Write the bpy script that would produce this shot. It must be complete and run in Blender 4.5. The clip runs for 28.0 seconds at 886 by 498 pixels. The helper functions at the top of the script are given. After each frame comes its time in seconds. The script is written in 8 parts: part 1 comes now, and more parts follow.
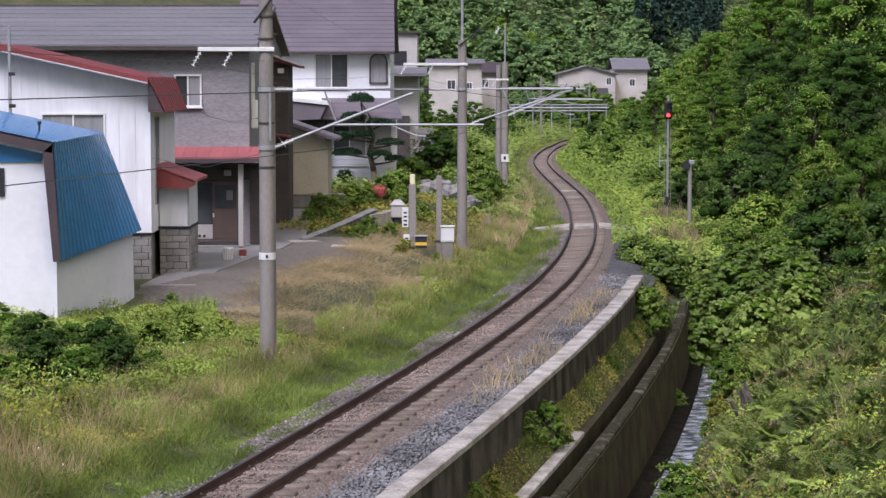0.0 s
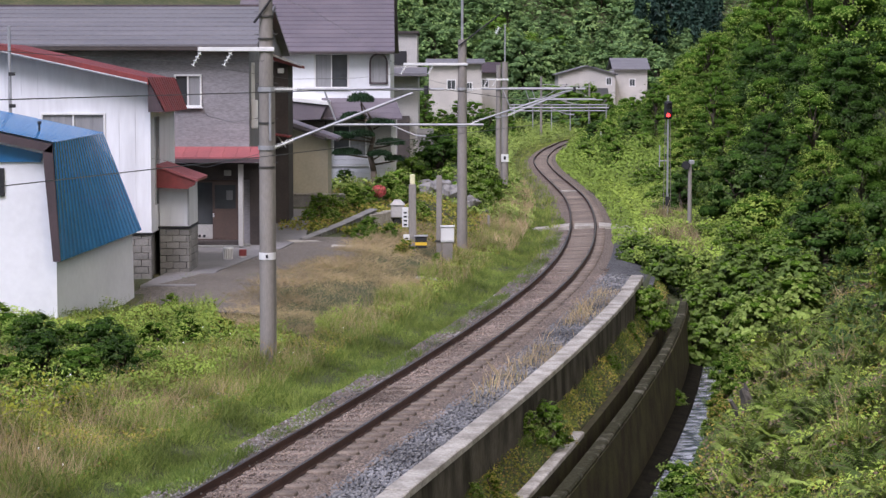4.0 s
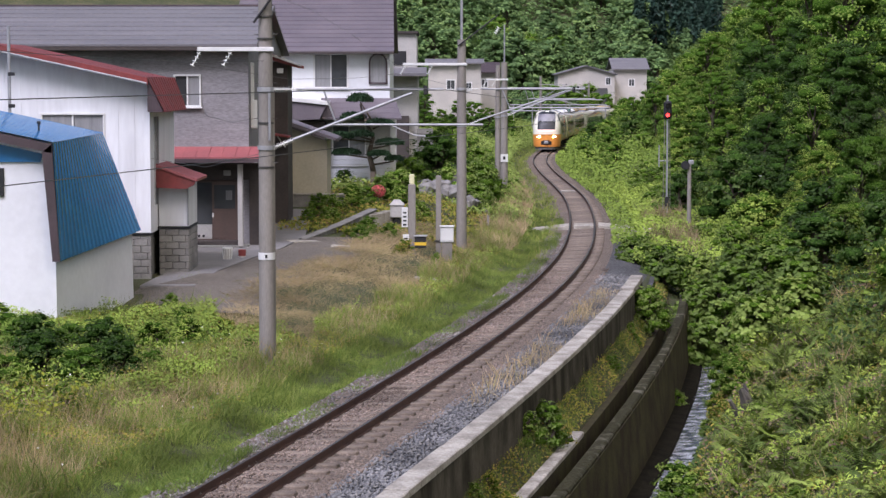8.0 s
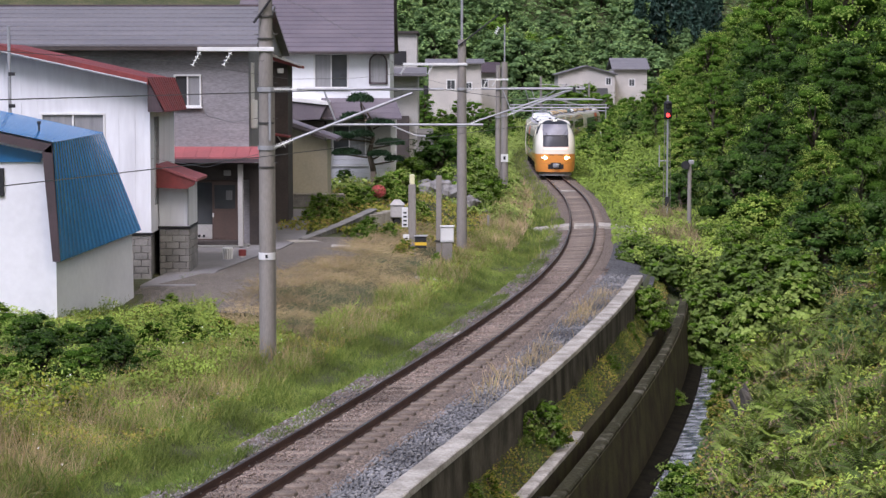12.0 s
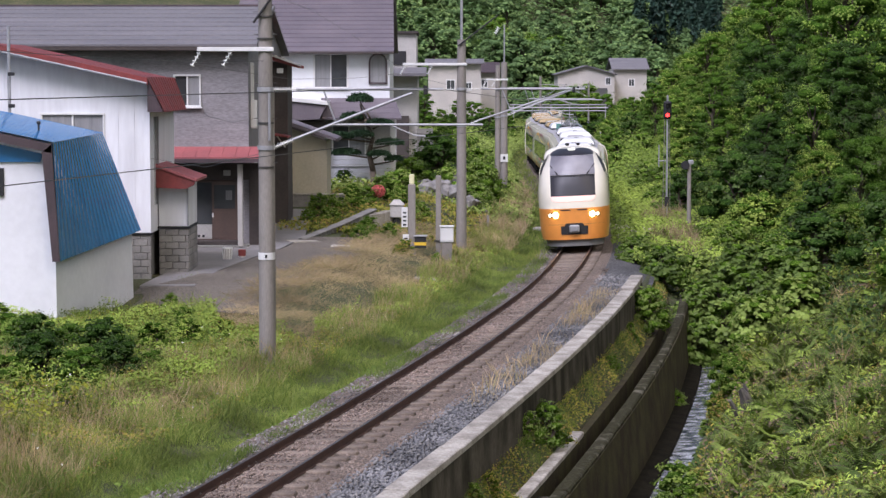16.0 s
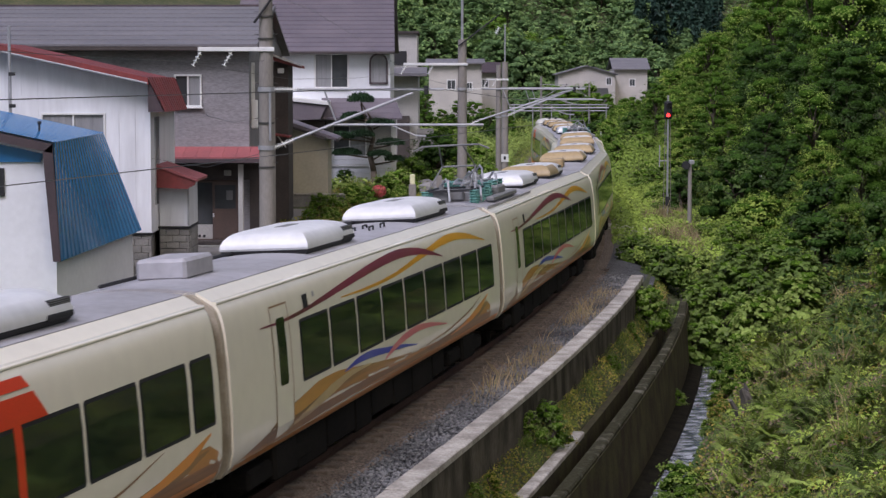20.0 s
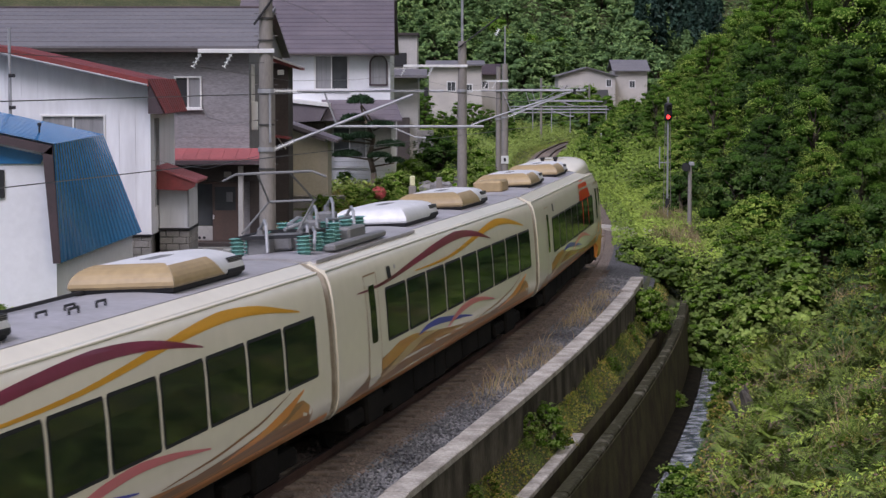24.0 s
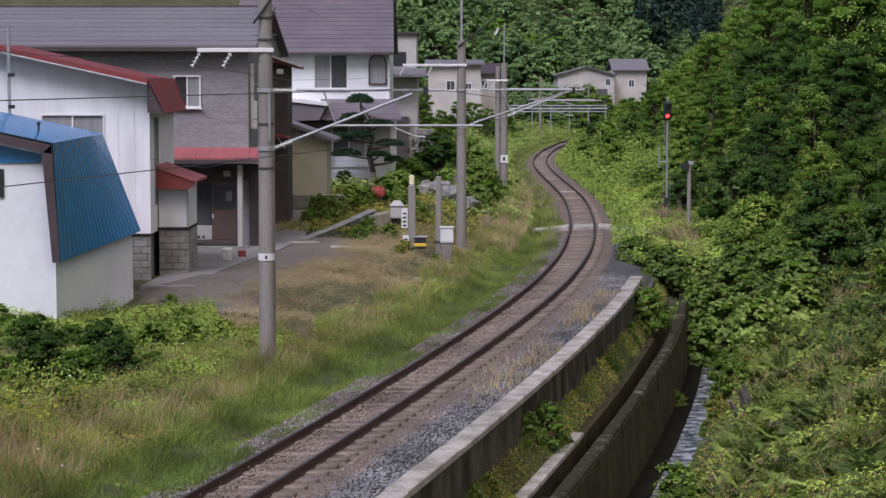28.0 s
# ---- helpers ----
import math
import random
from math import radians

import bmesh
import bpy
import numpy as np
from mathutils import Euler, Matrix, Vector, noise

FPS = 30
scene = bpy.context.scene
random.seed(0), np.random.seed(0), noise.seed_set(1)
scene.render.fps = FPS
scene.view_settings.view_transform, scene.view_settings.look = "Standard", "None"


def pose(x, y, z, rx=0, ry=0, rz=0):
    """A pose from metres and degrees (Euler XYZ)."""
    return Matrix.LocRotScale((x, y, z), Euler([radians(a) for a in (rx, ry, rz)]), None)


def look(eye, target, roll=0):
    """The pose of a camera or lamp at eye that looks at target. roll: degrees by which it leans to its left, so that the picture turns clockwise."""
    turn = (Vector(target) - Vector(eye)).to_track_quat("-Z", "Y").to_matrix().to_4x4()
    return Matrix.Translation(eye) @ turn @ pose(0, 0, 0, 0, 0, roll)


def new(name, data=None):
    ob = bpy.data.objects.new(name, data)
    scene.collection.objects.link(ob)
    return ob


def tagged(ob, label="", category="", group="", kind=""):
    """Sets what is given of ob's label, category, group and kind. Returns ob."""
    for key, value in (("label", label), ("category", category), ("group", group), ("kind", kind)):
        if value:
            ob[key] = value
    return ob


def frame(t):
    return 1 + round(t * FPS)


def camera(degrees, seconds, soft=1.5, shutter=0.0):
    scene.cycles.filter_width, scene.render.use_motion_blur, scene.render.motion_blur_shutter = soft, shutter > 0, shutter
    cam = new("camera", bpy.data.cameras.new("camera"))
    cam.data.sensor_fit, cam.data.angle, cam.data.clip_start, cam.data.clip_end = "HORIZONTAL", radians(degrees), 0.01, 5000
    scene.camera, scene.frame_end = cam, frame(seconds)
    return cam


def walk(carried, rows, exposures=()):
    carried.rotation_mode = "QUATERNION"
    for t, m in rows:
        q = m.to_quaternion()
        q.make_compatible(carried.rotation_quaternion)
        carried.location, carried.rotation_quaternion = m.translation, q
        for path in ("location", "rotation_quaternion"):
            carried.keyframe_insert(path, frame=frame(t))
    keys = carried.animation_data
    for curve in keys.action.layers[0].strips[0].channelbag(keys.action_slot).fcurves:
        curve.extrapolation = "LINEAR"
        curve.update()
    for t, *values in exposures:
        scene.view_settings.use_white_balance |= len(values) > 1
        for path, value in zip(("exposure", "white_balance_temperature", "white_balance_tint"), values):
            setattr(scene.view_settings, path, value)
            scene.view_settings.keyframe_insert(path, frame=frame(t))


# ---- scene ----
EYE = 6.53
TILT = 4.637
cam = camera(24.25, 28.0, soft=1.4, shutter=0.12)


def cam_row(t, dx, dy):
    # small shakes of the tripod, in fractions of a milliradian
    return (t, pose(0, 0, EYE, 90 - TILT + dy * 0.0157, 0, dx * 0.0157))


walk(cam, [cam_row(*r) for r in (
    (0, 0, 0), (7.5, 0, 0), (8, -1, 0), (8.5, 0, 0), (11.5, 0, 0), (12.5, -1.2, 0), (16.5, -1.2, 0), (17, 0, 0), (20, 0, 0),
    (20.5, 0, 1.2), (21, 0, 0), (21.5, -0.3, 0.2), (23.5, -1, 2.2), (24, 0, 3), (24.5, -0.3, 2.3), (25, -1, 0.4), (25.5, -0.7, 1.2),
    (26, -1, 1.8), (26.5, 0.2, -1.4), (27, 1.7, -2.2), (27.5, 0, -1.4), (28, -1.3, 1.5))], exposures=((0, 0.0), (16, -0.02), (17, -0.12), (18, -0.25), (18.5, -0.32), (20, -0.47), (21, -0.5), (25, -0.48), (26, -0.45), (27, -0.41), (28, -0.37)))

# ---- light: overcast sky ----
world = bpy.data.worlds.new("overcast")
scene.world = world
world.use_nodes = True
wn = world.node_tree.nodes
sky = wn.new("ShaderNodeTexSky")
sky.sky_type = 'NISHITA'
sky.sun_disc = False
sky.sun_elevation, sky.sun_rotation = radians(51.5), radians(147)
sky.dust_density, sky.air_density = 4.0, 1.0
wn["Background"].inputs["Strength"].default_value = 0.123
world.node_tree.links.new(sky.outputs[0], wn["Background"].inputs["Color"])
sun = new("sun", bpy.data.lights.new("sun", 'SUN'))
sun.data.energy, sun.data.angle, sun.data.color = 3.65, radians(27), (0.985, 0.95, 1.17)
sun.matrix_world = look((0, 0, 0), (0.335, 0.52, -0.785))

# ---- materials ----


def rgb(c, k=1.0):
    return (min(1, c[0] * k), min(1, c[1] * k), min(1, c[2] * k), 1)


def base_mat(name):
    m = bpy.data.materials.new(name)
    m.use_nodes = True
    nt = m.node_tree
    return m, nt, nt.nodes, nt.links, nt.nodes["Principled BSDF"]


def mat(name, c, rough=0.75, metal=0.0, alt=None, scale=1.2, fine=30.0, var=0.22, bump=0.25, dist=0.01, rand=0.0, coat=0.0, stretch=(1, 1, 1), altbias=0.5, spec=0.5):
    """Paint, stone, wood: two colours mixed by a large noise, grain by a fine one, relief by the same."""
    m, nt, n, l, p = base_mat(name)
    tc, mp = n.new("ShaderNodeTexCoord"), n.new("ShaderNodeMapping")
    mp.inputs["Scale"].default_value = stretch
    l.new(tc.outputs["Object"], mp.inputs[0])
    big, small = n.new("ShaderNodeTexNoise"), n.new("ShaderNodeTexNoise")
    big.inputs["Scale"].default_value, big.inputs["Detail"].default_value = scale, 5
    small.inputs["Scale"].default_value, small.inputs["Detail"].default_value = fine, 4
    l.new(mp.outputs[0], big.inputs["Vector"])
    l.new(mp.outputs[0], small.inputs["Vector"])
    r1 = n.new("ShaderNodeValToRGB")
    r1.color_ramp.elements[0].position, r1.color_ramp.elements[1].position = altbias - 0.14, altbias + 0.14
    r1.color_ramp.elements[0].color = rgb(c)
    r1.color_ramp.elements[1].color = rgb(alt if alt else c, 1.0 if alt else 1.0 + var * 0.5)
    l.new(big.outputs["Fac"], r1.inputs[0])
    r2 = n.new("ShaderNodeValToRGB")
    r2.color_ramp.elements[0].position, r2.color_ramp.elements[1].position = 0.3, 0.7
    r2.color_ramp.elements[0].color = (1 - var, 1 - var, 1 - var, 1)
    r2.color_ramp.elements[1].color = (1, 1, 1, 1)
    l.new(small.outputs["Fac"], r2.inputs[0])
    mul = n.new("ShaderNodeMix")
    mul.data_type, mul.blend_type = 'RGBA', 'MULTIPLY'
    mul.inputs[0].default_value = 1.0
    l.new(r1.outputs[0], mul.inputs[6])
    l.new(r2.outputs[0], mul.inputs[7])
    out = mul.outputs[2]
    if rand:
        oi, hs, mr = n.new("ShaderNodeObjectInfo"), n.new("ShaderNodeHueSaturation"), n.new("ShaderNodeMapRange")
        mr.inputs[3].default_value, mr.inputs[4].default_value = 1 - rand, 1 + rand
        l.new(oi.outputs["Random"], mr.inputs[0])
        l.new(mr.outputs[0], hs.inputs["Value"])
        l.new(out, hs.inputs["Color"])
        out = hs.outputs[0]
    l.new(out, p.inputs["Base Color"])
    p.inputs["Roughness"].default_value, p.inputs["Metallic"].default_value = rough, metal
    p.inputs["Coat Weight"].default_value = coat
    p.inputs["Specular IOR Level"].default_value = spec
    if bump:
        b = n.new("ShaderNodeBump")
        b.inputs["Strength"].default_value, b.inputs["Distance"].default_value = bump, dist
        l.new(small.outputs["Fac"], b.inputs["Height"])
        l.new(b.outputs[0], p.inputs["Normal"])
    return m


def leaf_mat(name, cols, trans=0.22, rough=0.5, keep=0.4, blue=1.3):
    """Foliage: every leaf takes its own colour out of the ramp; a little light comes through."""
    m, nt, n, l, p = base_mat(name)
    g, r = n.new("ShaderNodeNewGeometry"), n.new("ShaderNodeValToRGB")
    e = r.color_ramp.elements
    while len(e) < len(cols):
        e.new(0.5)
    mean = [sum(c[k] for c in cols) / len(cols) for k in range(3)]
    for i, c in enumerate(cols):
        e[i].position, e[i].color = i / (len(cols) - 1), rgb([(c[k] * keep + mean[k] * (1 - keep)) * (1, 1, blue)[k] for k in range(3)])
    l.new(g.outputs["Random Per Island"], r.inputs[0])
    tc, nz, mr, hs = n.new("ShaderNodeTexCoord"), n.new("ShaderNodeTexNoise"), n.new("ShaderNodeMapRange"), n.new("ShaderNodeHueSaturation")
    nz.inputs["Scale"].default_value, nz.inputs["Detail"].default_value = 0.45, 2
    nz.inputs["Roughness"].default_value = 0.5
    l.new(tc.outputs["Object"], nz.inputs["Vector"])
    mr.inputs[1].default_value, mr.inputs[2].default_value, mr.inputs[3].default_value, mr.inputs[4].default_value = 0.32, 0.68, 0.6, 1.4
    l.new(nz.outputs["Fac"], mr.inputs[0])
    oi, m2, mm, m3 = n.new("ShaderNodeObjectInfo"), n.new("ShaderNodeMapRange"), n.new("ShaderNodeMath"), n.new("ShaderNodeMapRange")
    m2.inputs[3].default_value, m2.inputs[4].default_value = 0.68, 1.4
    m3.inputs[3].default_value, m3.inputs[4].default_value = 0.508, 0.482
    l.new(oi.outputs["Random"], m2.inputs[0])
    l.new(oi.outputs["Random"], m3.inputs[0])
    mm.operation = 'MULTIPLY'
    l.new(mr.outputs[0], mm.inputs[0])
    l.new(m2.outputs[0], mm.inputs[1])
    l.new(mm.outputs[0], hs.inputs["Value"])
    l.new(m3.outputs[0], hs.inputs["Hue"])
    l.new(r.outputs[0], hs.inputs["Color"])
    p.inputs["Roughness"].default_value = rough
    p.inputs["Specular IOR Level"].default_value = 0.15
    l.new(hs.outputs[0], p.inputs["Base Color"])
    t, mx = n.new("ShaderNodeBsdfTranslucent"), n.new("ShaderNodeMixShader")
    l.new(hs.outputs[0], t.inputs["Color"])
    mx.inputs[0].default_value = trans
    l.new(p.outputs[0], mx.inputs[1])
    l.new(t.outputs[0], mx.inputs[2])
    l.new(mx.outputs[0], n["Material Output"].inputs["Surface"])
    return m


def shaded_core_mat(name, a, b):
    """The blobs that fill a crown: leafy noise, its dark end painting shade between leaves."""
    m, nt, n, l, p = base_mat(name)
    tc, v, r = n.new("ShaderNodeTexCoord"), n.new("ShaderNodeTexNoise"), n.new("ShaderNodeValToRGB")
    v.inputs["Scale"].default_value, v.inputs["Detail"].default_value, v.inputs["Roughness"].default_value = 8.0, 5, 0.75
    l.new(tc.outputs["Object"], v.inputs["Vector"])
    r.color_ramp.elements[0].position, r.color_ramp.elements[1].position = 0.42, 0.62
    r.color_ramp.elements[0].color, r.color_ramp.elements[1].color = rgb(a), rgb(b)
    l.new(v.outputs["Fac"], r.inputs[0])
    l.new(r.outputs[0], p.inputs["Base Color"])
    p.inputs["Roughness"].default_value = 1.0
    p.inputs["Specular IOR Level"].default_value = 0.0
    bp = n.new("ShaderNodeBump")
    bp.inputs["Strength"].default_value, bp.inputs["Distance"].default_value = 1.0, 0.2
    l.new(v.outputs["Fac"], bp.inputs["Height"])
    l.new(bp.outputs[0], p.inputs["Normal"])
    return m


def glow_mat(name, c, strength):
    m, nt, n, l, p = base_mat(name)
    p.inputs["Base Color"].default_value = rgb(c)
    p.inputs["Emission Color"].default_value = rgb(c)
    p.inputs["Emission Strength"].default_value = strength
    return m


def ground_mat():
    """Earth with patches of moss, straw and gravel."""
    m, nt, n, l, p = base_mat("earth")
    tc = n.new("ShaderNodeTexCoord")
    def nz(s, d):
        t = n.new("ShaderNodeTexNoise")
        t.inputs["Scale"].default_value, t.inputs["Detail"].default_value = s, d
        l.new(tc.outputs["Object"], t.inputs["Vector"])
        return t
    a, b, c = nz(0.22, 4), nz(1.7, 5), nz(22, 5)
    r = n.new("ShaderNodeValToRGB")
    e = r.color_ramp.elements
    e[0].position, e[0].color = 0.3, (0.03, 0.038, 0.014, 1)
    e[1].position, e[1].color = 0.75, (0.15, 0.125, 0.07, 1)
    x = e.new(0.5)
    x.color = (0.06, 0.068, 0.025, 1)
    ad = n.new("ShaderNodeMath")
    ad.operation = 'MULTIPLY_ADD'
    l.new(b.outputs["Fac"], ad.inputs[0])
    ad.inputs[1].default_value = 0.5
    mu = n.new("ShaderNodeMath")
    mu.operation = 'MULTIPLY'
    mu.inputs[1].default_value = 0.5
    l.new(a.outputs["Fac"], mu.inputs[0])
    l.new(mu.outputs[0], ad.inputs[2])
    l.new(ad.outputs[0], r.inputs[0])
    mx = n.new("ShaderNodeMix")
    mx.data_type, mx.blend_type = 'RGBA', 'OVERLAY'
    mx.inputs[0].default_value = 0.6
    l.new(r.outputs[0], mx.inputs[6])
    l.new(c.outputs["Color"], mx.inputs[7])
    l.new(mx.outputs[2], p.inputs["Base Color"])
    p.inputs["Roughness"].default_value = 0.95
    bp = n.new("ShaderNodeBump")
    bp.inputs["Strength"].default_value, bp.inputs["Distance"].default_value = 0.6, 0.05
    l.new(c.outputs["Fac"], bp.inputs["Height"])
    l.new(bp.outputs[0], p.inputs["Normal"])
    return m


def ballast_mat(name, cols, scale=16.0):
    """Broken stone: cells of differing tint with dark gaps."""
    m, nt, n, l, p = base_mat(name)
    tc, v, w = n.new("ShaderNodeTexCoord"), n.new("ShaderNodeTexVoronoi"), n.new("ShaderNodeTexVoronoi")
    nz = n.new("ShaderNodeTexNoise")
    nz.inputs["Scale"].default_value, nz.inputs["Detail"].default_value = 0.8, 4
    l.new(tc.outputs["Object"], nz.inputs["Vector"])
    for t in (v, w):
        t.inputs["Scale"].default_value = scale
        l.new(tc.outputs["Object"], t.inputs["Vector"])
    w.feature = 'DISTANCE_TO_EDGE'
    sp = n.new("ShaderNodeSeparateColor")
    l.new(v.outputs["Color"], sp.inputs[0])
    ad = n.new("ShaderNodeMath")
    ad.operation = 'MULTIPLY_ADD'
    ad.inputs[1].default_value = 0.55
    l.new(sp.outputs[0], ad.inputs[0])
    mu = n.new("ShaderNodeMath")
    mu.operation = 'MULTIPLY'
    mu.inputs[1].default_value = 0.45
    l.new(nz.outputs["Fac"], mu.inputs[0])
    l.new(mu.outputs[0], ad.inputs[2])
    r = n.new("ShaderNodeValToRGB")
    e = r.color_ramp.elements
    while len(e) < len(cols):
        e.new(0.5)
    for i, c in enumerate(cols):
        e[i].position, e[i].color = 0.1 + 0.8 * i / (len(cols) - 1), rgb(c)
    l.new(ad.outputs[0], r.inputs[0])
    g = n.new("ShaderNodeMapRange")
    g.inputs[2].default_value, g.inputs[3].default_value = 0.12, 0.3
    l.new(w.outputs["Distance"], g.inputs[0])
    mx = n.new("ShaderNodeMix")
    mx.data_type, mx.blend_type = 'RGBA', 'MULTIPLY'
    mx.inputs[0].default_value = 1
    l.new(r.outputs[0], mx.inputs[6])
    l.new(g.outputs[0], mx.inputs[7])
    l.new(mx.outputs[2], p.inputs["Base Color"])
    p.inputs["Roughness"].default_value = 0.9
    bp = n.new("ShaderNodeBump")
    bp.inputs["Strength"].default_value, bp.inputs["Distance"].default_value = 0.8, 0.03
    l.new(w.outputs["Distance"], bp.inputs["Height"])
    l.new(bp.outputs[0], p.inputs["Normal"])
    return m


M = {}
M["earth"] = ground_mat()
M["ballast"] = ballast_mat("rusty ballast", ((0.10, 0.076, 0.06), (0.185, 0.143, 0.115), (0.26, 0.208, 0.172)), 17)
M["gravel"] = ballast_mat("grey gravel", ((0.036, 0.036, 0.039), (0.085, 0.083, 0.087), (0.165, 0.161, 0.165)), 14)
M["stone_rust"] = mat("rusty stones", (0.20, 0.145, 0.11), 0.9, alt=(0.27, 0.21, 0.17), scale=3, fine=40, var=0.3)
M["stone_grey"] = mat("grey stones", (0.20, 0.20, 0.21), 0.9, alt=(0.36, 0.35, 0.35), scale=3, fine=40, var=0.3)
M["rail"] = mat("rusty rail steel", (0.075, 0.04, 0.03), 0.7, 0.3, alt=(0.11, 0.06, 0.045), scale=2, fine=60)
M["railhead"] = mat("worn rail head", (0.30, 0.25, 0.22), 0.35, 0.9, alt=(0.17, 0.11, 0.09), scale=1.5, fine=30)
M["sleeper"] = mat("weathered sleeper", (0.17, 0.132, 0.105), 0.9, alt=(0.26, 0.21, 0.17), scale=2, fine=25, var=0.35, rand=0.2)
M["concrete"] = mat("weathered concrete", (0.36, 0.35, 0.32), 0.85, alt=(0.24, 0.235, 0.215), scale=0.9, fine=22, var=0.28, bump=0.3)
# Stains, and the shade on the wall's face, are both in this dark colour.
M["stained"] = mat("stained concrete with painted shade", (0.04, 0.035, 0.026), 0.9, alt=(0.13, 0.115, 0.092), scale=1.3, fine=16, var=0.35, bump=0.4, stretch=(1, 1, 0.5), spec=0.1)
M["concrete_top"] = mat("pale worn concrete", (0.58, 0.54, 0.48), 0.9, alt=(0.33, 0.30, 0.26), scale=1.6, fine=18, var=0.4, bump=0.5, dist=0.02, rand=0.1, spec=0.2)
# Moss and damp, darkened further for the deep shade below the bank.
M["damp_shade_concrete"] = mat("mossy damp concrete with painted shade", (0.05, 0.038, 0.027), 0.85, alt=(0.085, 0.08, 0.04), scale=1.3, fine=18, var=0.4, bump=0.5, spec=0.1)
M["mossy"] = mat("mossy concrete", (0.055, 0.052, 0.03), 0.95, alt=(0.27, 0.25, 0.2), scale=1.9, fine=11, var=0.6, bump=0.8, dist=0.04, altbias=0.66, spec=0.1)
M["pole"] = mat("pole concrete", (0.30, 0.275, 0.25), 0.85, alt=(0.235, 0.215, 0.195), scale=1.5, fine=30, var=0.2, stretch=(1, 1, 0.25))
M["galv"] = mat("galvanised steel", (0.44, 0.445, 0.46), 0.55, 0.4, alt=(0.34, 0.345, 0.36), scale=3, fine=40, var=0.12, bump=0.05)
M["white"] = mat("white paint", (0.78, 0.78, 0.77), 0.5, alt=(0.7, 0.7, 0.69), scale=2, var=0.08, bump=0.05)
M["porcelain"] = mat("white porcelain", (0.85, 0.85, 0.84), 0.2, var=0.05, bump=0)
M["wire"] = mat("bare wire", (0.11, 0.105, 0.10), 0.5, 0.6, bump=0)
M["black"] = mat("black rubber and paint", (0.02, 0.02, 0.022), 0.7, var=0.2)
# Near-black rock colour that carries the deep shadow beside the stream wall.
M["shadow_rock"] = mat("near-black rock with painted shadow", (0.014, 0.012, 0.009), 0.95, alt=(0.024, 0.021, 0.014), scale=2, fine=12, var=0.4, bump=0.6, spec=0.05)
M["water"] = mat("shallow stream water", (0.06, 0.06, 0.06), 0.12, alt=(0.6, 0.61, 0.63), scale=2.6, fine=16, var=0.3, bump=0.5, dist=0.03, altbias=0.53)


# ---- mesh building ----
class MB:
    """Gathers vertices and faces of one mesh."""

    def __init__(self):
        self.v, self.f = [], []

    def add(self, v, f):
        o = len(self.v)
        self.v += [tuple(p) for p in v]
        self.f += [tuple(i + o for i in q) for q in f]
        return self

    def box(self, x0, x1, y0, y1, z0, z1, b=0.0):
        if b <= 0:
            return self.add([(x, y, z) for z in (z0, z1) for y in (y0, y1) for x in (x0, x1)],
                            [(0, 2, 3, 1), (4, 5, 7, 6), (0, 1, 5, 4), (2, 6, 7, 3), (0, 4, 6, 2), (1, 3, 7, 5)])
        b = min(b, (x1 - x0) * 0.45, (y1 - y0) * 0.45, (z1 - z0) * 0.45)
        lo, hi, v, idx = (x0, y0, z0), (x1, y1, z1), [], {}
        for s in ((i, j, k) for i in (0, 1) for j in (0, 1) for k in (0, 1)):
            for a in range(3):
                p = [(hi if s[c] else lo)[c] + (0 if c == a else (-b if s[c] else b)) for c in range(3)]
                idx[s, a] = len(v)
                v.append(p)
        f = []
        for a in range(3):
            o1, o2 = (a + 1) % 3, (a + 2) % 3
            for side in (0, 1):
                def key(i, j):
                    s = [0, 0, 0]
                    s[a], s[o1], s[o2] = side, i, j
                    return idx[tuple(s), a]
                q = [key(0, 0), key(1, 0), key(1, 1), key(0, 1)]
                f.append(q if side else q[::-1])
            for i in (0, 1):
                for j in (0, 1):
                    def e(k, w):
                        s = [0, 0, 0]
                        s[a], s[o1], s[o2] = k, i, j
                        return idx[tuple(s), w]
                    q = [e(0, o1), e(1, o1), e(1, o2), e(0, o2)]
                    f.append(q if i == j else q[::-1])
        for s in ((i, j, k) for i in (0, 1) for j in (0, 1) for k in (0, 1)):
            q = [idx[s, 0], idx[s, 1], idx[s, 2]]
            f.append(q if sum(s) % 2 else q[::-1])
        return self.add(v, f)

    def cyl(self, p0, p1, r0, r1=None, n=10, cap=True):
        r1 = r0 if r1 is None else r1
        p0, p1 = Vector(p0), Vector(p1)
        d = (p1 - p0).normalized()
        a = d.orthogonal().normalized()
        c = d.cross(a)
        v = []
        for p, r in ((p0, r0), (p1, r1)):
            for i in range(n):
                w = 2 * math.pi * i / n
                v.append(p + a * (math.cos(w) * r) + c * (math.sin(w) * r))
        f = [(i, (i + 1) % n, n + (i + 1) % n, n + i) for i in range(n)]
        if cap:
            f += [tuple(range(n))[::-1], tuple(range(n, 2 * n))]
        return self.add(v, f)

    def tube(self, pts, r, n=6):
        q = [Vector(p) for p in pts]
        rings = []
        for i, p in enumerate(q):
            d = (q[min(i + 1, len(q) - 1)] - q[max(i - 1, 0)]).normalized()
            u = d.cross(Vector((0.35, 0.8, 0.48))).normalized()
            v = d.cross(u)
            rings.append([p + (u * math.cos(2 * math.pi * g / n) + v * math.sin(2 * math.pi * g / n)) * r for g in range(n)])
        return self.loft(rings, True, True)

    def loft(self, rings, closed=True, cap=False):
        n, v, f = len(rings[0]), [p for r in rings for p in r], []
        for k in range(len(rings) - 1):
            for i in range(n if closed else n - 1):
                j = (i + 1) % n
                f.append((k * n + i, k * n + j, (k + 1) * n + j, (k + 1) * n + i))
        if cap:
            f += [tuple(range(n))[::-1], tuple(range((len(rings) - 1) * n, len(rings) * n))]
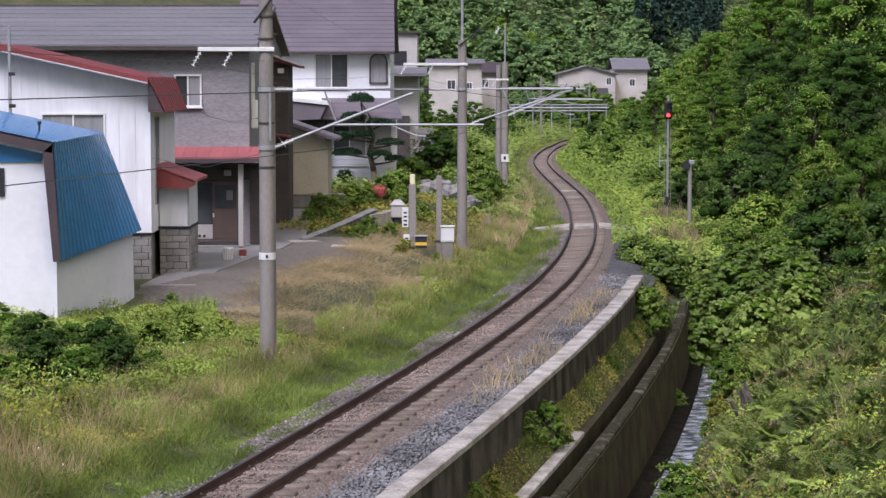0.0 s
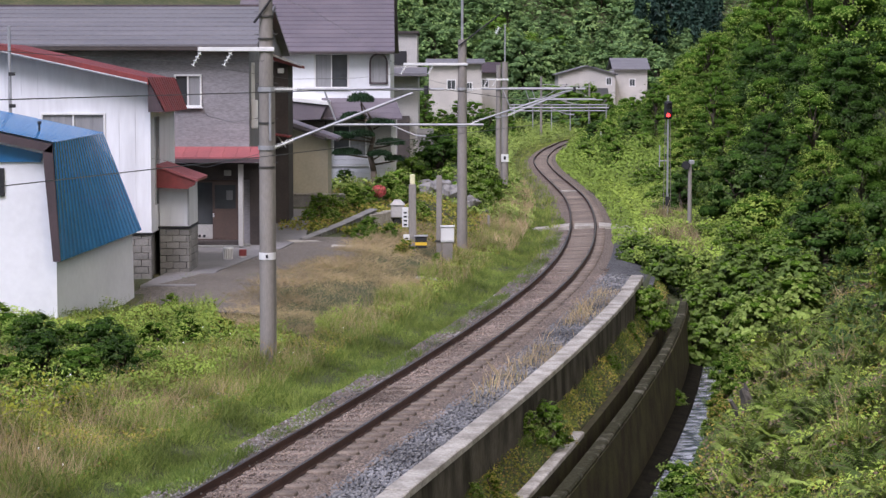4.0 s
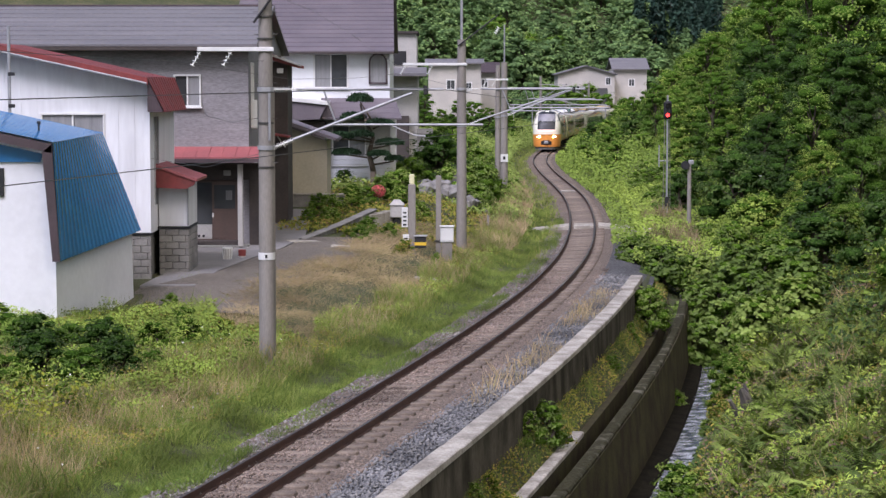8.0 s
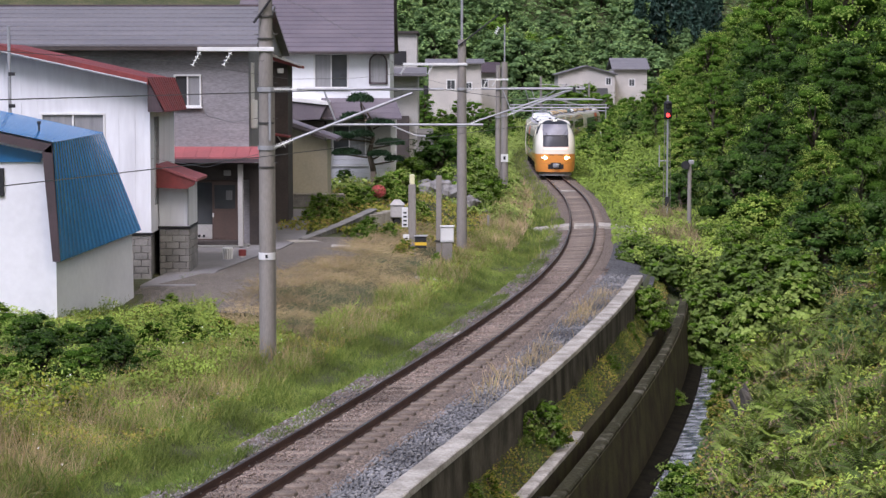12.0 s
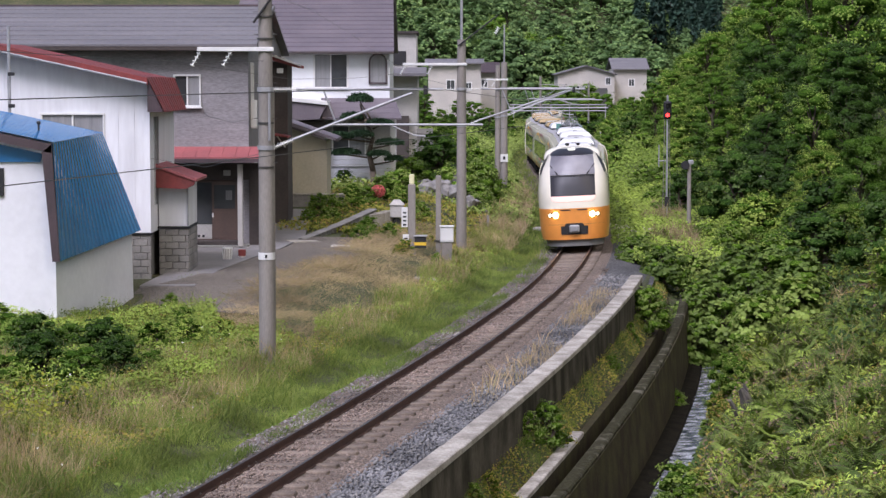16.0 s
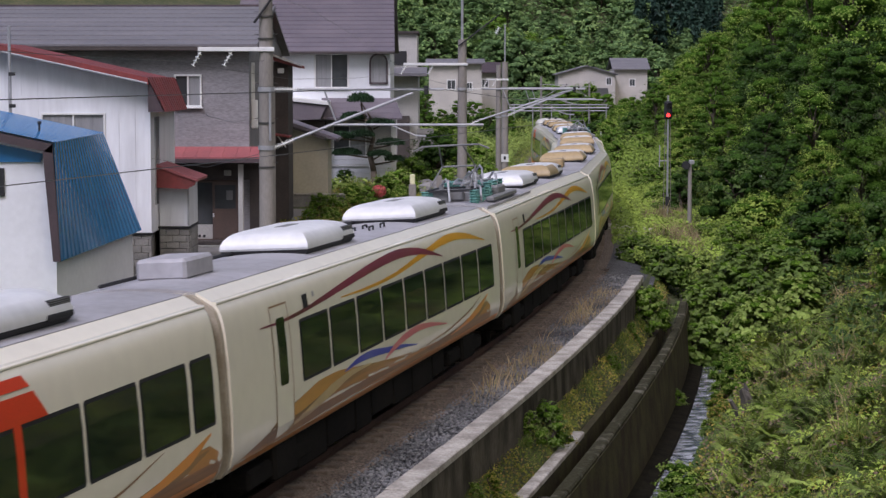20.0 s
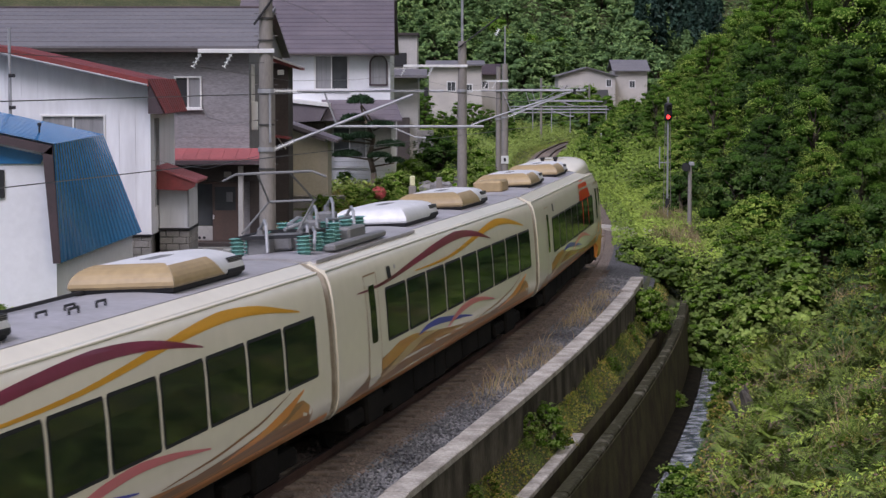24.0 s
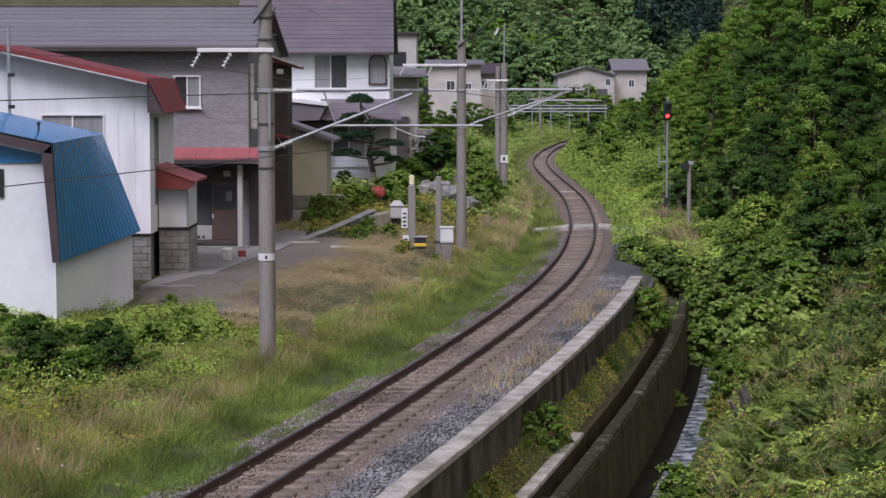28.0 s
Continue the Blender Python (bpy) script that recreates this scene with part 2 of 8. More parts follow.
        return self.add(v, f)

    def prism(self, poly, d0, d1, axis="y"):
        """A polygon of (u, w) pulled from d0 to d1 along an axis: y takes (x, z), x takes (y, z), z takes (x, y)."""
        put = {"y": lambda u, w, d: (u, d, w), "x": lambda u, w, d: (d, u, w), "z": lambda u, w, d: (u, w, d)}[axis]
        n = len(poly)
        v = [put(u, w, d0) for u, w in poly] + [put(u, w, d1) for u, w in poly]
        return self.add(v, [tuple(range(n))[::-1], tuple(range(n, 2 * n))] + [(i, (i + 1) % n, n + (i + 1) % n, n + i) for i in range(n)])

    def blob(self, c, r, n=8, rough=0.0, seed=0):
        rnd = random.Random(seed)
        rings = []
        for i in range(1, n // 2):
            t = math.pi * i / (n // 2)
            rings.append([(c[0] + r[0] * math.sin(t) * math.cos(2 * math.pi * j / n) * (1 + rough * rnd.uniform(-1, 1)),
                           c[1] + r[1] * math.sin(t) * math.sin(2 * math.pi * j / n) * (1 + rough * rnd.uniform(-1, 1)),
                           c[2] - r[2] * math.cos(t) * (1 + rough * rnd.uniform(-0.5, 0.5))) for j in range(n)])
        return self.loft(rings, True, True)

    def mesh(self, name, smooth=False, weld=False):
        me = bpy.data.meshes.new(name)
        me.from_pydata(self.v, [], self.f)
        bm = bmesh.new()
        bm.from_mesh(me)
        if weld:
            bmesh.ops.remove_doubles(bm, verts=bm.verts, dist=0.0005)
        bmesh.ops.recalc_face_normals(bm, faces=bm.faces)
        bm.to_mesh(me)
        bm.free()
        if smooth:
            me.shade_smooth()
        return me


def part(name, shape, material, parent=None, label="", smooth=False, at=None):
    """One mesh object, under a thing or a part."""
    me = shape.mesh(name, smooth) if isinstance(shape, MB) else shape
    if material and not me.materials:
        me.materials.append(material)
    ob = new(name, me)
    if parent:
        ob.parent = parent
    if at is not None:
        ob.matrix_basis = at
    if label:
        ob["label"] = label
    return ob


def thing(name, label, category, m=None, group="", kind=""):
    ob = new(name)
    ob.empty_display_size = 0.3
    if m is not None:
        ob.matrix_basis = m
    return tagged(ob, label, category, group, kind)


def smoothed(me, angle=35):
    me.shade_smooth()
    me.set_sharp_from_angle(angle=radians(angle))
    return me


# ---- the line of the railway ----
TRACK = ((-500, -127.6), (-160, -48.35), (0, -11.05), (20, -6.37), (34, -3.1), (45, -0.67), (56, 1.56), (67, 3.5), (78, 5.0), (93, 6.38), (106, 7.15), (118, 7.58),
         (132, 7.7), (154, 7.82), (170, 8.15), (184, 8.82), (200, 10.0), (216, 11.3), (232, 12.9), (255, 15.4), (269, 17.6), (290, 22.0),
         (330, 34.0), (380, 54.0), (450, 90.0), (560, 150.0))
TY, TX = np.array([p[0] for p in TRACK], float), np.array([p[1] for p in TRACK], float)
_h = np.diff(TY)
_d = np.diff(TX) / _h
TM = np.concatenate([[_d[0]], (_d[:-1] * _h[1:] + _d[1:] * _h[:-1]) / (_h[1:] + _h[:-1]), [_d[-1]]])


def line_x(y):
    """Where the middle of the track lies, across, at the distance y."""
    y = np.asarray(y, float)
    i = np.clip(np.searchsorted(TY, y) - 1, 0, len(TY) - 2)
    h = TY[i + 1] - TY[i]
    t = (y - TY[i]) / h
    return (TX[i] * (1 + 2 * t) * (1 - t) ** 2 + TM[i] * h * t * (1 - t) ** 2 + TX[i + 1] * t * t * (3 - 2 * t) + TM[i + 1] * h * t * t * (t - 1))


def line_z(y):
    return np.interp(y, [130, 180, 205, 235, 265, 400], [0, -0.1, -0.3, -0.6, -0.8, -0.8])


SY = np.arange(-480.0, 550.0, 0.25)
SX, SZ = line_x(SY), line_z(SY)
SS = np.concatenate([[0], np.cumsum(np.hypot(np.diff(SX), np.diff(SY)))])
SS = SS - np.interp(34.0, SY, SS) + 34.0


def on_line(s):
    """The point of the track at the way s, and its unit direction away from the camera."""
    y = float(np.interp(s, SS, SY))
    x, z = float(line_x(y)), float(line_z(y))
    g = (float(line_x(y + 0.5)) - float(line_x(y - 0.5)))
    d = Vector((g, 1, 0)).normalized()
    return Vector((x, y, z)), d


LEAN_SHIFT = -0.06


def cant(s):
    """Degrees by which the track leans into the near curve."""
    return float(np.interp(s, [-120, 105, 140], [3.0, 3.0, 0.0]))


def lean(u, w, s):
    """A point of the track's cross-section, canted; the edges of the bed stay where they are."""
    k = max(0.0, min(1.0, (1.35 - abs(u)) / 0.4))
    return u + (LEAN_SHIFT + math.sin(radians(cant(s))) * -w) * k, w + u * math.tan(radians(cant(s))) * k


def sweep(profile, s0, s1, step, z=0.0, canted=False):
    """A cross-section of (right, up) swept along the track."""
    rings, s = [], s0
    n = max(2, int((s1 - s0) / step) + 1)
    for i in range(n):
        q = s0 + (s1 - s0) * i / (n - 1)
        p, d = on_line(q)
        r = Vector((d.y, -d.x, 0))
        rings.append([p + r * u + Vector((0, 0, w + z)) for u, w in ([lean(a, b, q) for a, b in profile] if canted else profile)])
    return rings


# ---- ground ----
GO = [-260, -120, -60, -30, -18, -12, -9, -7, -6, -5, -4.2, -3, -2.2, -1.9, 0, 1.9, 2.5, 2.95, 3.02, 3.46, 3.6, 4.05, 4.4, 4.5, 5.4, 6.4, 9, 11, 15, 22, 40, 80, 260]
GROWS = (
    (-480, [6, 3, 1.5, 0.8, 0.5, 0.35, 0.25, 0.2, 0.15, 0.1, 0, -0.15, -0.35, -0.5, -0.5, -0.5, -0.5, -0.5, -0.72, -1.36, -2.1, -2.1, -1.8, -3.3, -3.3, -2.4, -1.8, -1.2, 0.2, 3, 12, 28, 60]),
    (40, [6, 3, 1.5, 0.8, 0.5, 0.35, 0.25, 0.2, 0.15, 0.1, 0, -0.15, -0.35, -0.5, -0.5, -0.5, -0.5, -0.5, -0.72, -1.36, -2.1, -2.1, -1.8, -3.3, -3.3, -2.4, -1.7, -1, 0.6, 4, 14, 30, 60]),
    (55, [6, 3, 1.5, 0.8, 0.5, 0.4, 0.35, 0.35, 0.3, 0.25, 0.1, -0.15, -0.35, -0.5, -0.5, -0.5, -0.5, -0.5, -0.72, -1.36, -2.1, -2.1, -1.8, -3.3, -3.3, -2.4, -1.6, -0.8, 1, 4.5, 15, 32, 60]),
    (60, [6, 3, 1.5, 0.9, 0.76, 0.76, 0.76, 0.74, 0.65, 0.45, 0.15, -0.15, -0.35, -0.5, -0.5, -0.5, -0.5, -0.5, -0.72, -1.36, -2.1, -2.1, -1.8, -3.3, -3.3, -2.3, -1.5, -0.7, 1.2, 5, 15, 32, 60]),
    (70, [6, 3, 1.5, 0.9, 0.76, 0.76, 0.76, 0.76, 0.76, 0.45, 0.15, -0.15, -0.35, -0.5, -0.5, -0.5, -0.5, -0.5, -0.72, -1.36, -2.1, -2.1, -1.8, -3.2, -3.2, -2.2, -1.4, -0.5, 1.5, 5.5, 16, 33, 60]),
    (78, [6, 3, 1.8, 1.2, 1, 1, 1, 0.9, 0.75, 0.4, 0.1, -0.15, -0.35, -0.5, -0.5, -0.5, -0.5, -0.55, -0.8, -0.9, -1, -1.3, -1.5, -1.9, -2.2, -1.8, -1, -0.2, 1.8, 6, 17, 33, 60]),
    (90, [6, 3, 2, 1.6, 1.5, 1.5, 1.5, 1.3, 0.9, 0.5, 0.2, -0.1, -0.35, -0.5, -0.5, -0.5, -0.5, -0.5, -0.5, -0.5, -0.5, -0.6, -0.65, -0.7, -0.9, -0.8, -0.3, 0.5, 2.3, 6.5, 17, 34, 60]),
    (110, [6, 3, 2.2, 1.8, 1.7, 1.7, 1.6, 1.4, 1, 0.6, 0.3, -0.05, -0.35, -0.5, -0.5, -0.5, -0.5, -0.5, -0.45, -0.43, -0.4, -0.4, -0.4, -0.4, -0.3, 0, 0.6, 1.2, 3, 7, 18, 35, 60]),
    (150, [8, 4, 2.5, 1.8, 1.5, 1.3, 1.2, 1, 0.8, 0.5, 0.3, 0, -0.3, -0.5, -0.5, -0.5, -0.5, -0.5, -0.4, -0.35, -0.3, -0.2, -0.2, -0.1, 0.2, 0.5, 1, 1.6, 3.5, 8, 20, 36, 60]),
    (200, [12, 6, 3, 1.5, 1, 0.7, 0.5, 0.4, 0.2, 0.1, 0, -0.3, -0.6, -0.8, -0.8, -0.8, -0.8, -0.7, -0.6, -0.55, -0.5, -0.4, -0.3, -0.2, 0.3, 0.7, 1.2, 1.8, 3.8, 9, 21, 37, 60]),
    (260, [18, 9, 4, 1.5, 0.6, 0, -0.3, -0.6, -0.7, -0.8, -0.9, -1.1, -1.2, -1.4, -1.4, -1.4, -1.3, -1.2, -1.1, -1.05, -1, -0.9, -0.8, -0.7, -0.3, 0.2, 0.8, 1.5, 4, 10, 22, 38, 60]),
    (330, [26, 14, 6, 2.5, 1.2, 0.4, 0, -0.6, -0.7, -0.8, -0.9, -1.1, -1.2, -1.4, -1.4, -1.4, -1.3, -1.2, -1.1, -1.05, -1, -0.9, -0.8, -0.7, -0.3, 0.2, 0.8, 1.5, 4, 10, 22, 38, 60]),
    (380, [40, 24, 12, 5, 3, 2, 1, -0.3, -0.5, -0.8, -0.9, -1.1, -1.2, -1.4, -1.4, -1.4, -1.3, -1.2, -1.1, -1.05, -1, -0.9, -0.8, -0.7, -0.3, 0.2, 1, 2, 5, 12, 25, 40, 62]),
    (560, [90, 75, 62, 52, 45, 35, 20, 8, 3, 0, -0.9, -1.1, -1.2, -1.4, -1.4, -1.4, -1.3, -1.2, -1.1, -1.05, -1, -0.9, 2, 5, 15, 25, 35, 45, 50, 55, 60, 75, 90]),
    (900, [160, 150, 145, 140, 138, 136, 135, 135, 135, 135, 135, 135, 135, 135, 135, 135, 135, 135, 135, 135, 135, 135, 135, 135, 135, 135, 136, 136, 137, 138, 140, 150, 160]))
GY = np.array([r[0] for r in GROWS], float)
GZ = np.array([r[1] for r in GROWS], float)
GOA = np.array(GO, float)


def surface(o, y):
    """Ground or ballast, whichever is higher."""
    return np.maximum(ground_o(o, y), np.where((o > -2.1) & (o < 2.6), np.interp(o, [-2.1, -1.55, -0.62, 0.62, 1.3, 2.62], [-0.52, -0.22, -0.16, -0.16, -0.19, -0.2]), -99.0) + line_z(y))


def ground_o(o, y):
    """Height of the ground at o metres to the right of the track, y metres away."""
    o, y = np.asarray(o, float), np.asarray(y, float)
    i = np.clip(np.searchsorted(GY, y) - 1, 0, len(GY) - 2)
    t = np.clip((y - GY[i]) / (GY[i + 1] - GY[i]), 0, 1)
    t = t * t * (3 - 2 * t)
    j = np.clip(np.searchsorted(GOA, o) - 1, 0, len(GOA) - 2)
    u = np.clip((o - GOA[j]) / (GOA[j + 1] - GOA[j]), 0, 1)
    a = GZ[i, j] * (1 - u) + GZ[i, j + 1] * u
    b = GZ[i + 1, j] * (1 - u) + GZ[i + 1, j + 1] * u
    return a * (1 - t) + b * t


def ground(x, y):
    return ground_o(np.asarray(x, float) - line_x(y), y)


def build_ground():
    ys = np.concatenate([np.arange(-480, 20, 20.0), np.arange(20, 120, 1.0), np.arange(120, 280, 3.0), np.arange(280, 901, 20.0), [1500, 4000]])
    os_ = []
    for a, b in zip(GO, GO[1:]):
        k = max(1, int(min(12, (b - a) / (0.5 if abs(a) < 14 else 3))))
        os_ += [a + (b - a) * i / k for i in range(k)]
    os_ += [GO[-1]]
    os_ = np.array([-3000.0] + os_ + [3000.0])
    mb = MB()
    rnd = np.random.RandomState(5)
    v = []
    for y in ys:
        yc = min(y, 900.0)
        z = ground_o(os_, np.full(len(os_), yc))
        bump = np.where((np.abs(os_) > 2.6) & ((os_ < 2.9) | (os_ > 4.6)), rnd.uniform(-0.06, 0.06, len(os_)), 0)
        x = os_ + float(line_x(min(y, 555)))
        v += list(zip(x.tolist(), [float(y)] * len(x), (z + bump).tolist()))
    n = len(os_)
    f = [(i * n + j, i * n + j + 1, (i + 1) * n + j + 1, (i + 1) * n + j) for i in range(len(ys) - 1) for j in range(n - 1)]
    mb.add(v, f)
    g = part("ground", mb, M["earth"], smooth=True)
    tagged(g, "earth bank with moss, straw and weeds", "ground", kind="structure")


build_ground()


def build_track():
    bed = MB()
    s0, s1 = -60, 330
    bed.loft([[p for p in r] for r in sweep([(-2.1, -0.52), (-1.55, -0.22), (-0.62, -0.16), (0.62, -0.16), (1.3, -0.19), (1.35, -0.2)], s0, s1, 1.0, 0, True)], closed=False)
    b = part("ballast_bed", smoothed(bed.mesh("ballast_bed")), M["ballast"])
    tagged(b, "rust-stained crushed stone ballast under the rails", "ballast", kind="structure")
    bed2 = MB()
    bed2.loft(sweep([(1.3, -0.192), (1.9, -0.22), (2.62, -0.2), (2.66, -0.6)], -60, 70, 1.0), closed=False)
    bed2.loft(sweep([(1.3, -0.192), (1.9, -0.24), (2.5, -0.42), (3.1, -0.62)], 70, 88, 1.5), closed=False)
    b = part("gravel_shoulder", smoothed(bed2.mesh("gravel_shoulder")), M["gravel"])
    tagged(b, "grey gravel path beside the track", "gravel", kind="structure")
    track = thing("railway_track", "single rusty railway track on sleepers", "railway track", kind="structure")
    prof = [(-0.033, 0.0), (-0.033, -0.035), (-0.009, -0.05), (-0.009, -0.125), (-0.06, -0.14), (-0.06, -0.15), (0.06, -0.15), (0.06, -0.14), (0.009, -0.125), (0.009, -0.05), (0.033, -0.035), (0.033, 0.0)]
    for side in (-0.566, 0.566):
        mb = MB().loft(sweep([(u + side, w) for u, w in prof], s0, s1, 1.5, 0, True))
        part("rail", mb, M["rail"], track, "rust-brown steel rail")
        hb = MB().loft(sweep([(side - 0.03, 0.0), (side - 0.022, 0.004), (side + 0.022, 0.004), (side + 0.03, 0.0)], s0, s1, 1.5, 0, True), closed=False)
        part("rail_head", hb, M["railhead"], track, "worn running surface")
    sl = MB().box(-1.0, 1.0, -0.11, 0.11, -0.27, -0.135, 0.02)
    me = sl.mesh("sleeper")
    me.materials.append(M["sleeper"])
    rnd = random.Random(4)
    s = 28.0
    for i in range(285):
        p, d = on_line(s)
        ob = new("sleeper", me)
        ob.parent = track
        ob.matrix_basis = Matrix.Translation(p + Vector((d.y, -d.x, 0)) * LEAN_SHIFT + Vector((0, 0, rnd.uniform(-0.028, 0.002)))) @ pose(0, 0, 0, 0, -cant(s), math.degrees(math.atan2(-d.x, d.y)) + rnd.uniform(-1.2, 1.2))
        s += 0.64


build_track()


def build_walls():
    # retaining wall beside the gravel: coping stones on a long body
    w = thing("retaining_wall", "weathered concrete retaining wall beside the gravel", "wall", kind="structure")
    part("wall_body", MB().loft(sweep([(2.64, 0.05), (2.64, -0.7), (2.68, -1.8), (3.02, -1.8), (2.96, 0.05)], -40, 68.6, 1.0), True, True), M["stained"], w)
    rnd = random.Random(8)
    s = -40.0
    while s < 68.0:
        n = min(rnd.uniform(1.8, 2.2), 68.6 - s)
        h = 0.16 + (0.07 if s > 62.5 else 0) + rnd.uniform(-0.012, 0.012)
        part("coping", MB().loft(sweep([(2.6, 0.054), (2.6, h), (2.63, h + 0.02), (2.98, h + 0.02), (3.01, h), (3.01, 0.054)], s, s + n - 0.015, 0.9), True, True), M["concrete_top"], w, "pale worn concrete coping")
        s += n
    g = thing("gutter", "mossy concrete drainage gutter below the wall", "gutter", kind="structure")
    part("gutter_side", MB().loft(sweep([(3.44, -1.36), (3.44, -2.2), (3.62, -2.2), (3.61, -1.36)], -40, 80, 1.0), True, True), M["damp_shade_concrete"], g, "dark wet gutter side with painted shade")
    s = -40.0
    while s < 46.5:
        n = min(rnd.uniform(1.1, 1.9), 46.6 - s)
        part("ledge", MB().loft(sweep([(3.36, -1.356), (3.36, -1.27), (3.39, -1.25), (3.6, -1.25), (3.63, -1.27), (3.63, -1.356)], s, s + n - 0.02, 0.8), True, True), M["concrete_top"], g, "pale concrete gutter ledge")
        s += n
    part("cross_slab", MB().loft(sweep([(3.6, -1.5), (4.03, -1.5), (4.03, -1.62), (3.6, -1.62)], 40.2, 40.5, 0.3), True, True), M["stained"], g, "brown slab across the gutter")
    part("gutter_floor", MB().loft(sweep([(3.58, -1.98), (4.04, -1.98)], -40, 84, 1.0), False), M["damp_shade_concrete"], g, "wet dark gutter floor with painted shade")
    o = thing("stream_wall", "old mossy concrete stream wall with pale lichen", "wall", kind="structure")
    part("wall_body", MB().loft(sweep([(4.02, -1.36), (4.02, -2.1), (4.06, -3.6), (4.5, -3.6), (4.32, -1.36)], -40, 80, 1.0), True, True), M["damp_shade_concrete"], o)
    rnd = random.Random(18)
    s = -40.0
    while s < 79.5:
        n = min(rnd.uniform(4.0, 8.0), 80 - s)
        h = -1.27 + rnd.uniform(-0.02, 0.02)
        a, b = rnd.uniform(-0.012, 0.01), rnd.uniform(-0.03, 0.0)
        part("coping", MB().loft(sweep([(4.0 + a, -1.358), (4.01 + a, h - 0.03), (4.05 + a, h), (4.26 + b, h), (4.3 + b, h - 0.04), (4.3 + b, -1.358)], s, s + n - 0.01, 0.8), True, True), M["mossy"], o)
        s += n
    part("water", MB().loft(sweep([(4.9, -3.1), (5.4, -3.08), (5.9, -3.1), (6.5, -3.08)], -40, 82, 1.0), False), M["water"], None)
    tagged(bpy.data.objects["water"], "shallow stream running over stones", "stream", kind="structure")
    # Added dark strip: stones and deep shadow at the wall's foot, as colour.
    part("stream_footing", MB().loft(sweep([(4.35, -2.95), (4.6, -2.98), (4.85, -3.04), (5.0, -3.2)], -40, 82, 1.0), False), M["shadow_rock"], o, "dark rock strip painting the shadow along the stream")
    # foot crossing
    c = thing("foot_crossing", "pale concrete foot crossing over the track", "crossing", kind="structure")
    part("middle_slab", MB().loft(sweep([(-0.45, -0.02), (0.45, -0.02), (0.45, -0.2), (-0.45, -0.2)], 94.6, 96.6, 1.0), True, True), M["concrete_top"], c)
    for a, b in ((-3.3, -0.68), (0.68, 3.9)):
        part("side_slab", MB().loft(sweep([(a, -0.33 if a < 0 else -0.03), (b, -0.03 if a < 0 else -0.33), (b, -0.6), (a, -0.6)], 94.4 if a < 0 else 94.9, 96.4 if a < 0 else 97.3, 0.6), True, True), M["concrete_top"], c)
    c = thing("track_slab", "pale slab across the track bed", "crossing", kind="structure")
    part("slab", MB().loft(sweep([(-0.45, -0.1), (0.45, -0.1), (0.45, -0.2), (-0.45, -0.2)], 126, 127.3, 1.0), True, True), M["concrete_top"], c)


build_walls()
# ---- overhead line ----
def bells(a, b, n=4, r=0.06, core=0.3):
    """A string of porcelain sheds between two points."""
    a, b = Vector(a), Vector(b)
    d = (b - a).normalized()
    u = d.cross(Vector((0.3, 1, 0.2))).normalized()
    v = d.cross(u)
    rings = []
    for i in range(n):
        for f, k in ((0.0, core), (0.35, core), (0.42, 1.0), (0.62, 0.85), (0.66, core)):
            p = a.lerp(b, (i + f) / n)
            rings.append([p + (u * math.cos(g * 0.7854) + v * math.sin(g * 0.7854)) * r * k for g in range(8)])
    mb = MB().loft(rings, True, True)
    return mb


def mast(x, y, z0, z1, r, label):
    p = thing("catenary_pole", label, "utility pole", pose(x, y, 0), "overhead line poles")
    part("shaft", smoothed(MB().cyl((0, 0, z0), (0, 0, z1), r * 1.1, r * 0.86, 18).mesh("shaft")), M["pole"], p)
    return p


def cantilever(p, y, xw, base_hi=6.36, base_lo=5.04, reg=True):
    """Insulated bracket from the pole's clamps out over the track; xw: the wire, seen from the pole."""
    s = 1 if xw > 0 else -1
    part("top_insulator", bells((0.17 * s, 0, base_hi), (0.75 * s, 0, base_hi), 16, 0.058), M["porcelain"], p, "white porcelain insulator")
    part("top_tube", MB().cyl((0.7 * s, 0, base_hi), (xw + 0.4 * s, 0, base_hi), 0.03, 0.03, 8), M["galv"], p)
    part("stay_insulator", bells((0.17 * s, 0, base_lo), (0.62 * s, 0, base_lo + 0.18), 14, 0.06), M["porcelain"], p, "white porcelain insulator")
    part("stay_tube", MB().cyl((0.6 * s, 0, base_lo + 0.175), (xw - 0.3 * s, 0, base_hi - 0.08), 0.033, 0.033, 8), M["galv"], p)
    part("brace", MB().cyl((xw * 0.36, 0, base_hi), (xw * 0.44, 0, base_lo + 0.55), 0.022, 0.022, 6), M["galv"], p)
    part("registration_tube", MB().cyl((xw * 0.42, 0, 5.56), (xw + 1.3 * s, 0, 5.56), 0.028, 0.028, 8), M["galv"], p)
    part("steady_arm", MB().tube([(xw * 0.78, 0, 5.55), (xw * 0.93, 0, 5.32), (xw, 0.0, 5.3)], 0.018, 6), M["galv"], p)
    part("messenger_clamp", MB().box(xw - 0.05, xw + 0.05, -0.05, 0.05, base_hi - 0.12, base_hi + 0.08, 0.01), M["black"], p)
    for z in (base_hi, base_lo):
        part("clamp", MB().cyl((0, 0, z - 0.05), (0, 0, z + 0.05), 0.195, 0.195, 16), M["galv"], p)


def feeder_arm(p, z, length, s=-1):
    part("feeder_arm", MB().box(min(0.2, s * length), max(0.2, s * length), -0.19, -0.09, z - 0.05, z + 0.05, 0.01), M["white"], p, "white painted crossarm")
    for q in (0.96, 0.5):
        part("feeder_insulator", bells((s * length * q, -0.14, z - 0.06), (s * (length * q + 0.2), -0.14, z - 0.4), 4, 0.062), M["porcelain"], p, "white porcelain insulator")


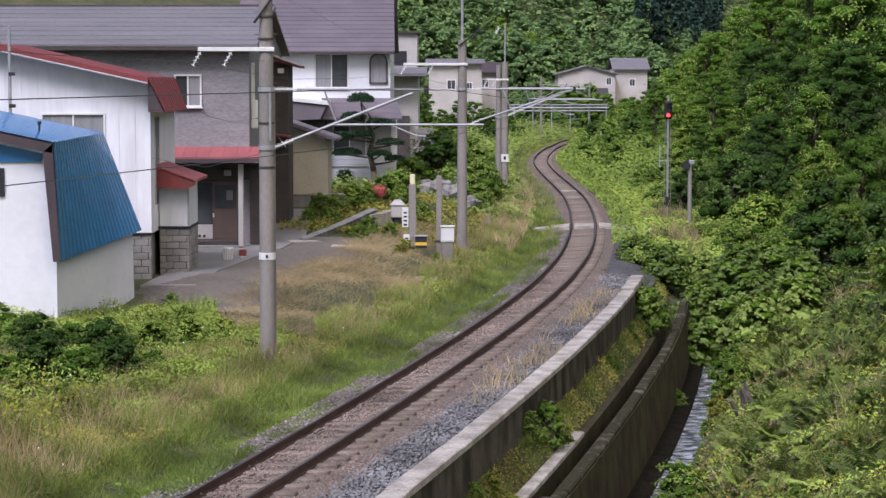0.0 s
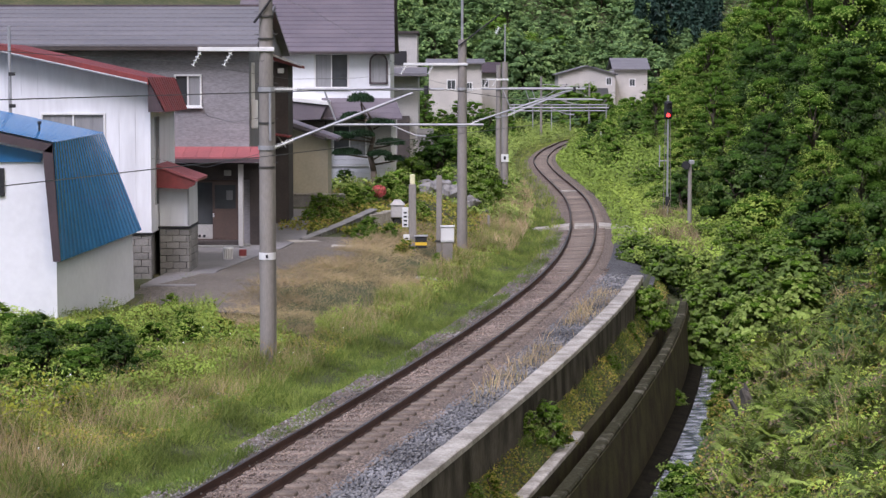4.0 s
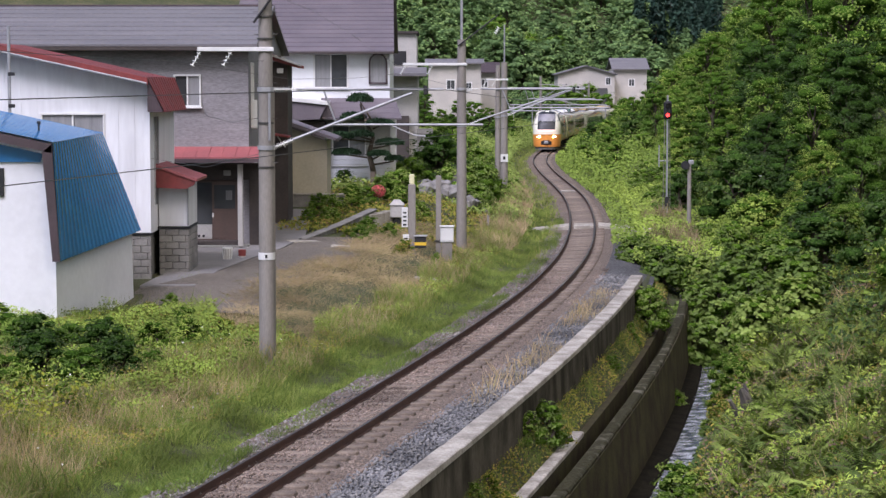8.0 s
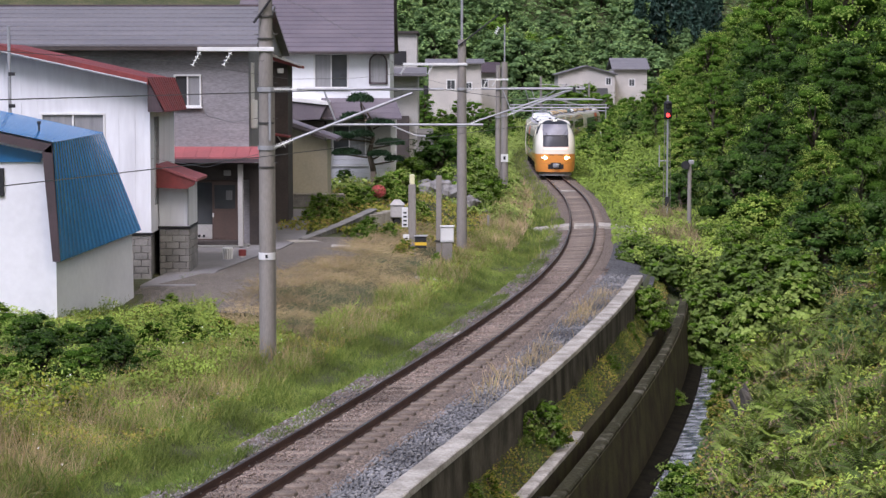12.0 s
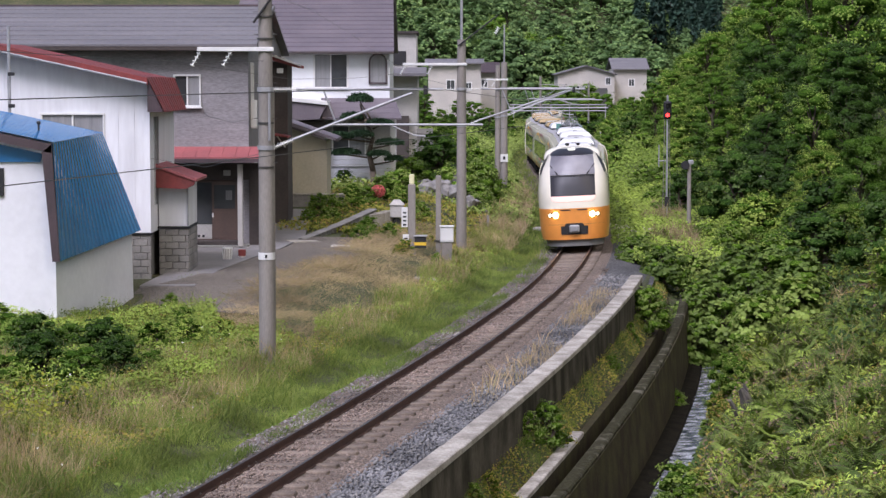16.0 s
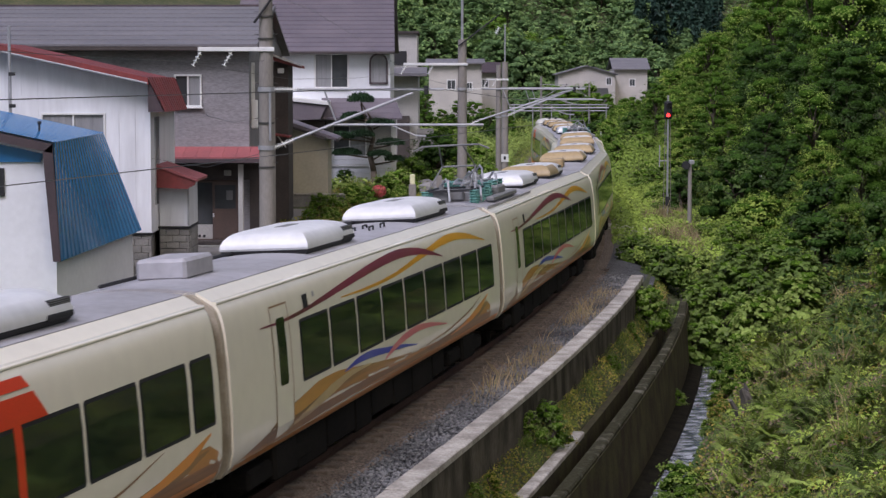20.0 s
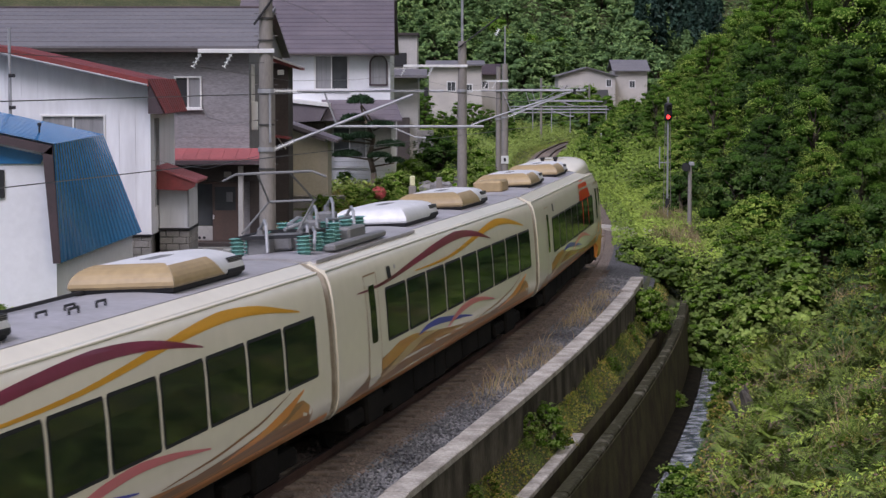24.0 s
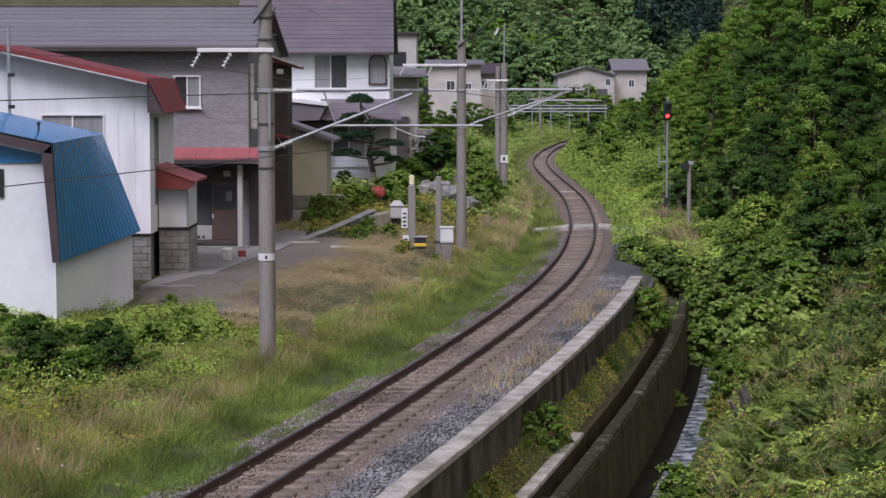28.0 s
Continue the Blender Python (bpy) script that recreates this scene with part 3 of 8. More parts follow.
p1 = mast(-4.0, 46.8, -0.2, 10.8, 0.17, "grey concrete overhead line pole with white band")
cantilever(p1, 46.8, 3.62)
feeder_arm(p1, 7.26, 1.52)
part("number_band", MB().cyl((0, 0, 2.5), (0, 0, 2.66), 0.192, 0.190, 18), M["white"], p1, "white number band with plain bar")
part("number_bar", MB().box(-0.02, 0.03, -0.2, -0.19, 2.54, 2.62), M["black"], p1)
part("cable_pipe", MB().cyl((0.1, -0.17, 5.2), (0.1, -0.17, 6.4), 0.03, 0.03, 8), M["galv"], p1)
part("cable_pipe", MB().cyl((0.14, 0.15, 0.2), (0.14, 0.15, 6.3), 0.05, 0.05, 8), M["pole"], p1)
for z in (4.6, 5.6, 6.4, 7.5, 8.0):
    part("band", MB().cyl((0, 0, z - 0.02), (0, 0, z + 0.02), 0.188, 0.188, 16), M["wire"], p1)
    part("step_bolt", MB().cyl((-0.26, 0, z + 0.1), (0.26, 0, z + 0.1), 0.01, 0.01, 5), M["wire"], p1)
part("black_stay", MB().cyl((-0.25, -0.2, 7.85), (0.3, -0.2, 8.6), 0.03, 0.03, 6), M["black"], p1, "black insulated stay")
p2 = mast(0.72, 77.4, -0.2, 8.1, 0.185, "grey concrete overhead line pole beside the bank")
cantilever(p2, 77.4, 4.2, 6.26, 4.9)
feeder_arm(p2, 7.18, 2.2)
part("top_rod", MB().cyl((0, 0, 8.1), (0, 0, 10.2), 0.05, 0.05, 8), M["galv"], p2)
part("black_stay", MB().cyl((-0.15, -0.2, 7.85), (1.35, -0.2, 9.0), 0.03, 0.03, 6), M["black"], p2, "black insulated stay")
p3 = mast(3.35, 112, -0.2, 7.6, 0.19, "grey concrete overhead line pole among bushes")
cantilever(p3, 112, 4.0, 6.2, 4.7)
feeder_arm(p3, 6.65, 1.0)
part("number_band", MB().box(-0.2, 0.2, -0.215, -0.2, 2.2, 2.62), M["white"], p3, "white plate with plain bar")
part("number_bar", MB().box(-0.06, 0.06, -0.22, -0.216, 2.32, 2.5), M["black"], p3)
part("top_rod", MB().cyl((0, 0, 7.6), (0, 0, 9.6), 0.04, 0.04, 8), M["galv"], p3)
part("top_insulator", bells((-0.5, 0, 9.1), (-0.3, 0, 9.5), 4, 0.12), M["porcelain"], p3)
part("stay_wire", MB().cyl((-0.45, 0, 9.0), (-0.05, 0, 9.6), 0.02, 0.02, 5), M["black"], p3)
p3b = mast(3.2, 119, -0.2, 7.5, 0.16, "second grey concrete pole standing close behind")
cantilever(p3b, 119, 4.3, 6.1, 4.5)
p4 = mast(12.3, 259, -1.2, 7.2, 0.16, "far grey overhead line pole")
cantilever(p4, 259, 3.2, 6.2, 4.6)
p5 = mast(20.8, 294, -1.2, 6.4, 0.16, "far grey overhead line pole")
cantilever(p5, 294, -3.4, 5.9, 4.4)


def wire_run(name, label, zs, off=0.0, r=0.008):
    """A wire above the track; zs: (way, height)."""
    pts = []
    a, b = np.array([q[0] for q in zs], float), [q[1] for q in zs]
    s = a[0]
    while s <= a[-1]:
        p, d = on_line(s)
        pts.append((p.x + off, p.y, float(np.interp(s, a, b))))
        s += 4.0
    tagged(part(name, MB().tube(pts, r, 4), M["wire"]), label, "overhead wire")


wire_run("contact_wire", "bare copper contact wire above the track", ((-40, 5.3), (47, 5.28), (78, 5.2), (114, 5.1), (200, 4.6), (260, 4.4)))
wire_run("messenger_wire", "bare messenger wire above the contact wire", ((-40, 6.2), (0, 6.0), (20, 6.3), (47, 6.4), (62, 5.95), (78, 6.3), (96, 5.8), (114, 6.1), (155, 5.4), (200, 5.8), (260, 5.6)))
tagged(part("feeder_cable", MB().tube([(-9.6 + 0.28 * k, 20 + 1.34 * k, 7.0 - 0.02 * (k - 10) * (20 - k) * 0.12) for k in range(21)] + [(-4.0, 46.8, 7.1)], 0.006, 4), M["wire"]), "black feeder cable between poles", "cable")
tagged(part("feeder_cable", MB().tube([(-5.5, 46.7, 6.9), (-4.2, 57, 6.6), (-2.8, 67, 6.65), (-1.5, 77.3, 6.85), (0.6, 95, 6.3), (2.4, 112, 6.5)], 0.006, 4), M["wire"]), "black feeder cable between poles", "cable")
tagged(part("house_cable", MB().tube([(-3.95, 46.8, 5.75), (-5.6, 55, 5.45), (-7.2, 63, 5.5), (-8.3, 71.2, 5.9)], 0.006, 4), M["wire"]), "drooping cable from pole to house", "cable")
tagged(part("house_cable", MB().tube([(-3.9, 46.8, 8.5), (-3.8, 60, 8.6), (-3.4, 75, 8.3), (-2.0, 97.9, 7.2)], 0.006, 4), M["wire"]), "drooping cable from pole to house", "cable")
tagged(part("house_cable", MB().tube([(-3.95, 46.8, 4.95), (-6.2, 54, 4.3), (-8.5, 60.2, 4.3)], 0.006, 4), M["wire"]), "drooping cable from pole to house", "cable")
t = thing("pipe_fence", "far pale pipe railing", "railing", pose(0, 276, 0))
for z in (3.45, 2.65):
    part("rail", MB().cyl((9.0, 0, z), (22.0, 1, z), 0.09, 0.09, 6), M["galv"], t)
for x in (9.5, 12, 14.5, 17, 19.5, 21.8):
    part("post", MB().cyl((x, 0.1, 0), (x, 0.1, z + 0.9), 0.07, 0.07, 6), M["galv"], t)

# ---- signal and trackside posts ----
t = thing("railway_signal", "railway signal showing red on a steel mast", "signal", pose(11.33, 104, -0.35))
part("mast", MB().cyl((0, 0, -0.6), (0, 0, 6.2), 0.055, 0.05, 10), M["galv"], t)
part("head", MB().box(-0.2, 0.2, -0.14, 0.06, 5.0, 5.92, 0.08), M["black"], t, "black signal head")
part("hood", MB().loft([[(0.13 * math.cos(a), d, 5.2 + 0.13 * math.sin(a)) for a in np.linspace(-0.3, math.pi + 0.3, 10)] for d in (-0.13, -0.38)], False), M["black"], t)
part("hood", MB().loft([[(0.13 * math.cos(a), d, 5.68 + 0.13 * math.sin(a)) for a in np.linspace(-0.3, math.pi + 0.3, 10)] for d in (-0.13, -0.38)], False), M["black"], t)
part("red_lens", MB().cyl((0, -0.14, 5.2), (0, -0.17, 5.2), 0.095, 0.085, 16), glow_mat("red signal light", (1.0, 0.04, 0.04), 5.0), t, "lit red lens")
part("dark_lens", MB().cyl((0, -0.14, 5.68), (0, -0.165, 5.68), 0.11, 0.10, 16), M["wire"], t)
part("ladder", MB().cyl((0.2, 0.15, -0.5), (0.12, 0.1, 5.0), 0.014, 0.014, 6).cyl((-0.2, 0.15, -0.5), (-0.12, 0.1, 5.0), 0.014, 0.014, 6), M["pole"], t)
for k in range(14):
    part("rung", MB().cyl((-0.17, 0.13, 0.2 + k * 0.34), (0.17, 0.13, 0.2 + k * 0.34), 0.008, 0.008, 5), M["pole"], t)
part("side_bar", MB().cyl((-0.4, 0.1, 2.6), (-0.4, 0.1, 3.7), 0.03, 0.03, 6).cyl((-0.4, 0.1, 2.9), (0.1, 0.1, 2.9), 0.03, 0.03, 6), M["galv"], t)
part("cable_box", MB().box(-0.1, 0.12, -0.1, 0.12, 0.6, 1.1, 0.02), M["black"], t)
t = thing("trackside_post", "grey concrete post with black lamp box", "post", pose(11.8, 98.5, -0.5))
part("shaft", MB().cyl((0, 0, -0.5), (0, 0, 3.15), 0.11, 0.09, 12), M["pole"], t)
part("lamp_box", MB().cyl((-0.2, -0.16, 3.05), (-0.2, 0.1, 3.05), 0.2, 0.2, 14), M["black"], t, "round black lamp")
part("hood", MB().box(-0.06, 0.2, -0.1, 0.1, 3.1, 3.3, 0.03), M["galv"], t)
t = thing("distance_marker", "small white track marker plate", "marker", pose(14.2, 182, 0.3))
part("post", MB().cyl((0, 0, -0.5), (0, 0, 1.6), 0.04, 0.04, 6), M["galv"], t)
part("plate", MB().box(-0.3, 0.05, -0.05, 0.0, 1.3, 1.85, 0.02), M["white"], t)
part("dark_half", MB().box(0.06, 0.3, -0.05, 0.0, 1.4, 1.7, 0.02), M["black"], t)
t = thing("marker_stake", "thin grey marker stake in the bushes", "stake", pose(15.4, 100, 0.0))
part("shaft", MB().box(-0.05, 0.05, -0.05, 0.05, -0.5, 2.0, 0.01), M["pole"], t)
part("cap", MB().box(-0.065, 0.065, -0.065, 0.065, 1.85, 2.0), M["white"], t)
YELLOW = mat("yellow paint", (0.78, 0.52, 0.05), 0.5, var=0.12)
t = thing("cable_post", "grey square post with white plates and striped box", "post", pose(-1.07, 72.2, 0.1))
part("shaft", MB().box(-0.13, 0.13, -0.12, 0.12, -0.4, 2.85, 0.02), M["pole"], t)
part("cap", MB().box(-0.09, 0.09, -0.09, 0.09, 2.85, 3.2, 0.03), mat("pale yellow cap", (0.75, 0.72, 0.45), 0.6), t, "pale yellow cap")
for z0, z1, x in ((1.35, 2.05, -0.24), (0.3, 1.1, -0.2), (-0.2, 0.3, -0.2)):
    part("plate", MB().box(x - 0.12, x + 0.1, -0.15, -0.125, z0, z1, 0.01), M["white"], t)
    for k in range(int((z1 - z0) / 0.14)):
        part("plate_bar", MB().box(x - 0.07, x + 0.05, -0.156, -0.151, z0 + 0.06 + k * 0.14, z0 + 0.12 + k * 0.14), M["black"], t)
b = part("striped_box", MB().box(0.1, 0.5, -0.25, 0.1, 0.62, 1.02, 0.02), M["black"], t, "black and yellow striped box")
part("stripe", MB().box(0.095, 0.505, -0.256, 0.1, 0.72, 0.83), YELLOW, b)
part("box_lid", MB().box(0.06, 0.54, -0.28, 0.12, 1.02, 1.07, 0.01), M["galv"], b)
t = thing("concrete_post", "plain grey concrete post", "post", pose(-0.14, 74.5, 0.2))
part("shaft", MB().box(-0.1, 0.1, -0.1, 0.1, -0.5, 2.95, 0.02), M["pole"], t)
part("rope", MB().cyl((0, 0, 0.55), (0, 0, 0.62), 0.15, 0.15, 8), M["wire"], t)
t = thing("relay_cabinet", "pale grey relay box on a concrete stand", "cabinet", pose(0.16, 73.3, 0.2))
part("stand", MB().box(-0.19, 0.19, -0.17, 0.17, -0.5, 0.62, 0.02), M["pole"], t)
part("box", MB().box(-0.24, 0.24, -0.2, 0.2, 0.63, 1.18, 0.025), M["white"], t)
part("lid", MB().box(-0.26, 0.26, -0.23, 0.22, 1.18, 1.22, 0.01), M["white"], t)
part("door_seam", MB().box(-0.2, 0.2, -0.205, -0.2, 0.68, 0.69), M["wire"], t)
t = thing("stake", "thin weathered stake in the grass", "stake", pose(1.95, 88, 0.0))
part("shaft", MB().box(-0.05, 0.05, -0.04, 0.04, -0.3, 0.85, 0.01), M["pole"], t)
# slim pole with a cable beside the shed
t = thing("cable_pole", "slim grey cable pole behind the shed", "utility pole", pose(-12.25, 58.5, 0.5))
part("shaft", MB().cyl((0, 0, -0.4), (0, 0, 7.6), 0.06, 0.045, 8), M["galv"], t)
for z in (6.2, 5.3, 4.8):
    part("bracket", MB().box(-0.02, 0.16, -0.08, 0.0, z, z + 0.1, 0.01), M["black"], t)
# ---- houses ----
WHITEWALL = mat("white painted sheet wall", (0.81, 0.82, 0.85), 0.5, alt=(0.74, 0.75, 0.78), scale=0.7, fine=6, var=0.06, bump=0.05)
STREAKED = mat("streaked white sheet", (0.80, 0.81, 0.84), 0.55, alt=(0.68, 0.685, 0.71), scale=1.6, fine=9, var=0.08, bump=0.05, stretch=(1, 1, 0.18), altbias=0.56)
GREYSIDE = mat("grey siding board", (0.30, 0.285, 0.30), 0.7, alt=(0.26, 0.25, 0.265), scale=1.0, fine=26, var=0.34, rand=0.07, stretch=(0.3, 1, 1))
GREYROOF = mat("grey metal roof", (0.215, 0.205, 0.22), 0.7, alt=(0.18, 0.172, 0.187), scale=0.8, fine=24, var=0.34, rand=0.06, stretch=(0.3, 1, 1))
PLUMROOF = mat("plum grey roof sheet", (0.17, 0.145, 0.165), 0.5, alt=(0.14, 0.12, 0.14), scale=0.8, fine=9, var=0.12, rand=0.08)
REDROOF = mat("faded red roof sheet", (0.26, 0.045, 0.042), 0.55, alt=(0.19, 0.045, 0.042), scale=1.1, fine=9, var=0.2, rand=0.08)
PINKROOF = mat("sun-faded red roof sheet", (0.36, 0.10, 0.105), 0.6, alt=(0.30, 0.09, 0.095), scale=1.1, fine=9, var=0.15, rand=0.06)
RUST = mat("brown fascia", (0.085, 0.058, 0.065), 0.6, alt=(0.06, 0.043, 0.048), scale=1.5, fine=12, var=0.2)
BLUEROOF = mat("blue corrugated sheet", (0.035, 0.19, 0.43), 0.25, alt=(0.03, 0.16, 0.36), scale=0.8, fine=7, var=0.1, coat=0.5, bump=0.05)
DARKWOOD = mat("dark stained boards", (0.05, 0.04, 0.038), 0.7, alt=(0.075, 0.06, 0.055), scale=1.4, fine=14, var=0.25)
BROWNDOOR = mat("brown door panel", (0.13, 0.085, 0.07), 0.5, alt=(0.10, 0.07, 0.06), scale=1.5, fine=14, var=0.15)
BEIGE = mat("beige sheet siding", (0.50, 0.45, 0.34), 0.6, alt=(0.44, 0.40, 0.31), scale=0.9, fine=9, var=0.12)
BLOCK = mat("grey concrete block", (0.33, 0.315, 0.30), 0.9, alt=(0.22, 0.21, 0.20), scale=1.3, fine=24, var=0.25, rand=0.12)
MORTAR = mat("mortar", (0.22, 0.21, 0.2), 0.95, var=0.2)
HGLASS = mat("house window glass", (0.055, 0.06, 0.065), 0.07, alt=(0.10, 0.105, 0.11), scale=0.8, fine=3, var=0.15, bump=0, spec=0.6)
CURTAIN = mat("net curtain behind glass", (0.33, 0.33, 0.34), 0.25, alt=(0.26, 0.26, 0.27), scale=1.2, fine=12, var=0.18, bump=0, stretch=(6, 1, 0.3))
PAVE = mat("driveway concrete", (0.27, 0.255, 0.25), 0.9, alt=(0.21, 0.20, 0.20), scale=0.7, fine=20, var=0.2)
GREYWALL = mat("pale weathered render", (0.52, 0.50, 0.48), 0.85, alt=(0.42, 0.405, 0.39), scale=0.8, fine=14, var=0.15)
FARWALL = mat("cream rendered wall", (0.60, 0.56, 0.52), 0.85, alt=(0.50, 0.47, 0.44), scale=0.5, fine=8, var=0.15)
ROCK = mat("garden rock", (0.20, 0.19, 0.185), 0.95, alt=(0.30, 0.29, 0.28), scale=1.6, fine=15, var=0.3, bump=0.5, rand=0.15)


class Home:
    """A house in world metres: an Empty at its base, parts under it."""

    def __init__(self, name, label, category, x, y, z, group=""):
        self.o = thing(name, label, category, pose(x, y, z), group)
        self.back = pose(-x, -y, -z)

    def put(self, name, mb, m, label="", under=None, smooth=False):
        return part(name, mb, m, under or self.o, label, smooth, None if under else self.back)


def wall_boxes(axis, a0, a1, z0, z1, b0, b1, holes):
    """A wall of thickness b0..b1 with holes (a0, a1, z0, z1) through it; axis x runs across, y runs away."""
    As = sorted({a0, a1, *[h[0] for h in holes], *[h[1] for h in holes]})
    Zs = sorted({z0, z1, *[h[2] for h in holes], *[h[3] for h in holes]})
    mb = MB()
    for p, q in zip(As, As[1:]):
        for r, s in zip(Zs, Zs[1:]):
            if any(h[0] <= p and q <= h[1] and h[2] <= r and s <= h[3] for h in holes):
                continue
            if axis == "x":
                mb.box(p, q, b0, b1, r, s)
            else:
                mb.box(b0, b1, p, q, r, s)
    return mb.mesh("wall", False, True)


def window(h, x0, x1, z0, z1, y, frame_m, panes=2, glass=None, sill=True, w=0.06):
    """A window set in a wall that faces the camera, its outer face at y."""
    f = MB().box(x0, x1, y - 0.04, y + 0.08, z0, z0 + w, 0.008).box(x0, x1, y - 0.04, y + 0.08, z1 - w, z1, 0.008)
    f.box(x0, x0 + w, y - 0.038, y + 0.08, z0 + w, z1 - w, 0.008).box(x1 - w, x1, y - 0.038, y + 0.08, z0 + w, z1 - w, 0.008)
    win = h.put("window", f, frame_m, "window frame")
    n = (x1 - x0 - 2 * w) / panes
    for i in range(panes):
        a = x0 + w + n * i
        g = glass[i] if isinstance(glass, (list, tuple)) else (glass or HGLASS)
        part("pane", MB().box(a + 0.004, a + n - 0.004, y + 0.02 + 0.015 * (i % 2), y + 0.03 + 0.015 * (i % 2), z0 + w, z1 - w), g, win)
        if i:
            part("mullion", MB().box(a - 0.025, a + 0.025, y - 0.01, y + 0.05, z0 + w, z1 - w), frame_m, win)
    if sill:
        part("sill", MB().box(x0 - 0.04, x1 + 0.04, y - 0.1, y + 0.02, z0 - 0.05, z0 - 0.003, 0.01), frame_m, win)
    return win


def ribbed(p00, p10, p11, p01, n, rise, m_name, lip=0.02):
    """Corrugated sheet over a four-cornered face: ribs run from the first edge (p00-p10) to the second (p01-p11)."""
    p00, p10, p11, p01 = (Vector(p) for p in (p00, p10, p11, p01))
    nr = (p10 - p00).cross(p01 - p00).normalized()
    rows = []
    for u0, u1 in ((p00, p10), (p01, p11)):
        row = []
        for i in range(n):
            for k, hgt in ((0.0, 0), (0.55, 0), (0.65, 1), (0.9, 1)):
                row.append(u0.lerp(u1, (i + k) / n) + nr * rise * hgt)
        row.append(u1.copy())
        rows.append(row)
    base = [[q - nr * lip for q in r] for r in rows]
    mb = MB().loft(rows, False).loft([base[0], base[1]], False)
    for r, b in zip(rows, base):
        mb.loft([r, b], False)
    return mb.mesh(m_name, False, True)


def blocks(h, x0, x1, z0, z1, y, depth=0.19, bw=0.4, bh=0.2, m=None, under=None, axis="x"):
    """Courses of concrete blocks, joints recessed."""
    k, z = 0, z0
    while z < z1 - 0.05:
        a = x0 - (bw / 2 if k % 2 else 0)
        while a < x1 - 0.02:
            p, q = max(a, x0) + 0.006, min(a + bw, x1) - 0.006
            if q - p > 0.05:
                zt = min(z + bh, z1) - 0.006
                mb = MB().box(p, q, y, y + depth, z + 0.006, zt, 0.012) if axis == "x" else MB().box(y, y + depth, p, q, z + 0.006, zt, 0.012)
                h.put("block", mb, m or BLOCK, "", under)
            a += bw
        z += bh
        k += 1


def shed_blue():
    h = Home("blue_roofed_shed", "white shed with blue corrugated metal roof", "shed", -12.5, 54, 0.3)
    gable = [(-16.4, -0.2), (-9.6, -0.2), (-9.6, 2.3), (-9.72, 4.9), (-13.0, 5.62), (-16.4, 4.9)]
    h.put("gable_wall", MB().prism(gable, 51.05, 51.2), WHITEWALL)
    h.put("side_wall", MB().add([(-9.6, 51.2, -0.2), (-8.56, 57, -0.2), (-8.62, 57, 2.6), (-9.66, 51.2, 2.6), (-9.8, 51.2, -0.2), (-8.76, 57, -0.2), (-8.82, 57, 2.6), (-9.86, 51.2, 2.6)],
                              [(0, 1, 2, 3), (4, 7, 6, 5), (0, 4, 5, 1), (3, 2, 6, 7), (0, 3, 7, 4), (1, 5, 6, 2)]), WHITEWALL)
    h.put("plinth", MB().add([(-9.56, 51.0, -0.3), (-8.5, 57.05, -0.3), (-8.5, 57.05, 0.42), (-9.56, 51.0, 0.2), (-9.7, 51.0, -0.3), (-8.7, 57.05, -0.3), (-8.7, 57.05, 0.42), (-9.7, 51.0, 0.2)],
                           [(0, 1, 2, 3), (4, 7, 6, 5), (0, 4, 5, 1), (3, 2, 6, 7), (0, 3, 7, 4), (1, 5, 6, 2)]), M["concrete"])
    h.put("back_wall", MB().prism([(-15.6, -0.2), (-8.7, -0.2), (-8.7, 2.5), (-9.5, 4.9), (-12.6, 5.6), (-15.6, 4.9)], 56.9, 57.0), WHITEWALL)
    h.put("roof_flank", ribbed((-9.6, 50.75, 5.02), (-9.42, 57.15, 5.1), (-8.38, 57.1, 2.42), (-9.46, 50.75, 2.1), 22, 0.05, "flank"), BLUEROOF, "steep blue corrugated roof flank")
    h.put("roof_slope", ribbed((-13.0, 50.75, 5.75), (-12.4, 57.15, 5.75), (-9.4, 57.15, 5.105), (-9.58, 50.75, 5.03), 16, 0.02, "slope"), BLUEROOF, "blue metal roof slope")
    h.put("roof_slope", ribbed((-16.6, 50.75, 5.0), (-16.0, 57.15, 5.0), (-12.4, 57.15, 5.75), (-13.0, 50.75, 5.75), 16, 0.02, "slope_b"), BLUEROOF)
    h.put("barge_board", MB().add([(-13.0, 50.68, 5.72), (-9.6, 50.68, 5.0), (-9.6, 50.68, 4.78), (-13.0, 50.68, 5.5), (-13.0, 50.76, 5.72), (-9.6, 50.76, 5.0), (-9.6, 50.76, 4.78), (-13.0, 50.76, 5.5)],
                                [(0, 1, 2, 3), (4, 7, 6, 5), (0, 4, 5, 1), (3, 2, 6, 7), (0, 3, 7, 4), (1, 5, 6, 2)]), RUST, "brown barge board")
    h.put("barge_board", MB().add([(-9.6, 50.68, 5.0), (-9.44, 50.68, 2.1), (-9.62, 50.68, 2.1), (-9.84, 50.68, 4.8), (-9.6, 50.76, 5.0), (-9.44, 50.76, 2.1), (-9.62, 50.76, 2.1), (-9.84, 50.76, 4.8)],
                                [(0, 1, 2, 3), (4, 7, 6, 5), (0, 4, 5, 1), (3, 2, 6, 7), (0, 3, 7, 4), (1, 5, 6, 2)]), RUST, "brown barge board")
    h.put("blue_panel", MB().prism([(-13.0, 4.55), (-9.95, 4.55), (-9.86, 4.75), (-13.0, 5.45)], 51.0, 51.05), BLUEROOF, "blue panel under the gable")
    h.put("window", MB().box(-11.2, -10.86, 50.99, 51.06, 3.7, 4.4, 0.01), M["black"], "dark window")
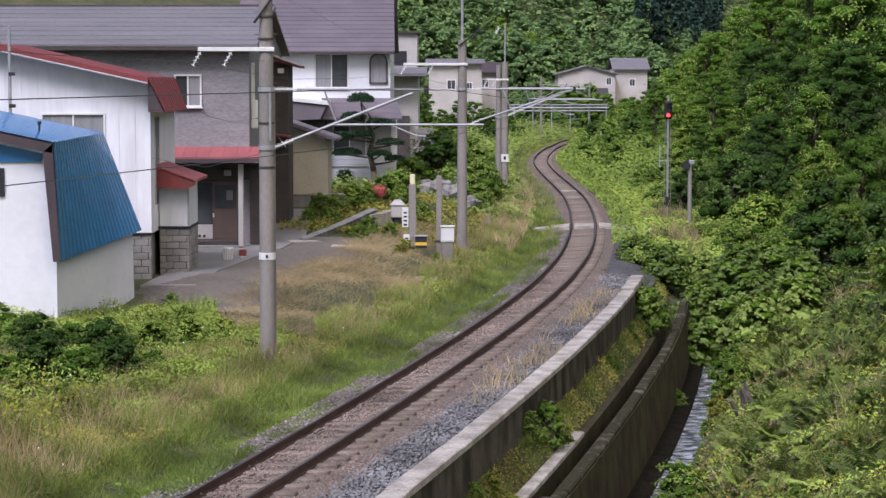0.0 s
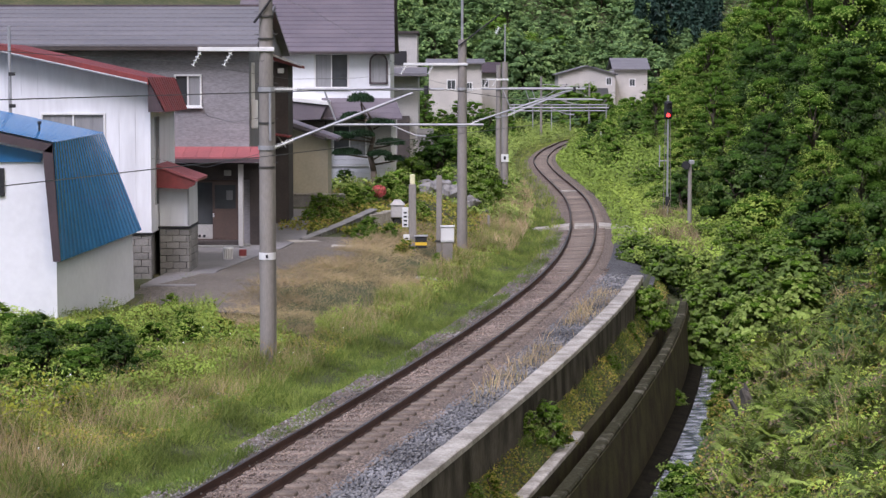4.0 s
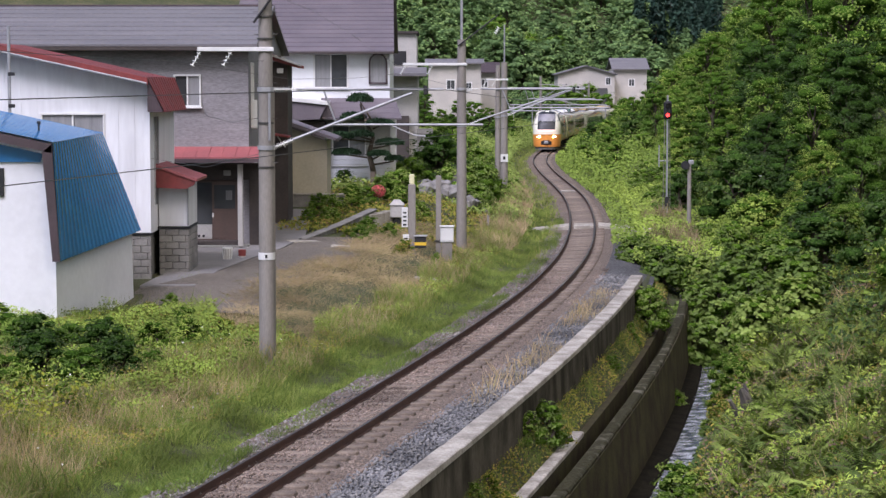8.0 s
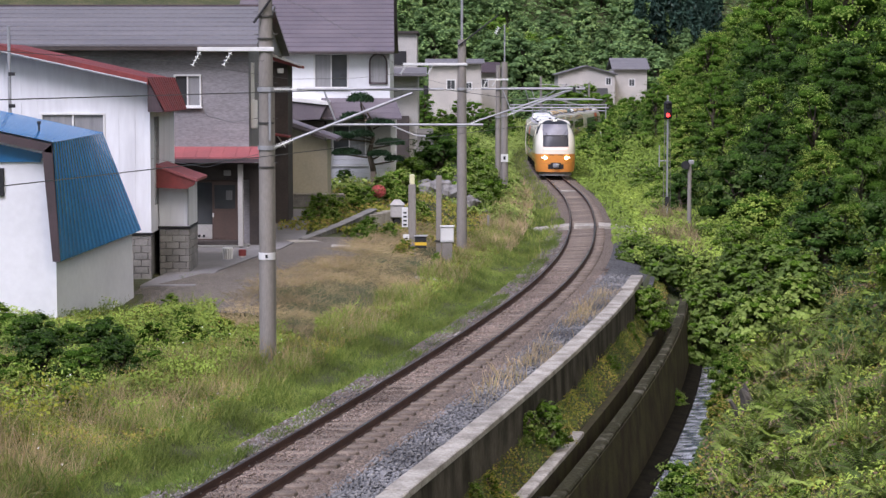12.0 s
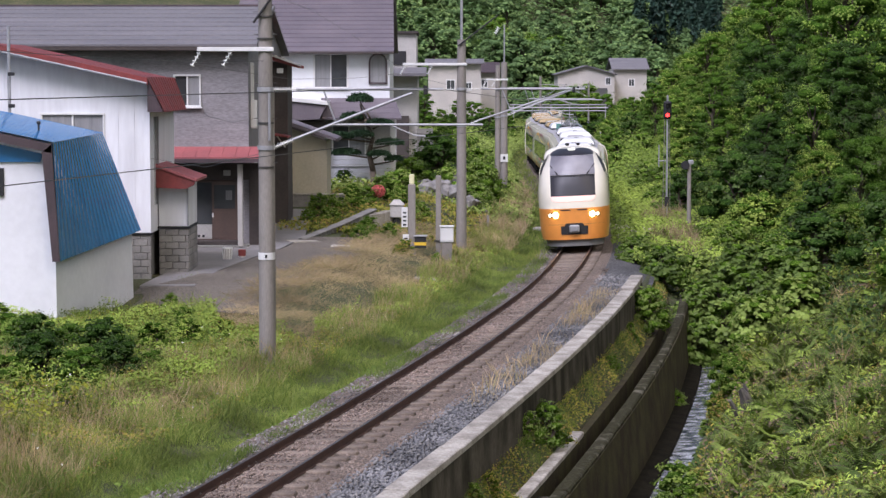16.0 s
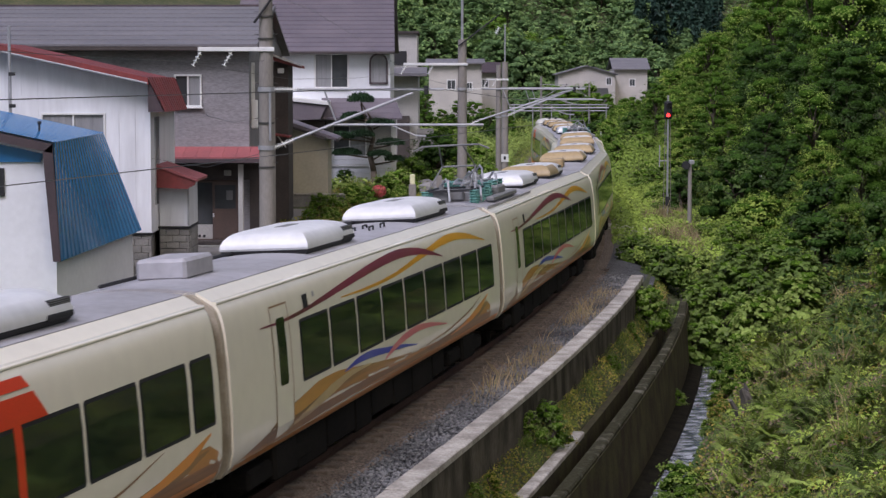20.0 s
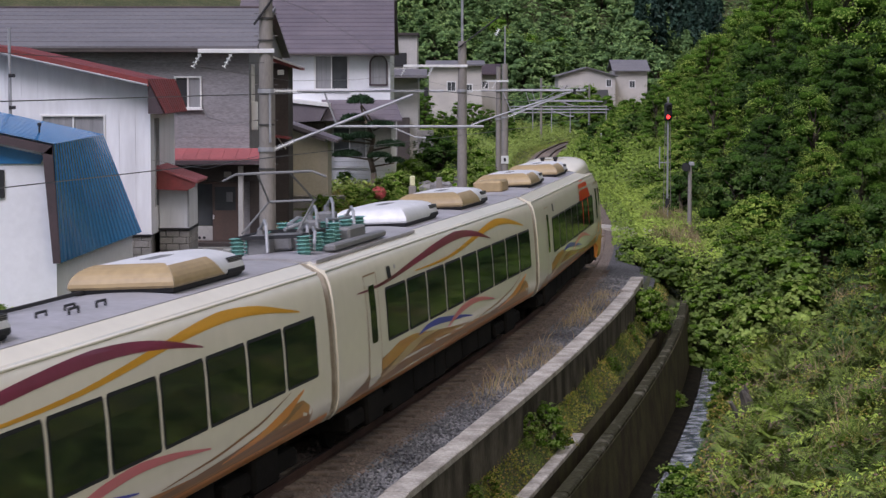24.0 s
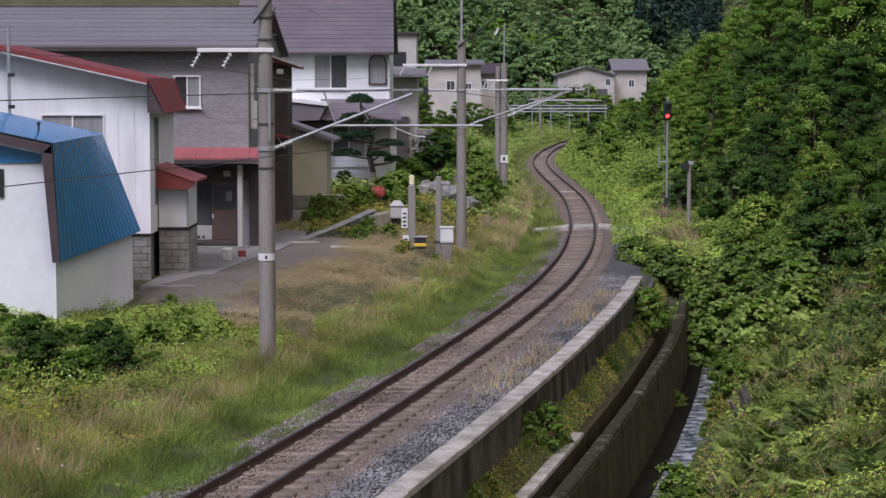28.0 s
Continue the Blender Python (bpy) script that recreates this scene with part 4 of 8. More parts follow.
    h.put("vent_cap", MB().cyl((-10.4, 53.2, 5.2), (-10.4, 53.2, 5.45), 0.03, 0.03, 6).blob((-10.4, 53.2, 5.48), (0.06, 0.06, 0.06), 8), M["black"])


def house_red():
    h = Home("red_roofed_house", "white sheet-clad house with faded red roof", "house", -11, 62.5, 0.75)
    holes = [(-11.68, -9.8, 4.2, 5.63)]
    h.put("front_wall", wall_boxes("x", -16, -8.5, 2.12, 6.5, 60.0, 60.2, holes), STREAKED)
    h.put("gable", MB().prism([(-16, 6.5), (-8.5, 6.5), (-8.6, 6.62), (-12.8, 7.42), (-16, 7.0)], 60.0, 60.2), STREAKED)
    for k in range(16):
        x = -16 + 0.47 * k
        if not (-11.75 < x < -9.75):
            h.put("seam", MB().box(x - 0.012, x + 0.012, 59.985, 60.0, 2.15, 6.55 + (0.19 * (-8.5 - x) if x > -12.8 else 0.4)), STREAKED)
    window(h, -11.68, -9.8, 4.2, 5.63, 60.0, M["white"], 2, CURTAIN)
    h.put("side_wall", wall_boxes("y", 60.2, 65.4, 2.12, 6.3, -8.7, -8.5, [(60.8, 61.6, 2.9, 5.5)]), STREAKED)
    w = h.put("side_window", MB().box(-8.56, -8.46, 60.8, 60.86, 2.9, 5.5).box(-8.56, -8.46, 61.54, 61.6, 2.9, 5.5), M["galv"], "tall narrow window")
    part("pane", MB().box(-8.56, -8.54, 60.86, 61.54, 2.9, 5.5), HGLASS, w)
    # roof: long slope with a steep flank
    for k in range(10):
        y0, y1 = 59.55 + k * 0.6, 59.55 + k * 0.6 + 0.585
        def z(x):
            return 6.63 + (-8.5 - x) * 0.222
        h.put("roof_sheet", MB().add([(-8.5, y0, z(-8.5)), (-8.5, y1, z(-8.5)), (-13.2, y1, z(-13.2)), (-13.2, y0, z(-13.2)), (-8.5, y0, z(-8.5) - 0.12), (-8.5, y1, z(-8.5) - 0.12), (-13.2, y1, z(-13.2) - 0.12), (-13.2, y0, z(-13.2) - 0.12)],
                                    [(0, 1, 2, 3), (4, 7, 6, 5), (0, 4, 5, 1), (3, 2, 6, 7), (0, 3, 7, 4), (1, 5, 6, 2)]), REDROOF)
    h.put("roof_back", MB().prism([(-13.2, 7.67), (-16.5, 6.9), (-16.5, 6.78), (-13.2, 7.55)], 59.55, 65.6), REDROOF)
    h.put("fascia", MB().add([(-8.48, 59.5, 6.64), (-13.2, 59.5, 7.69), (-13.2, 59.5, 7.47), (-8.48, 59.5, 6.44), (-8.48, 59.56, 6.64), (-13.2, 59.56, 7.69), (-13.2, 59.56, 7.47), (-8.48, 59.56, 6.44)],
                           [(0, 1, 2, 3), (4, 7, 6, 5), (0, 4, 5, 1), (3, 2, 6, 7), (0, 3, 7, 4), (1, 5, 6, 2)]), REDROOF, "red fascia")
    h.put("roof_flank", ribbed((-8.52, 59.5, 6.66), (-8.5, 65.5, 6.66), (-8.12, 65.5, 5.66), (-8.02, 59.5, 5.66), 12, 0.03, "flank"), REDROOF, "steep red roof flank")
    h.put("flank_end", MB().prism([(-8.5, 6.6), (-8.04, 5.66), (-8.5, 5.66)], 59.56, 59.62), RUST)
    h.put("gutter", MB().cyl((-8.5, 59.42, 6.48), (-12.9, 59.42, 7.44), 0.035, 0.035, 6), M["galv"])
    # block plinth and the small annex
    h.put("plinth_core", MB().box(-16, -8.66, 60.1, 65.4, 0.2, 2.1).box(-8.4, -7.68, 61.68, 63.6, 0.2, 2.17), MORTAR)
    blocks(h, -10.2, -8.5, 0.55, 2.08, 59.98)
    blocks(h, -8.48, -7.58, 0.55, 2.16, 61.5)
    blocks(h, 61.7, 63.6, 0.55, 2.16, -7.76, axis="y")
    h.put("plinth_lip", MB().box(-10.2, -8.46, 59.93, 60.05, 2.085, 2.14, 0.01).box(-8.5, -7.54, 61.44, 63.6, 2.165, 2.22, 0.01), M["black"])
    h.put("annex_wall", MB().box(-8.47, -7.58, 61.5, 63.6, 2.225, 3.5), STREAKED)
    h.put("annex_seam", MB().box(-8.16, -8.14, 61.49, 61.5, 2.23, 3.4), STREAKED)
    h.put("annex_gable", MB().prism([(-8.5, 4.02), (-7.32, 3.6), (-7.36, 3.48), (-7.6, 3.36), (-8.5, 3.40)], 61.05, 61.12), REDROOF, "bright red gable board")
    for k in range(4):
        y0 = 61.0 + 0.66 * k
        h.put("annex_roof_sheet", MB().prism([(-8.52, 4.10), (-7.26, 3.66), (-7.28, 3.58), (-8.52, 4.02)], y0, y0 + 0.64), PINKROOF)
    h.put("downpipe", MB().cyl((-7.6, 61.42, 2.25), (-7.6, 61.42, 3.4), 0.03, 0.03, 6), M["galv"])


def house_grey():
    h = Home("grey_house", "large grey clapboard house with porch and red pent roof", "house", -11.3, 78, 0.77)
    win, door_hole = (-9.27, -8.32, 5.66, 6.78), (-8.8, -7.03, 1.06, 3.14)
    h.put("front_wall", wall_boxes("x", -16.5, -6.69, 0.6, 7.7, 71.34, 71.55, [win, door_hole]), GREYSIDE)
    z = 4.26
    while z < 7.68:
        for a, b in ((-16.5, -6.69),) if not (win[2] - 0.2 < z < win[3]) else ((-16.5, win[0]), (win[1], -6.69)):
            cuts = [a] + [c for c in (-14.2, -11.4, -9.9, -7.9) if a + 0.3 < c < b - 0.3] + [b]
            for p, q in zip(cuts, cuts[1:]):
                h.put("board", MB().add([(p, 71.326, z), (q - 0.004, 71.326, z), (q - 0.004, 71.333, z + 0.205), (p, 71.333, z + 0.205), (p, 71.34, z), (q - 0.004, 71.34, z)],
                                      [(0, 1, 2, 3), (0, 4, 5, 1), (0, 3, 4), (1, 5, 2)]), GREYSIDE)
        z += 0.205
    window(h, *win, 71.3, M["white"], 2, [M["black"], CURTAIN])
    h.put("side_wall", wall_boxes("y", 71.55, 86, 4.2, 7.7, -6.9, -6.69, [(72.2, 73.0, 5.0, 7.2), (77, 79, 5.4, 7.0)]), GREYSIDE)
    h.put("side_gable", MB().prism([(71.55, 7.7), (86, 7.7), (78.6, 9.2)], -6.9, -6.69, "x"), GREYSIDE)
    h.put("side_wall_low", wall_boxes("y", 71.55, 86, 0.6, 4.2, -6.9, -6.69, []), DARKWOOD, "dark boarded lower wall")
    for y in (74.2, 77.0, 80.2, 83.4):
        h.put("wall_post", MB().box(-6.68, -6.58, y, y + 0.25, 0.7, 4.2, 0.01), WHITEWALL, "pale wall post")
    w = h.put("side_window", MB().box(-6.72, -6.64, 72.2, 72.28, 5.0, 7.2).box(-6.72, -6.64, 72.92, 73.0, 5.0, 7.2).box(-6.72, -6.64, 72.28, 72.92, 7.1, 7.2), M["white"], "white side window frame")
    part("pane", MB().box(-6.76, -6.74, 72.28, 72.92, 5.0, 7.1), HGLASS, w)
    h.put("meter_box", MB().box(-6.68, -6.45, 71.9, 72.1, 4.9, 5.9, 0.03), M["white"], "white service box")
    # roof: courses of sheet on both slopes, red ridge
    for k in range(9):
        y0, y1 = 70.75 + k * 0.87, 70.75 + (k + 1) * 0.87 + 0.04
        def rz(y):
            return 7.78 + (y - 70.75) * 0.205
        h.put("roof_course", MB().add([(-17, y0, rz(y0) + 0.03), (-6.4, y0, rz(y0) + 0.03), (-6.4, y1, rz(y1)), (-17, y1, rz(y1)), (-17, y0, rz(y0) - 0.04), (-6.4, y0, rz(y0) - 0.04), (-6.4, y1, rz(y1) - 0.08), (-17, y1, rz(y1) - 0.08)],
                                    [(0, 1, 2, 3), (4, 7, 6, 5), (0, 4, 5, 1), (3, 2, 6, 7), (0, 3, 7, 4), (1, 5, 6, 2)]), GREYROOF)
    h.put("roof_back", MB().prism([(78.55, 9.36), (86.5, 7.7), (86.5, 7.6), (78.55, 9.26)], -17, -6.4, "x"), GREYROOF)
    h.put("ridge_cap", MB().box(-17, -6.38, 78.45, 78.75, 9.36, 9.44, 0.02), RUST, "dull red ridge cap")
    h.put("eave_board", MB().box(-17, -6.38, 70.72, 71.28, 7.6, 7.73), DARKWOOD, "dark eave board")
    h.put("barge_board", MB().prism([(70.7, 7.82), (78.55, 9.42), (78.55, 9.25), (70.7, 7.64)], -6.4, -6.34, "x"), GREYROOF)
    # entrance under the red pent roof
    for k in range(7):
        x0 = -9.3 + 0.45 * k
        h.put("pent_sheet", MB().add([(x0, 69.95, 3.98), (x0 + 0.44, 69.95, 3.98), (x0 + 0.44, 71.29, 4.3), (x0, 71.29, 4.3), (x0, 69.95, 3.92), (x0 + 0.44, 69.95, 3.92), (x0 + 0.44, 71.29, 4.24), (x0, 71.29, 4.24)],
                                   [(0, 1, 2, 3), (4, 7, 6, 5), (0, 4, 5, 1), (3, 2, 6, 7), (0, 3, 7, 4), (1, 5, 6, 2)]), PINKROOF)
    h.put("pent_fascia", MB().box(-9.3, -6.15, 69.93, 70.0, 3.78, 3.93, 0.01), RUST)
    h.put("porch_soffit", MB().box(-9.3, -6.2, 70.02, 71.28, 3.74, 3.79), DARKWOOD)
    h.put("porch_lintel", MB().box(-9.2, -6.3, 71.1, 71.3, 3.16, 3.74), DARKWOOD, "dark lintel boards")
    h.put("porch_post", MB().box(-7.0, -6.82, 70.35, 70.53, 0.8, 3.76, 0.02), GREYWALL, "pale porch post")
    h.put("porch_side", MB().box(-6.68, -6.3, 71.2, 71.36, 0.8, 3.74), DARKWOOD)
    h.put("step", MB().box(-9.0, -6.65, 70.35, 71.3, 0.6, 0.93, 0.015), M["concrete"], "lower entrance step")
    h.put("step", MB().box(-9.0, -6.9, 70.75, 71.3, 0.933, 1.07, 0.015), DARKWOOD, "upper entrance step")
    f = h.put("entrance", MB().box(-8.8, -7.03, 71.26, 71.4, 3.06, 3.14, 0.01).box(-8.8, -8.74, 71.26, 71.4, 1.07, 3.06, 0.01).box(-7.1, -7.03, 71.26, 71.4, 1.07, 3.06, 0.01).box(-8.8, -7.03, 71.26, 71.4, 1.062, 1.1), BROWNDOOR, "brown sliding door frame")
    part("door_leaf", MB().box(-7.98, -7.1, 71.28, 71.33, 1.1, 2.15, 0.01), BROWNDOOR, f, "brown lower door panel")
    part("door_leaf_rail", MB().box(-7.98, -7.9, 71.28, 71.33, 2.15, 3.06).box(-7.18, -7.1, 71.28, 71.33, 2.15, 3.06).box(-7.9, -7.18, 71.28, 71.33, 2.97, 3.06), BROWNDOOR, f)
    part("door_pane", MB().box(-7.9, -7.18, 71.31, 71.325, 2.15, 2.97), HGLASS, f)
    # Plain pale rectangle in front of the door pane.
    part("notice", MB().box(-7.5, -7.28, 71.296, 71.306, 2.45, 2.78), CURTAIN, f, "pale patch on the glass")
    part("door_handle", MB().box(-7.97, -7.92, 71.24, 71.28, 1.85, 2.0, 0.005), M["white"], f)
    part("dark_pane", MB().box(-8.74, -7.98, 71.35, 71.36, 1.62, 3.06), HGLASS, f)
    part("kick_panel", MB().box(-8.74, -7.98, 71.32, 71.36, 1.1, 1.6, 0.01), GREYWALL, f, "pale kick panel")
    for k in range(3):
        part("vent_hole", MB().cyl((-8.6 + k * 0.16, 71.3, 1.2), (-8.6 + k * 0.16, 71.325, 1.2), 0.05, 0.05, 10), M["black"], f)
    part("pot_row", MB().blob((-8.75, 71.2, 1.18), (0.1, 0.1, 0.1), 8), M["black"], f)
    h.put("wall_lamp", MB().box(-7.55, -7.3, 71.05, 71.12, 3.3, 3.5, 0.02), GREYWALL)
    # red pent over the gable side, awning below
    h.put("side_pent", MB().prism([(-6.7, 7.62), (-5.45, 7.14), (-5.45, 7.04), (-6.7, 7.42)], 78.5, 81.5), REDROOF, "small red side roof")
    h.put("side_pent_edge", MB().prism([(-6.7, 7.66), (-5.35, 7.16), (-5.35, 7.1), (-6.7, 7.58)], 78.42, 78.5), GREYWALL)
    h.put("side_bay", MB().box(-6.69, -5.9, 78.8, 81.2, 0.7, 7.3), DARKWOOD, "dark boarded bay")
    h.put("bay_lamp", MB().box(-6.3, -6.05, 78.7, 78.8, 6.85, 7.05, 0.02), M["white"])
    for k in range(3):
        h.put("awning_sheet", MB().prism([(-6.65 + 0.3 * k, 4.62 - 0.04 * k), (-6.37 + 0.3 * k, 4.58 - 0.04 * k), (-6.37 + 0.3 * k, 4.52 - 0.04 * k), (-6.65 + 0.3 * k, 4.56 - 0.04 * k)], 77.4, 78.7), REDROOF)
    h.put("awning_bracket", MB().cyl((-6.2, 77.5, 4.5), (-6.0, 78.7, 4.05), 0.025, 0.025, 6), M["white"])


def house_plum():
    h = Home("plum_roofed_house", "white two-storey house with plum grey roof", "house", -5.2, 101, 1.9)
    w1, w2 = (-6.12, -4.44, 6.2, 7.9), (-3.45, -2.65, 6.5, 7.86)
    h.put("front_wall", wall_boxes("x", -9.5, -2.5, 4.7, 8.0, 98, 98.2, [w1, (w2[0], w2[1], w2[2], 7.5)]), WHITEWALL)
    h.put("side_wall", wall_boxes("y", 98.2, 106, 1.6, 8.0, -2.7, -2.5, []), WHITEWALL)
    window(h, *w1, 98, M["white"], 2, [CURTAIN, HGLASS], True, 0.09)
    f = h.put("arched_window", MB().loft([[(x0, y, z0) for y in (97.95, 98.06)] for x0, z0 in [(-3.45, 6.5), (-3.45, 7.45)] + [(-3.05 - 0.4 * math.cos(a), 7.45 + 0.4 * math.sin(a)) for a in np.linspace(0, math.pi, 9)] + [(-2.65, 7.45), (-2.65, 6.5)]], False), M["white"], "arched window surround")
    part("pane", MB().prism([(-3.43, 6.5), (-2.67, 6.5)] + [(-3.05 + 0.38 * math.cos(a), 7.45 + 0.38 * math.sin(a)) for a in np.linspace(0, math.pi, 9)], 97.96, 97.985), CURTAIN, f, "arched pane")
    part("surround", MB().loft([[(-3.05 - r * math.cos(a), 97.94, 7.45 + r * math.sin(a)) for r in (0.36, 0.44)] for a in np.linspace(0, math.pi, 10)], False).box(-3.49, -3.41, 97.93, 97.95, 6.46, 7.45).box(-2.69, -2.61, 97.93, 97.95, 6.46, 7.45).box(-3.49, -2.61, 97.93, 97.95, 6.42, 6.5), RUST, f, "dark surround")
    for k in range(13):
        y0, y1 = 97.4 + k * 0.43, 97.4 + (k + 1) * 0.43 + 0.03
        def rz(y):
            return 7.94 + (y - 97.4) * 0.5
        xr = -2.28 - 0.012 * k
        h.put("roof_course", MB().add([(-10, y0, rz(y0) + 0.05), (xr, y0, rz(y0) + 0.05), (xr, y1, rz(y1) + 0.01), (-10, y1, rz(y1) + 0.01), (-10, y0, rz(y0) - 0.02), (xr, y0, rz(y0) - 0.02), (xr, y1, rz(y1) - 0.06), (-10, y1, rz(y1) - 0.06)],
                                    [(0, 1, 2, 3), (4, 7, 6, 5), (0, 4, 5, 1), (3, 2, 6, 7), (0, 3, 7, 4), (1, 5, 6, 2)]), PLUMROOF)
    h.put("roof_back", MB().prism([(102.9, 10.7), (108, 8.1), (108, 8.0), (102.9, 10.6)], -10, -2.3, "x"), PLUMROOF)
    h.put("gable", MB().prism([(98.2, 8.0), (106, 8.0), (102.6, 10.3)], -2.7, -2.5, "x"), WHITEWALL)
    h.put("eave", MB().box(-10, -2.3, 97.38, 98, 7.84, 7.93), DARKWOOD)
    # lower storey
    h.put("lower_wall", wall_boxes("x", -9.5, -2.25, 1.5, 5.0, 97.2, 97.4, [(-5.2, -3.6, 2.6, 4.5)]), GREYWALL)
    for k in range(7):
        h.put("siding_board", MB().box(-5.6, -2.25, 97.16, 97.2, 1.6 + k * 0.21, 1.8 + k * 0.21, 0.01), WHITEWALL)
    window(h, -5.2, -3.6, 2.6, 4.5, 97.2, M["white"], 2, [HGLASS, CURTAIN])
    h.put("corner_post", MB().box(-2.45, -2.2, 97.05, 97.25, 1.6, 4.8), M["white"])
    for k in range(4):
        y0 = 96.2 + 0.45 * k
        h.put("lower_roof_course", MB().add([(-5.6 - 0.05 * k, y0, 4.85 + 0.23 * k), (-1.9 - 0.1 * k, y0, 4.85 + 0.23 * k), (-1.95 - 0.1 * k, y0 + 0.47, 5.08 + 0.23 * k), (-5.6 - 0.05 * k, y0 + 0.47, 5.08 + 0.23 * k),
                                            (-5.6, y0, 4.78 + 0.23 * k), (-1.9 - 0.1 * k, y0, 4.78 + 0.23 * k), (-1.95 - 0.1 * k, y0 + 0.47, 5.0 + 0.23 * k), (-5.6, y0 + 0.47, 5.0 + 0.23 * k)],
                                           [(0, 1, 2, 3), (4, 7, 6, 5), (0, 4, 5, 1), (3, 2, 6, 7), (0, 3, 7, 4), (1, 5, 6, 2)]), PLUMROOF)
    h.put("side_roof", MB().prism([(-7.6, 5.85), (-5.3, 5.62), (-5.3, 5.45), (-7.6, 5.7)], 95.8, 98), M["white"], "white edged side roof")
    h.put("side_roof_body", MB().prism([(-7.6, 5.68), (-5.4, 5.44), (-5.7, 4.8), (-7.6, 4.7)], 95.9, 98), PLUMROOF)
    h.put("under_wall", MB().box(-7.6, -5.5, 96.5, 97.15, 1.5, 4.7), DARKWOOD)


def shed_beige():
    h = Home("beige_shed", "beige sheet shed with dark sloping roof", "shed", -5.75, 89.5, 1.7)
    h.put("front_wall", MB().prism([(-6.6, 1.5), (-4.92, 1.5), (-4.92, 4.0), (-6.6, 4.6)], 88, 88.15), BEIGE)
    for k in range(9):
        x = -6.5 + k * 0.19
        h.put("batten", MB().box(x - 0.012, x + 0.012, 87.985, 88.0, 1.8, 4.5 - 0.36 * (x + 6.6)), BEIGE)
    h.put("side_wall", MB().box(-5.05, -4.92, 88.15, 91, 1.5, 4.0), BEIGE)
    h.put("roof", MB().prism([(-6.9, 4.98), (-4.5, 4.14), (-4.5, 4.02), (-6.9, 4.82)], 87.5, 91.3), PLUMROOF, "dark sloping roof")
    h.put("roof_edge", MB().cyl((-4.48, 87.45, 4.06), (-4.48, 91.3, 4.06), 0.06, 0.06, 6), DARKWOOD)
    h.put("corner_post", MB().box(-6.85, -6.62, 87.9, 88.1, 1.4, 4.4), DARKWOOD)
    t = Home("block_wall", "low grey block wall under the shed", "wall", -5.3, 86.1, 1.4)
    t.put("core", MB().box(-6.55, -4.1, 86.05, 86.15, 1.0, 1.84), MORTAR)
    blocks(t, -6.6, -4.08, 1.2, 1.8, 86)
    t.put("cap", MB().box(-6.62, -4.05, 85.97, 86.22, 1.805, 1.87, 0.015), M["concrete_top"], "pale coping")


def far_house(name, label, x0, x1, y0, y1, z0, ze, zr, wall_m, roof_m, wins, gable=False):
    h = Home(name, label, "house", (x0 + x1) / 2, y0, z0)
    h.put("wall", wall_boxes("x", x0, x1, z0 - 1, ze, y0, y0 + 0.3, [w for w in wins]), wall_m)
    h.put("side_wall", MB().box(x0, x0 + 0.3, y0 + 0.3, y1, z0 - 1, ze).box(x1 - 0.3, x1, y0 + 0.3, y1, z0 - 1, ze), wall_m)
    for w in wins:
        window(h, *w, y0, M["white"], 2, HGLASS, False, 0.12)
    ym = (y0 + y1) / 2
    if gable:
        h.put("gable", MB().prism([(x0, ze), (x1, ze), ((x0 + x1) / 2, zr - 0.2)], y0, y0 + 0.3), wall_m)
        for s in (-1, 1):
            xe = x0 - 0.4 if s < 0 else x1 + 0.4
            h.put("roof", MB().prism([((x0 + x1) / 2, zr), (xe, ze), (xe, ze - 0.15), ((x0 + x1) / 2, zr - 0.15)], y0 - 0.5, y1 + 0.3), roof_m)
    else:
        h.put("roof", MB().prism([(y0 - 0.6, ze), (ym, zr), (y1 + 0.5, ze), (y1 + 0.5, ze - 0.15), (ym, zr - 0.2), (y0 - 0.6, ze - 0.15)], x0 - 0.4, x1 + 0.4, "x"), roof_m)
    return h


shed_blue()
house_red()
house_grey()
house_plum()
shed_beige()
h = far_house("render_house", "pale rendered house with flat annex roof", -3.2, -1.42, 118, 126, 1.6, 7.0, 7.4, GREYWALL, GREYROOF, [])
h.put("upper_block", MB().box(-4.5, -1.5, 120, 127, 7.2, 9.3), GREYWALL, "pale upper storey")
h.put("upper_roof", MB().box(-4.6, -1.4, 119.8, 127, 9.3, 9.45, 0.02), DARKWOOD)
h.put("upper_window", MB().box(-4.0, -2.1, 119.95, 120, 7.5, 8.3), M["black"], "dark upper window")
h.put("balcony_roof", MB().prism([(116.6, 7.0), (118.2, 7.35), (118.2, 7.2), (116.6, 6.85)], -3.6, -0.9, "x"), GREYROOF, "grey annex roof")
h.put("porch", MB().box(-2.6, -1.9, 117.2, 117.9, 1.6, 4.6), DARKWOOD)
t = Home("gate_pillar", "grey block gate pillar", "pillar", -0.8, 112, 1.5)
blocks(t, -1.4, -0.5, 1.3, 4.0, 112, 0.3, 0.45, 0.22)
t.put("core", MB().box(-1.38, -0.52, 112.05, 112.25, 1.2, 3.98), MORTAR)
far_house("far_white_house", "far white house with dark windows", -1.6, 4.4, 236, 245, 3.0, 8.7, 9.2, FARWALL, GREYROOF, [(0.4, 1.5, 5.6, 6.8), (2.6, 3.4, 5.5, 6.5)])
far_house("far_white_house", "far white house with red roof", 3.6, 6.6, 248, 256, 3.0, 7.7, 8.9, FARWALL, RUST, [(4.6, 5.5, 5.8, 6.9)])
far_house("far_pale_house", "far pale house with grey gabled roof", 17.3, 25.8, 310, 320, 2.0, 7.7, 9.0, FARWALL, GREYROOF, [(24.4, 25.3, 6.0, 7.2)], True)
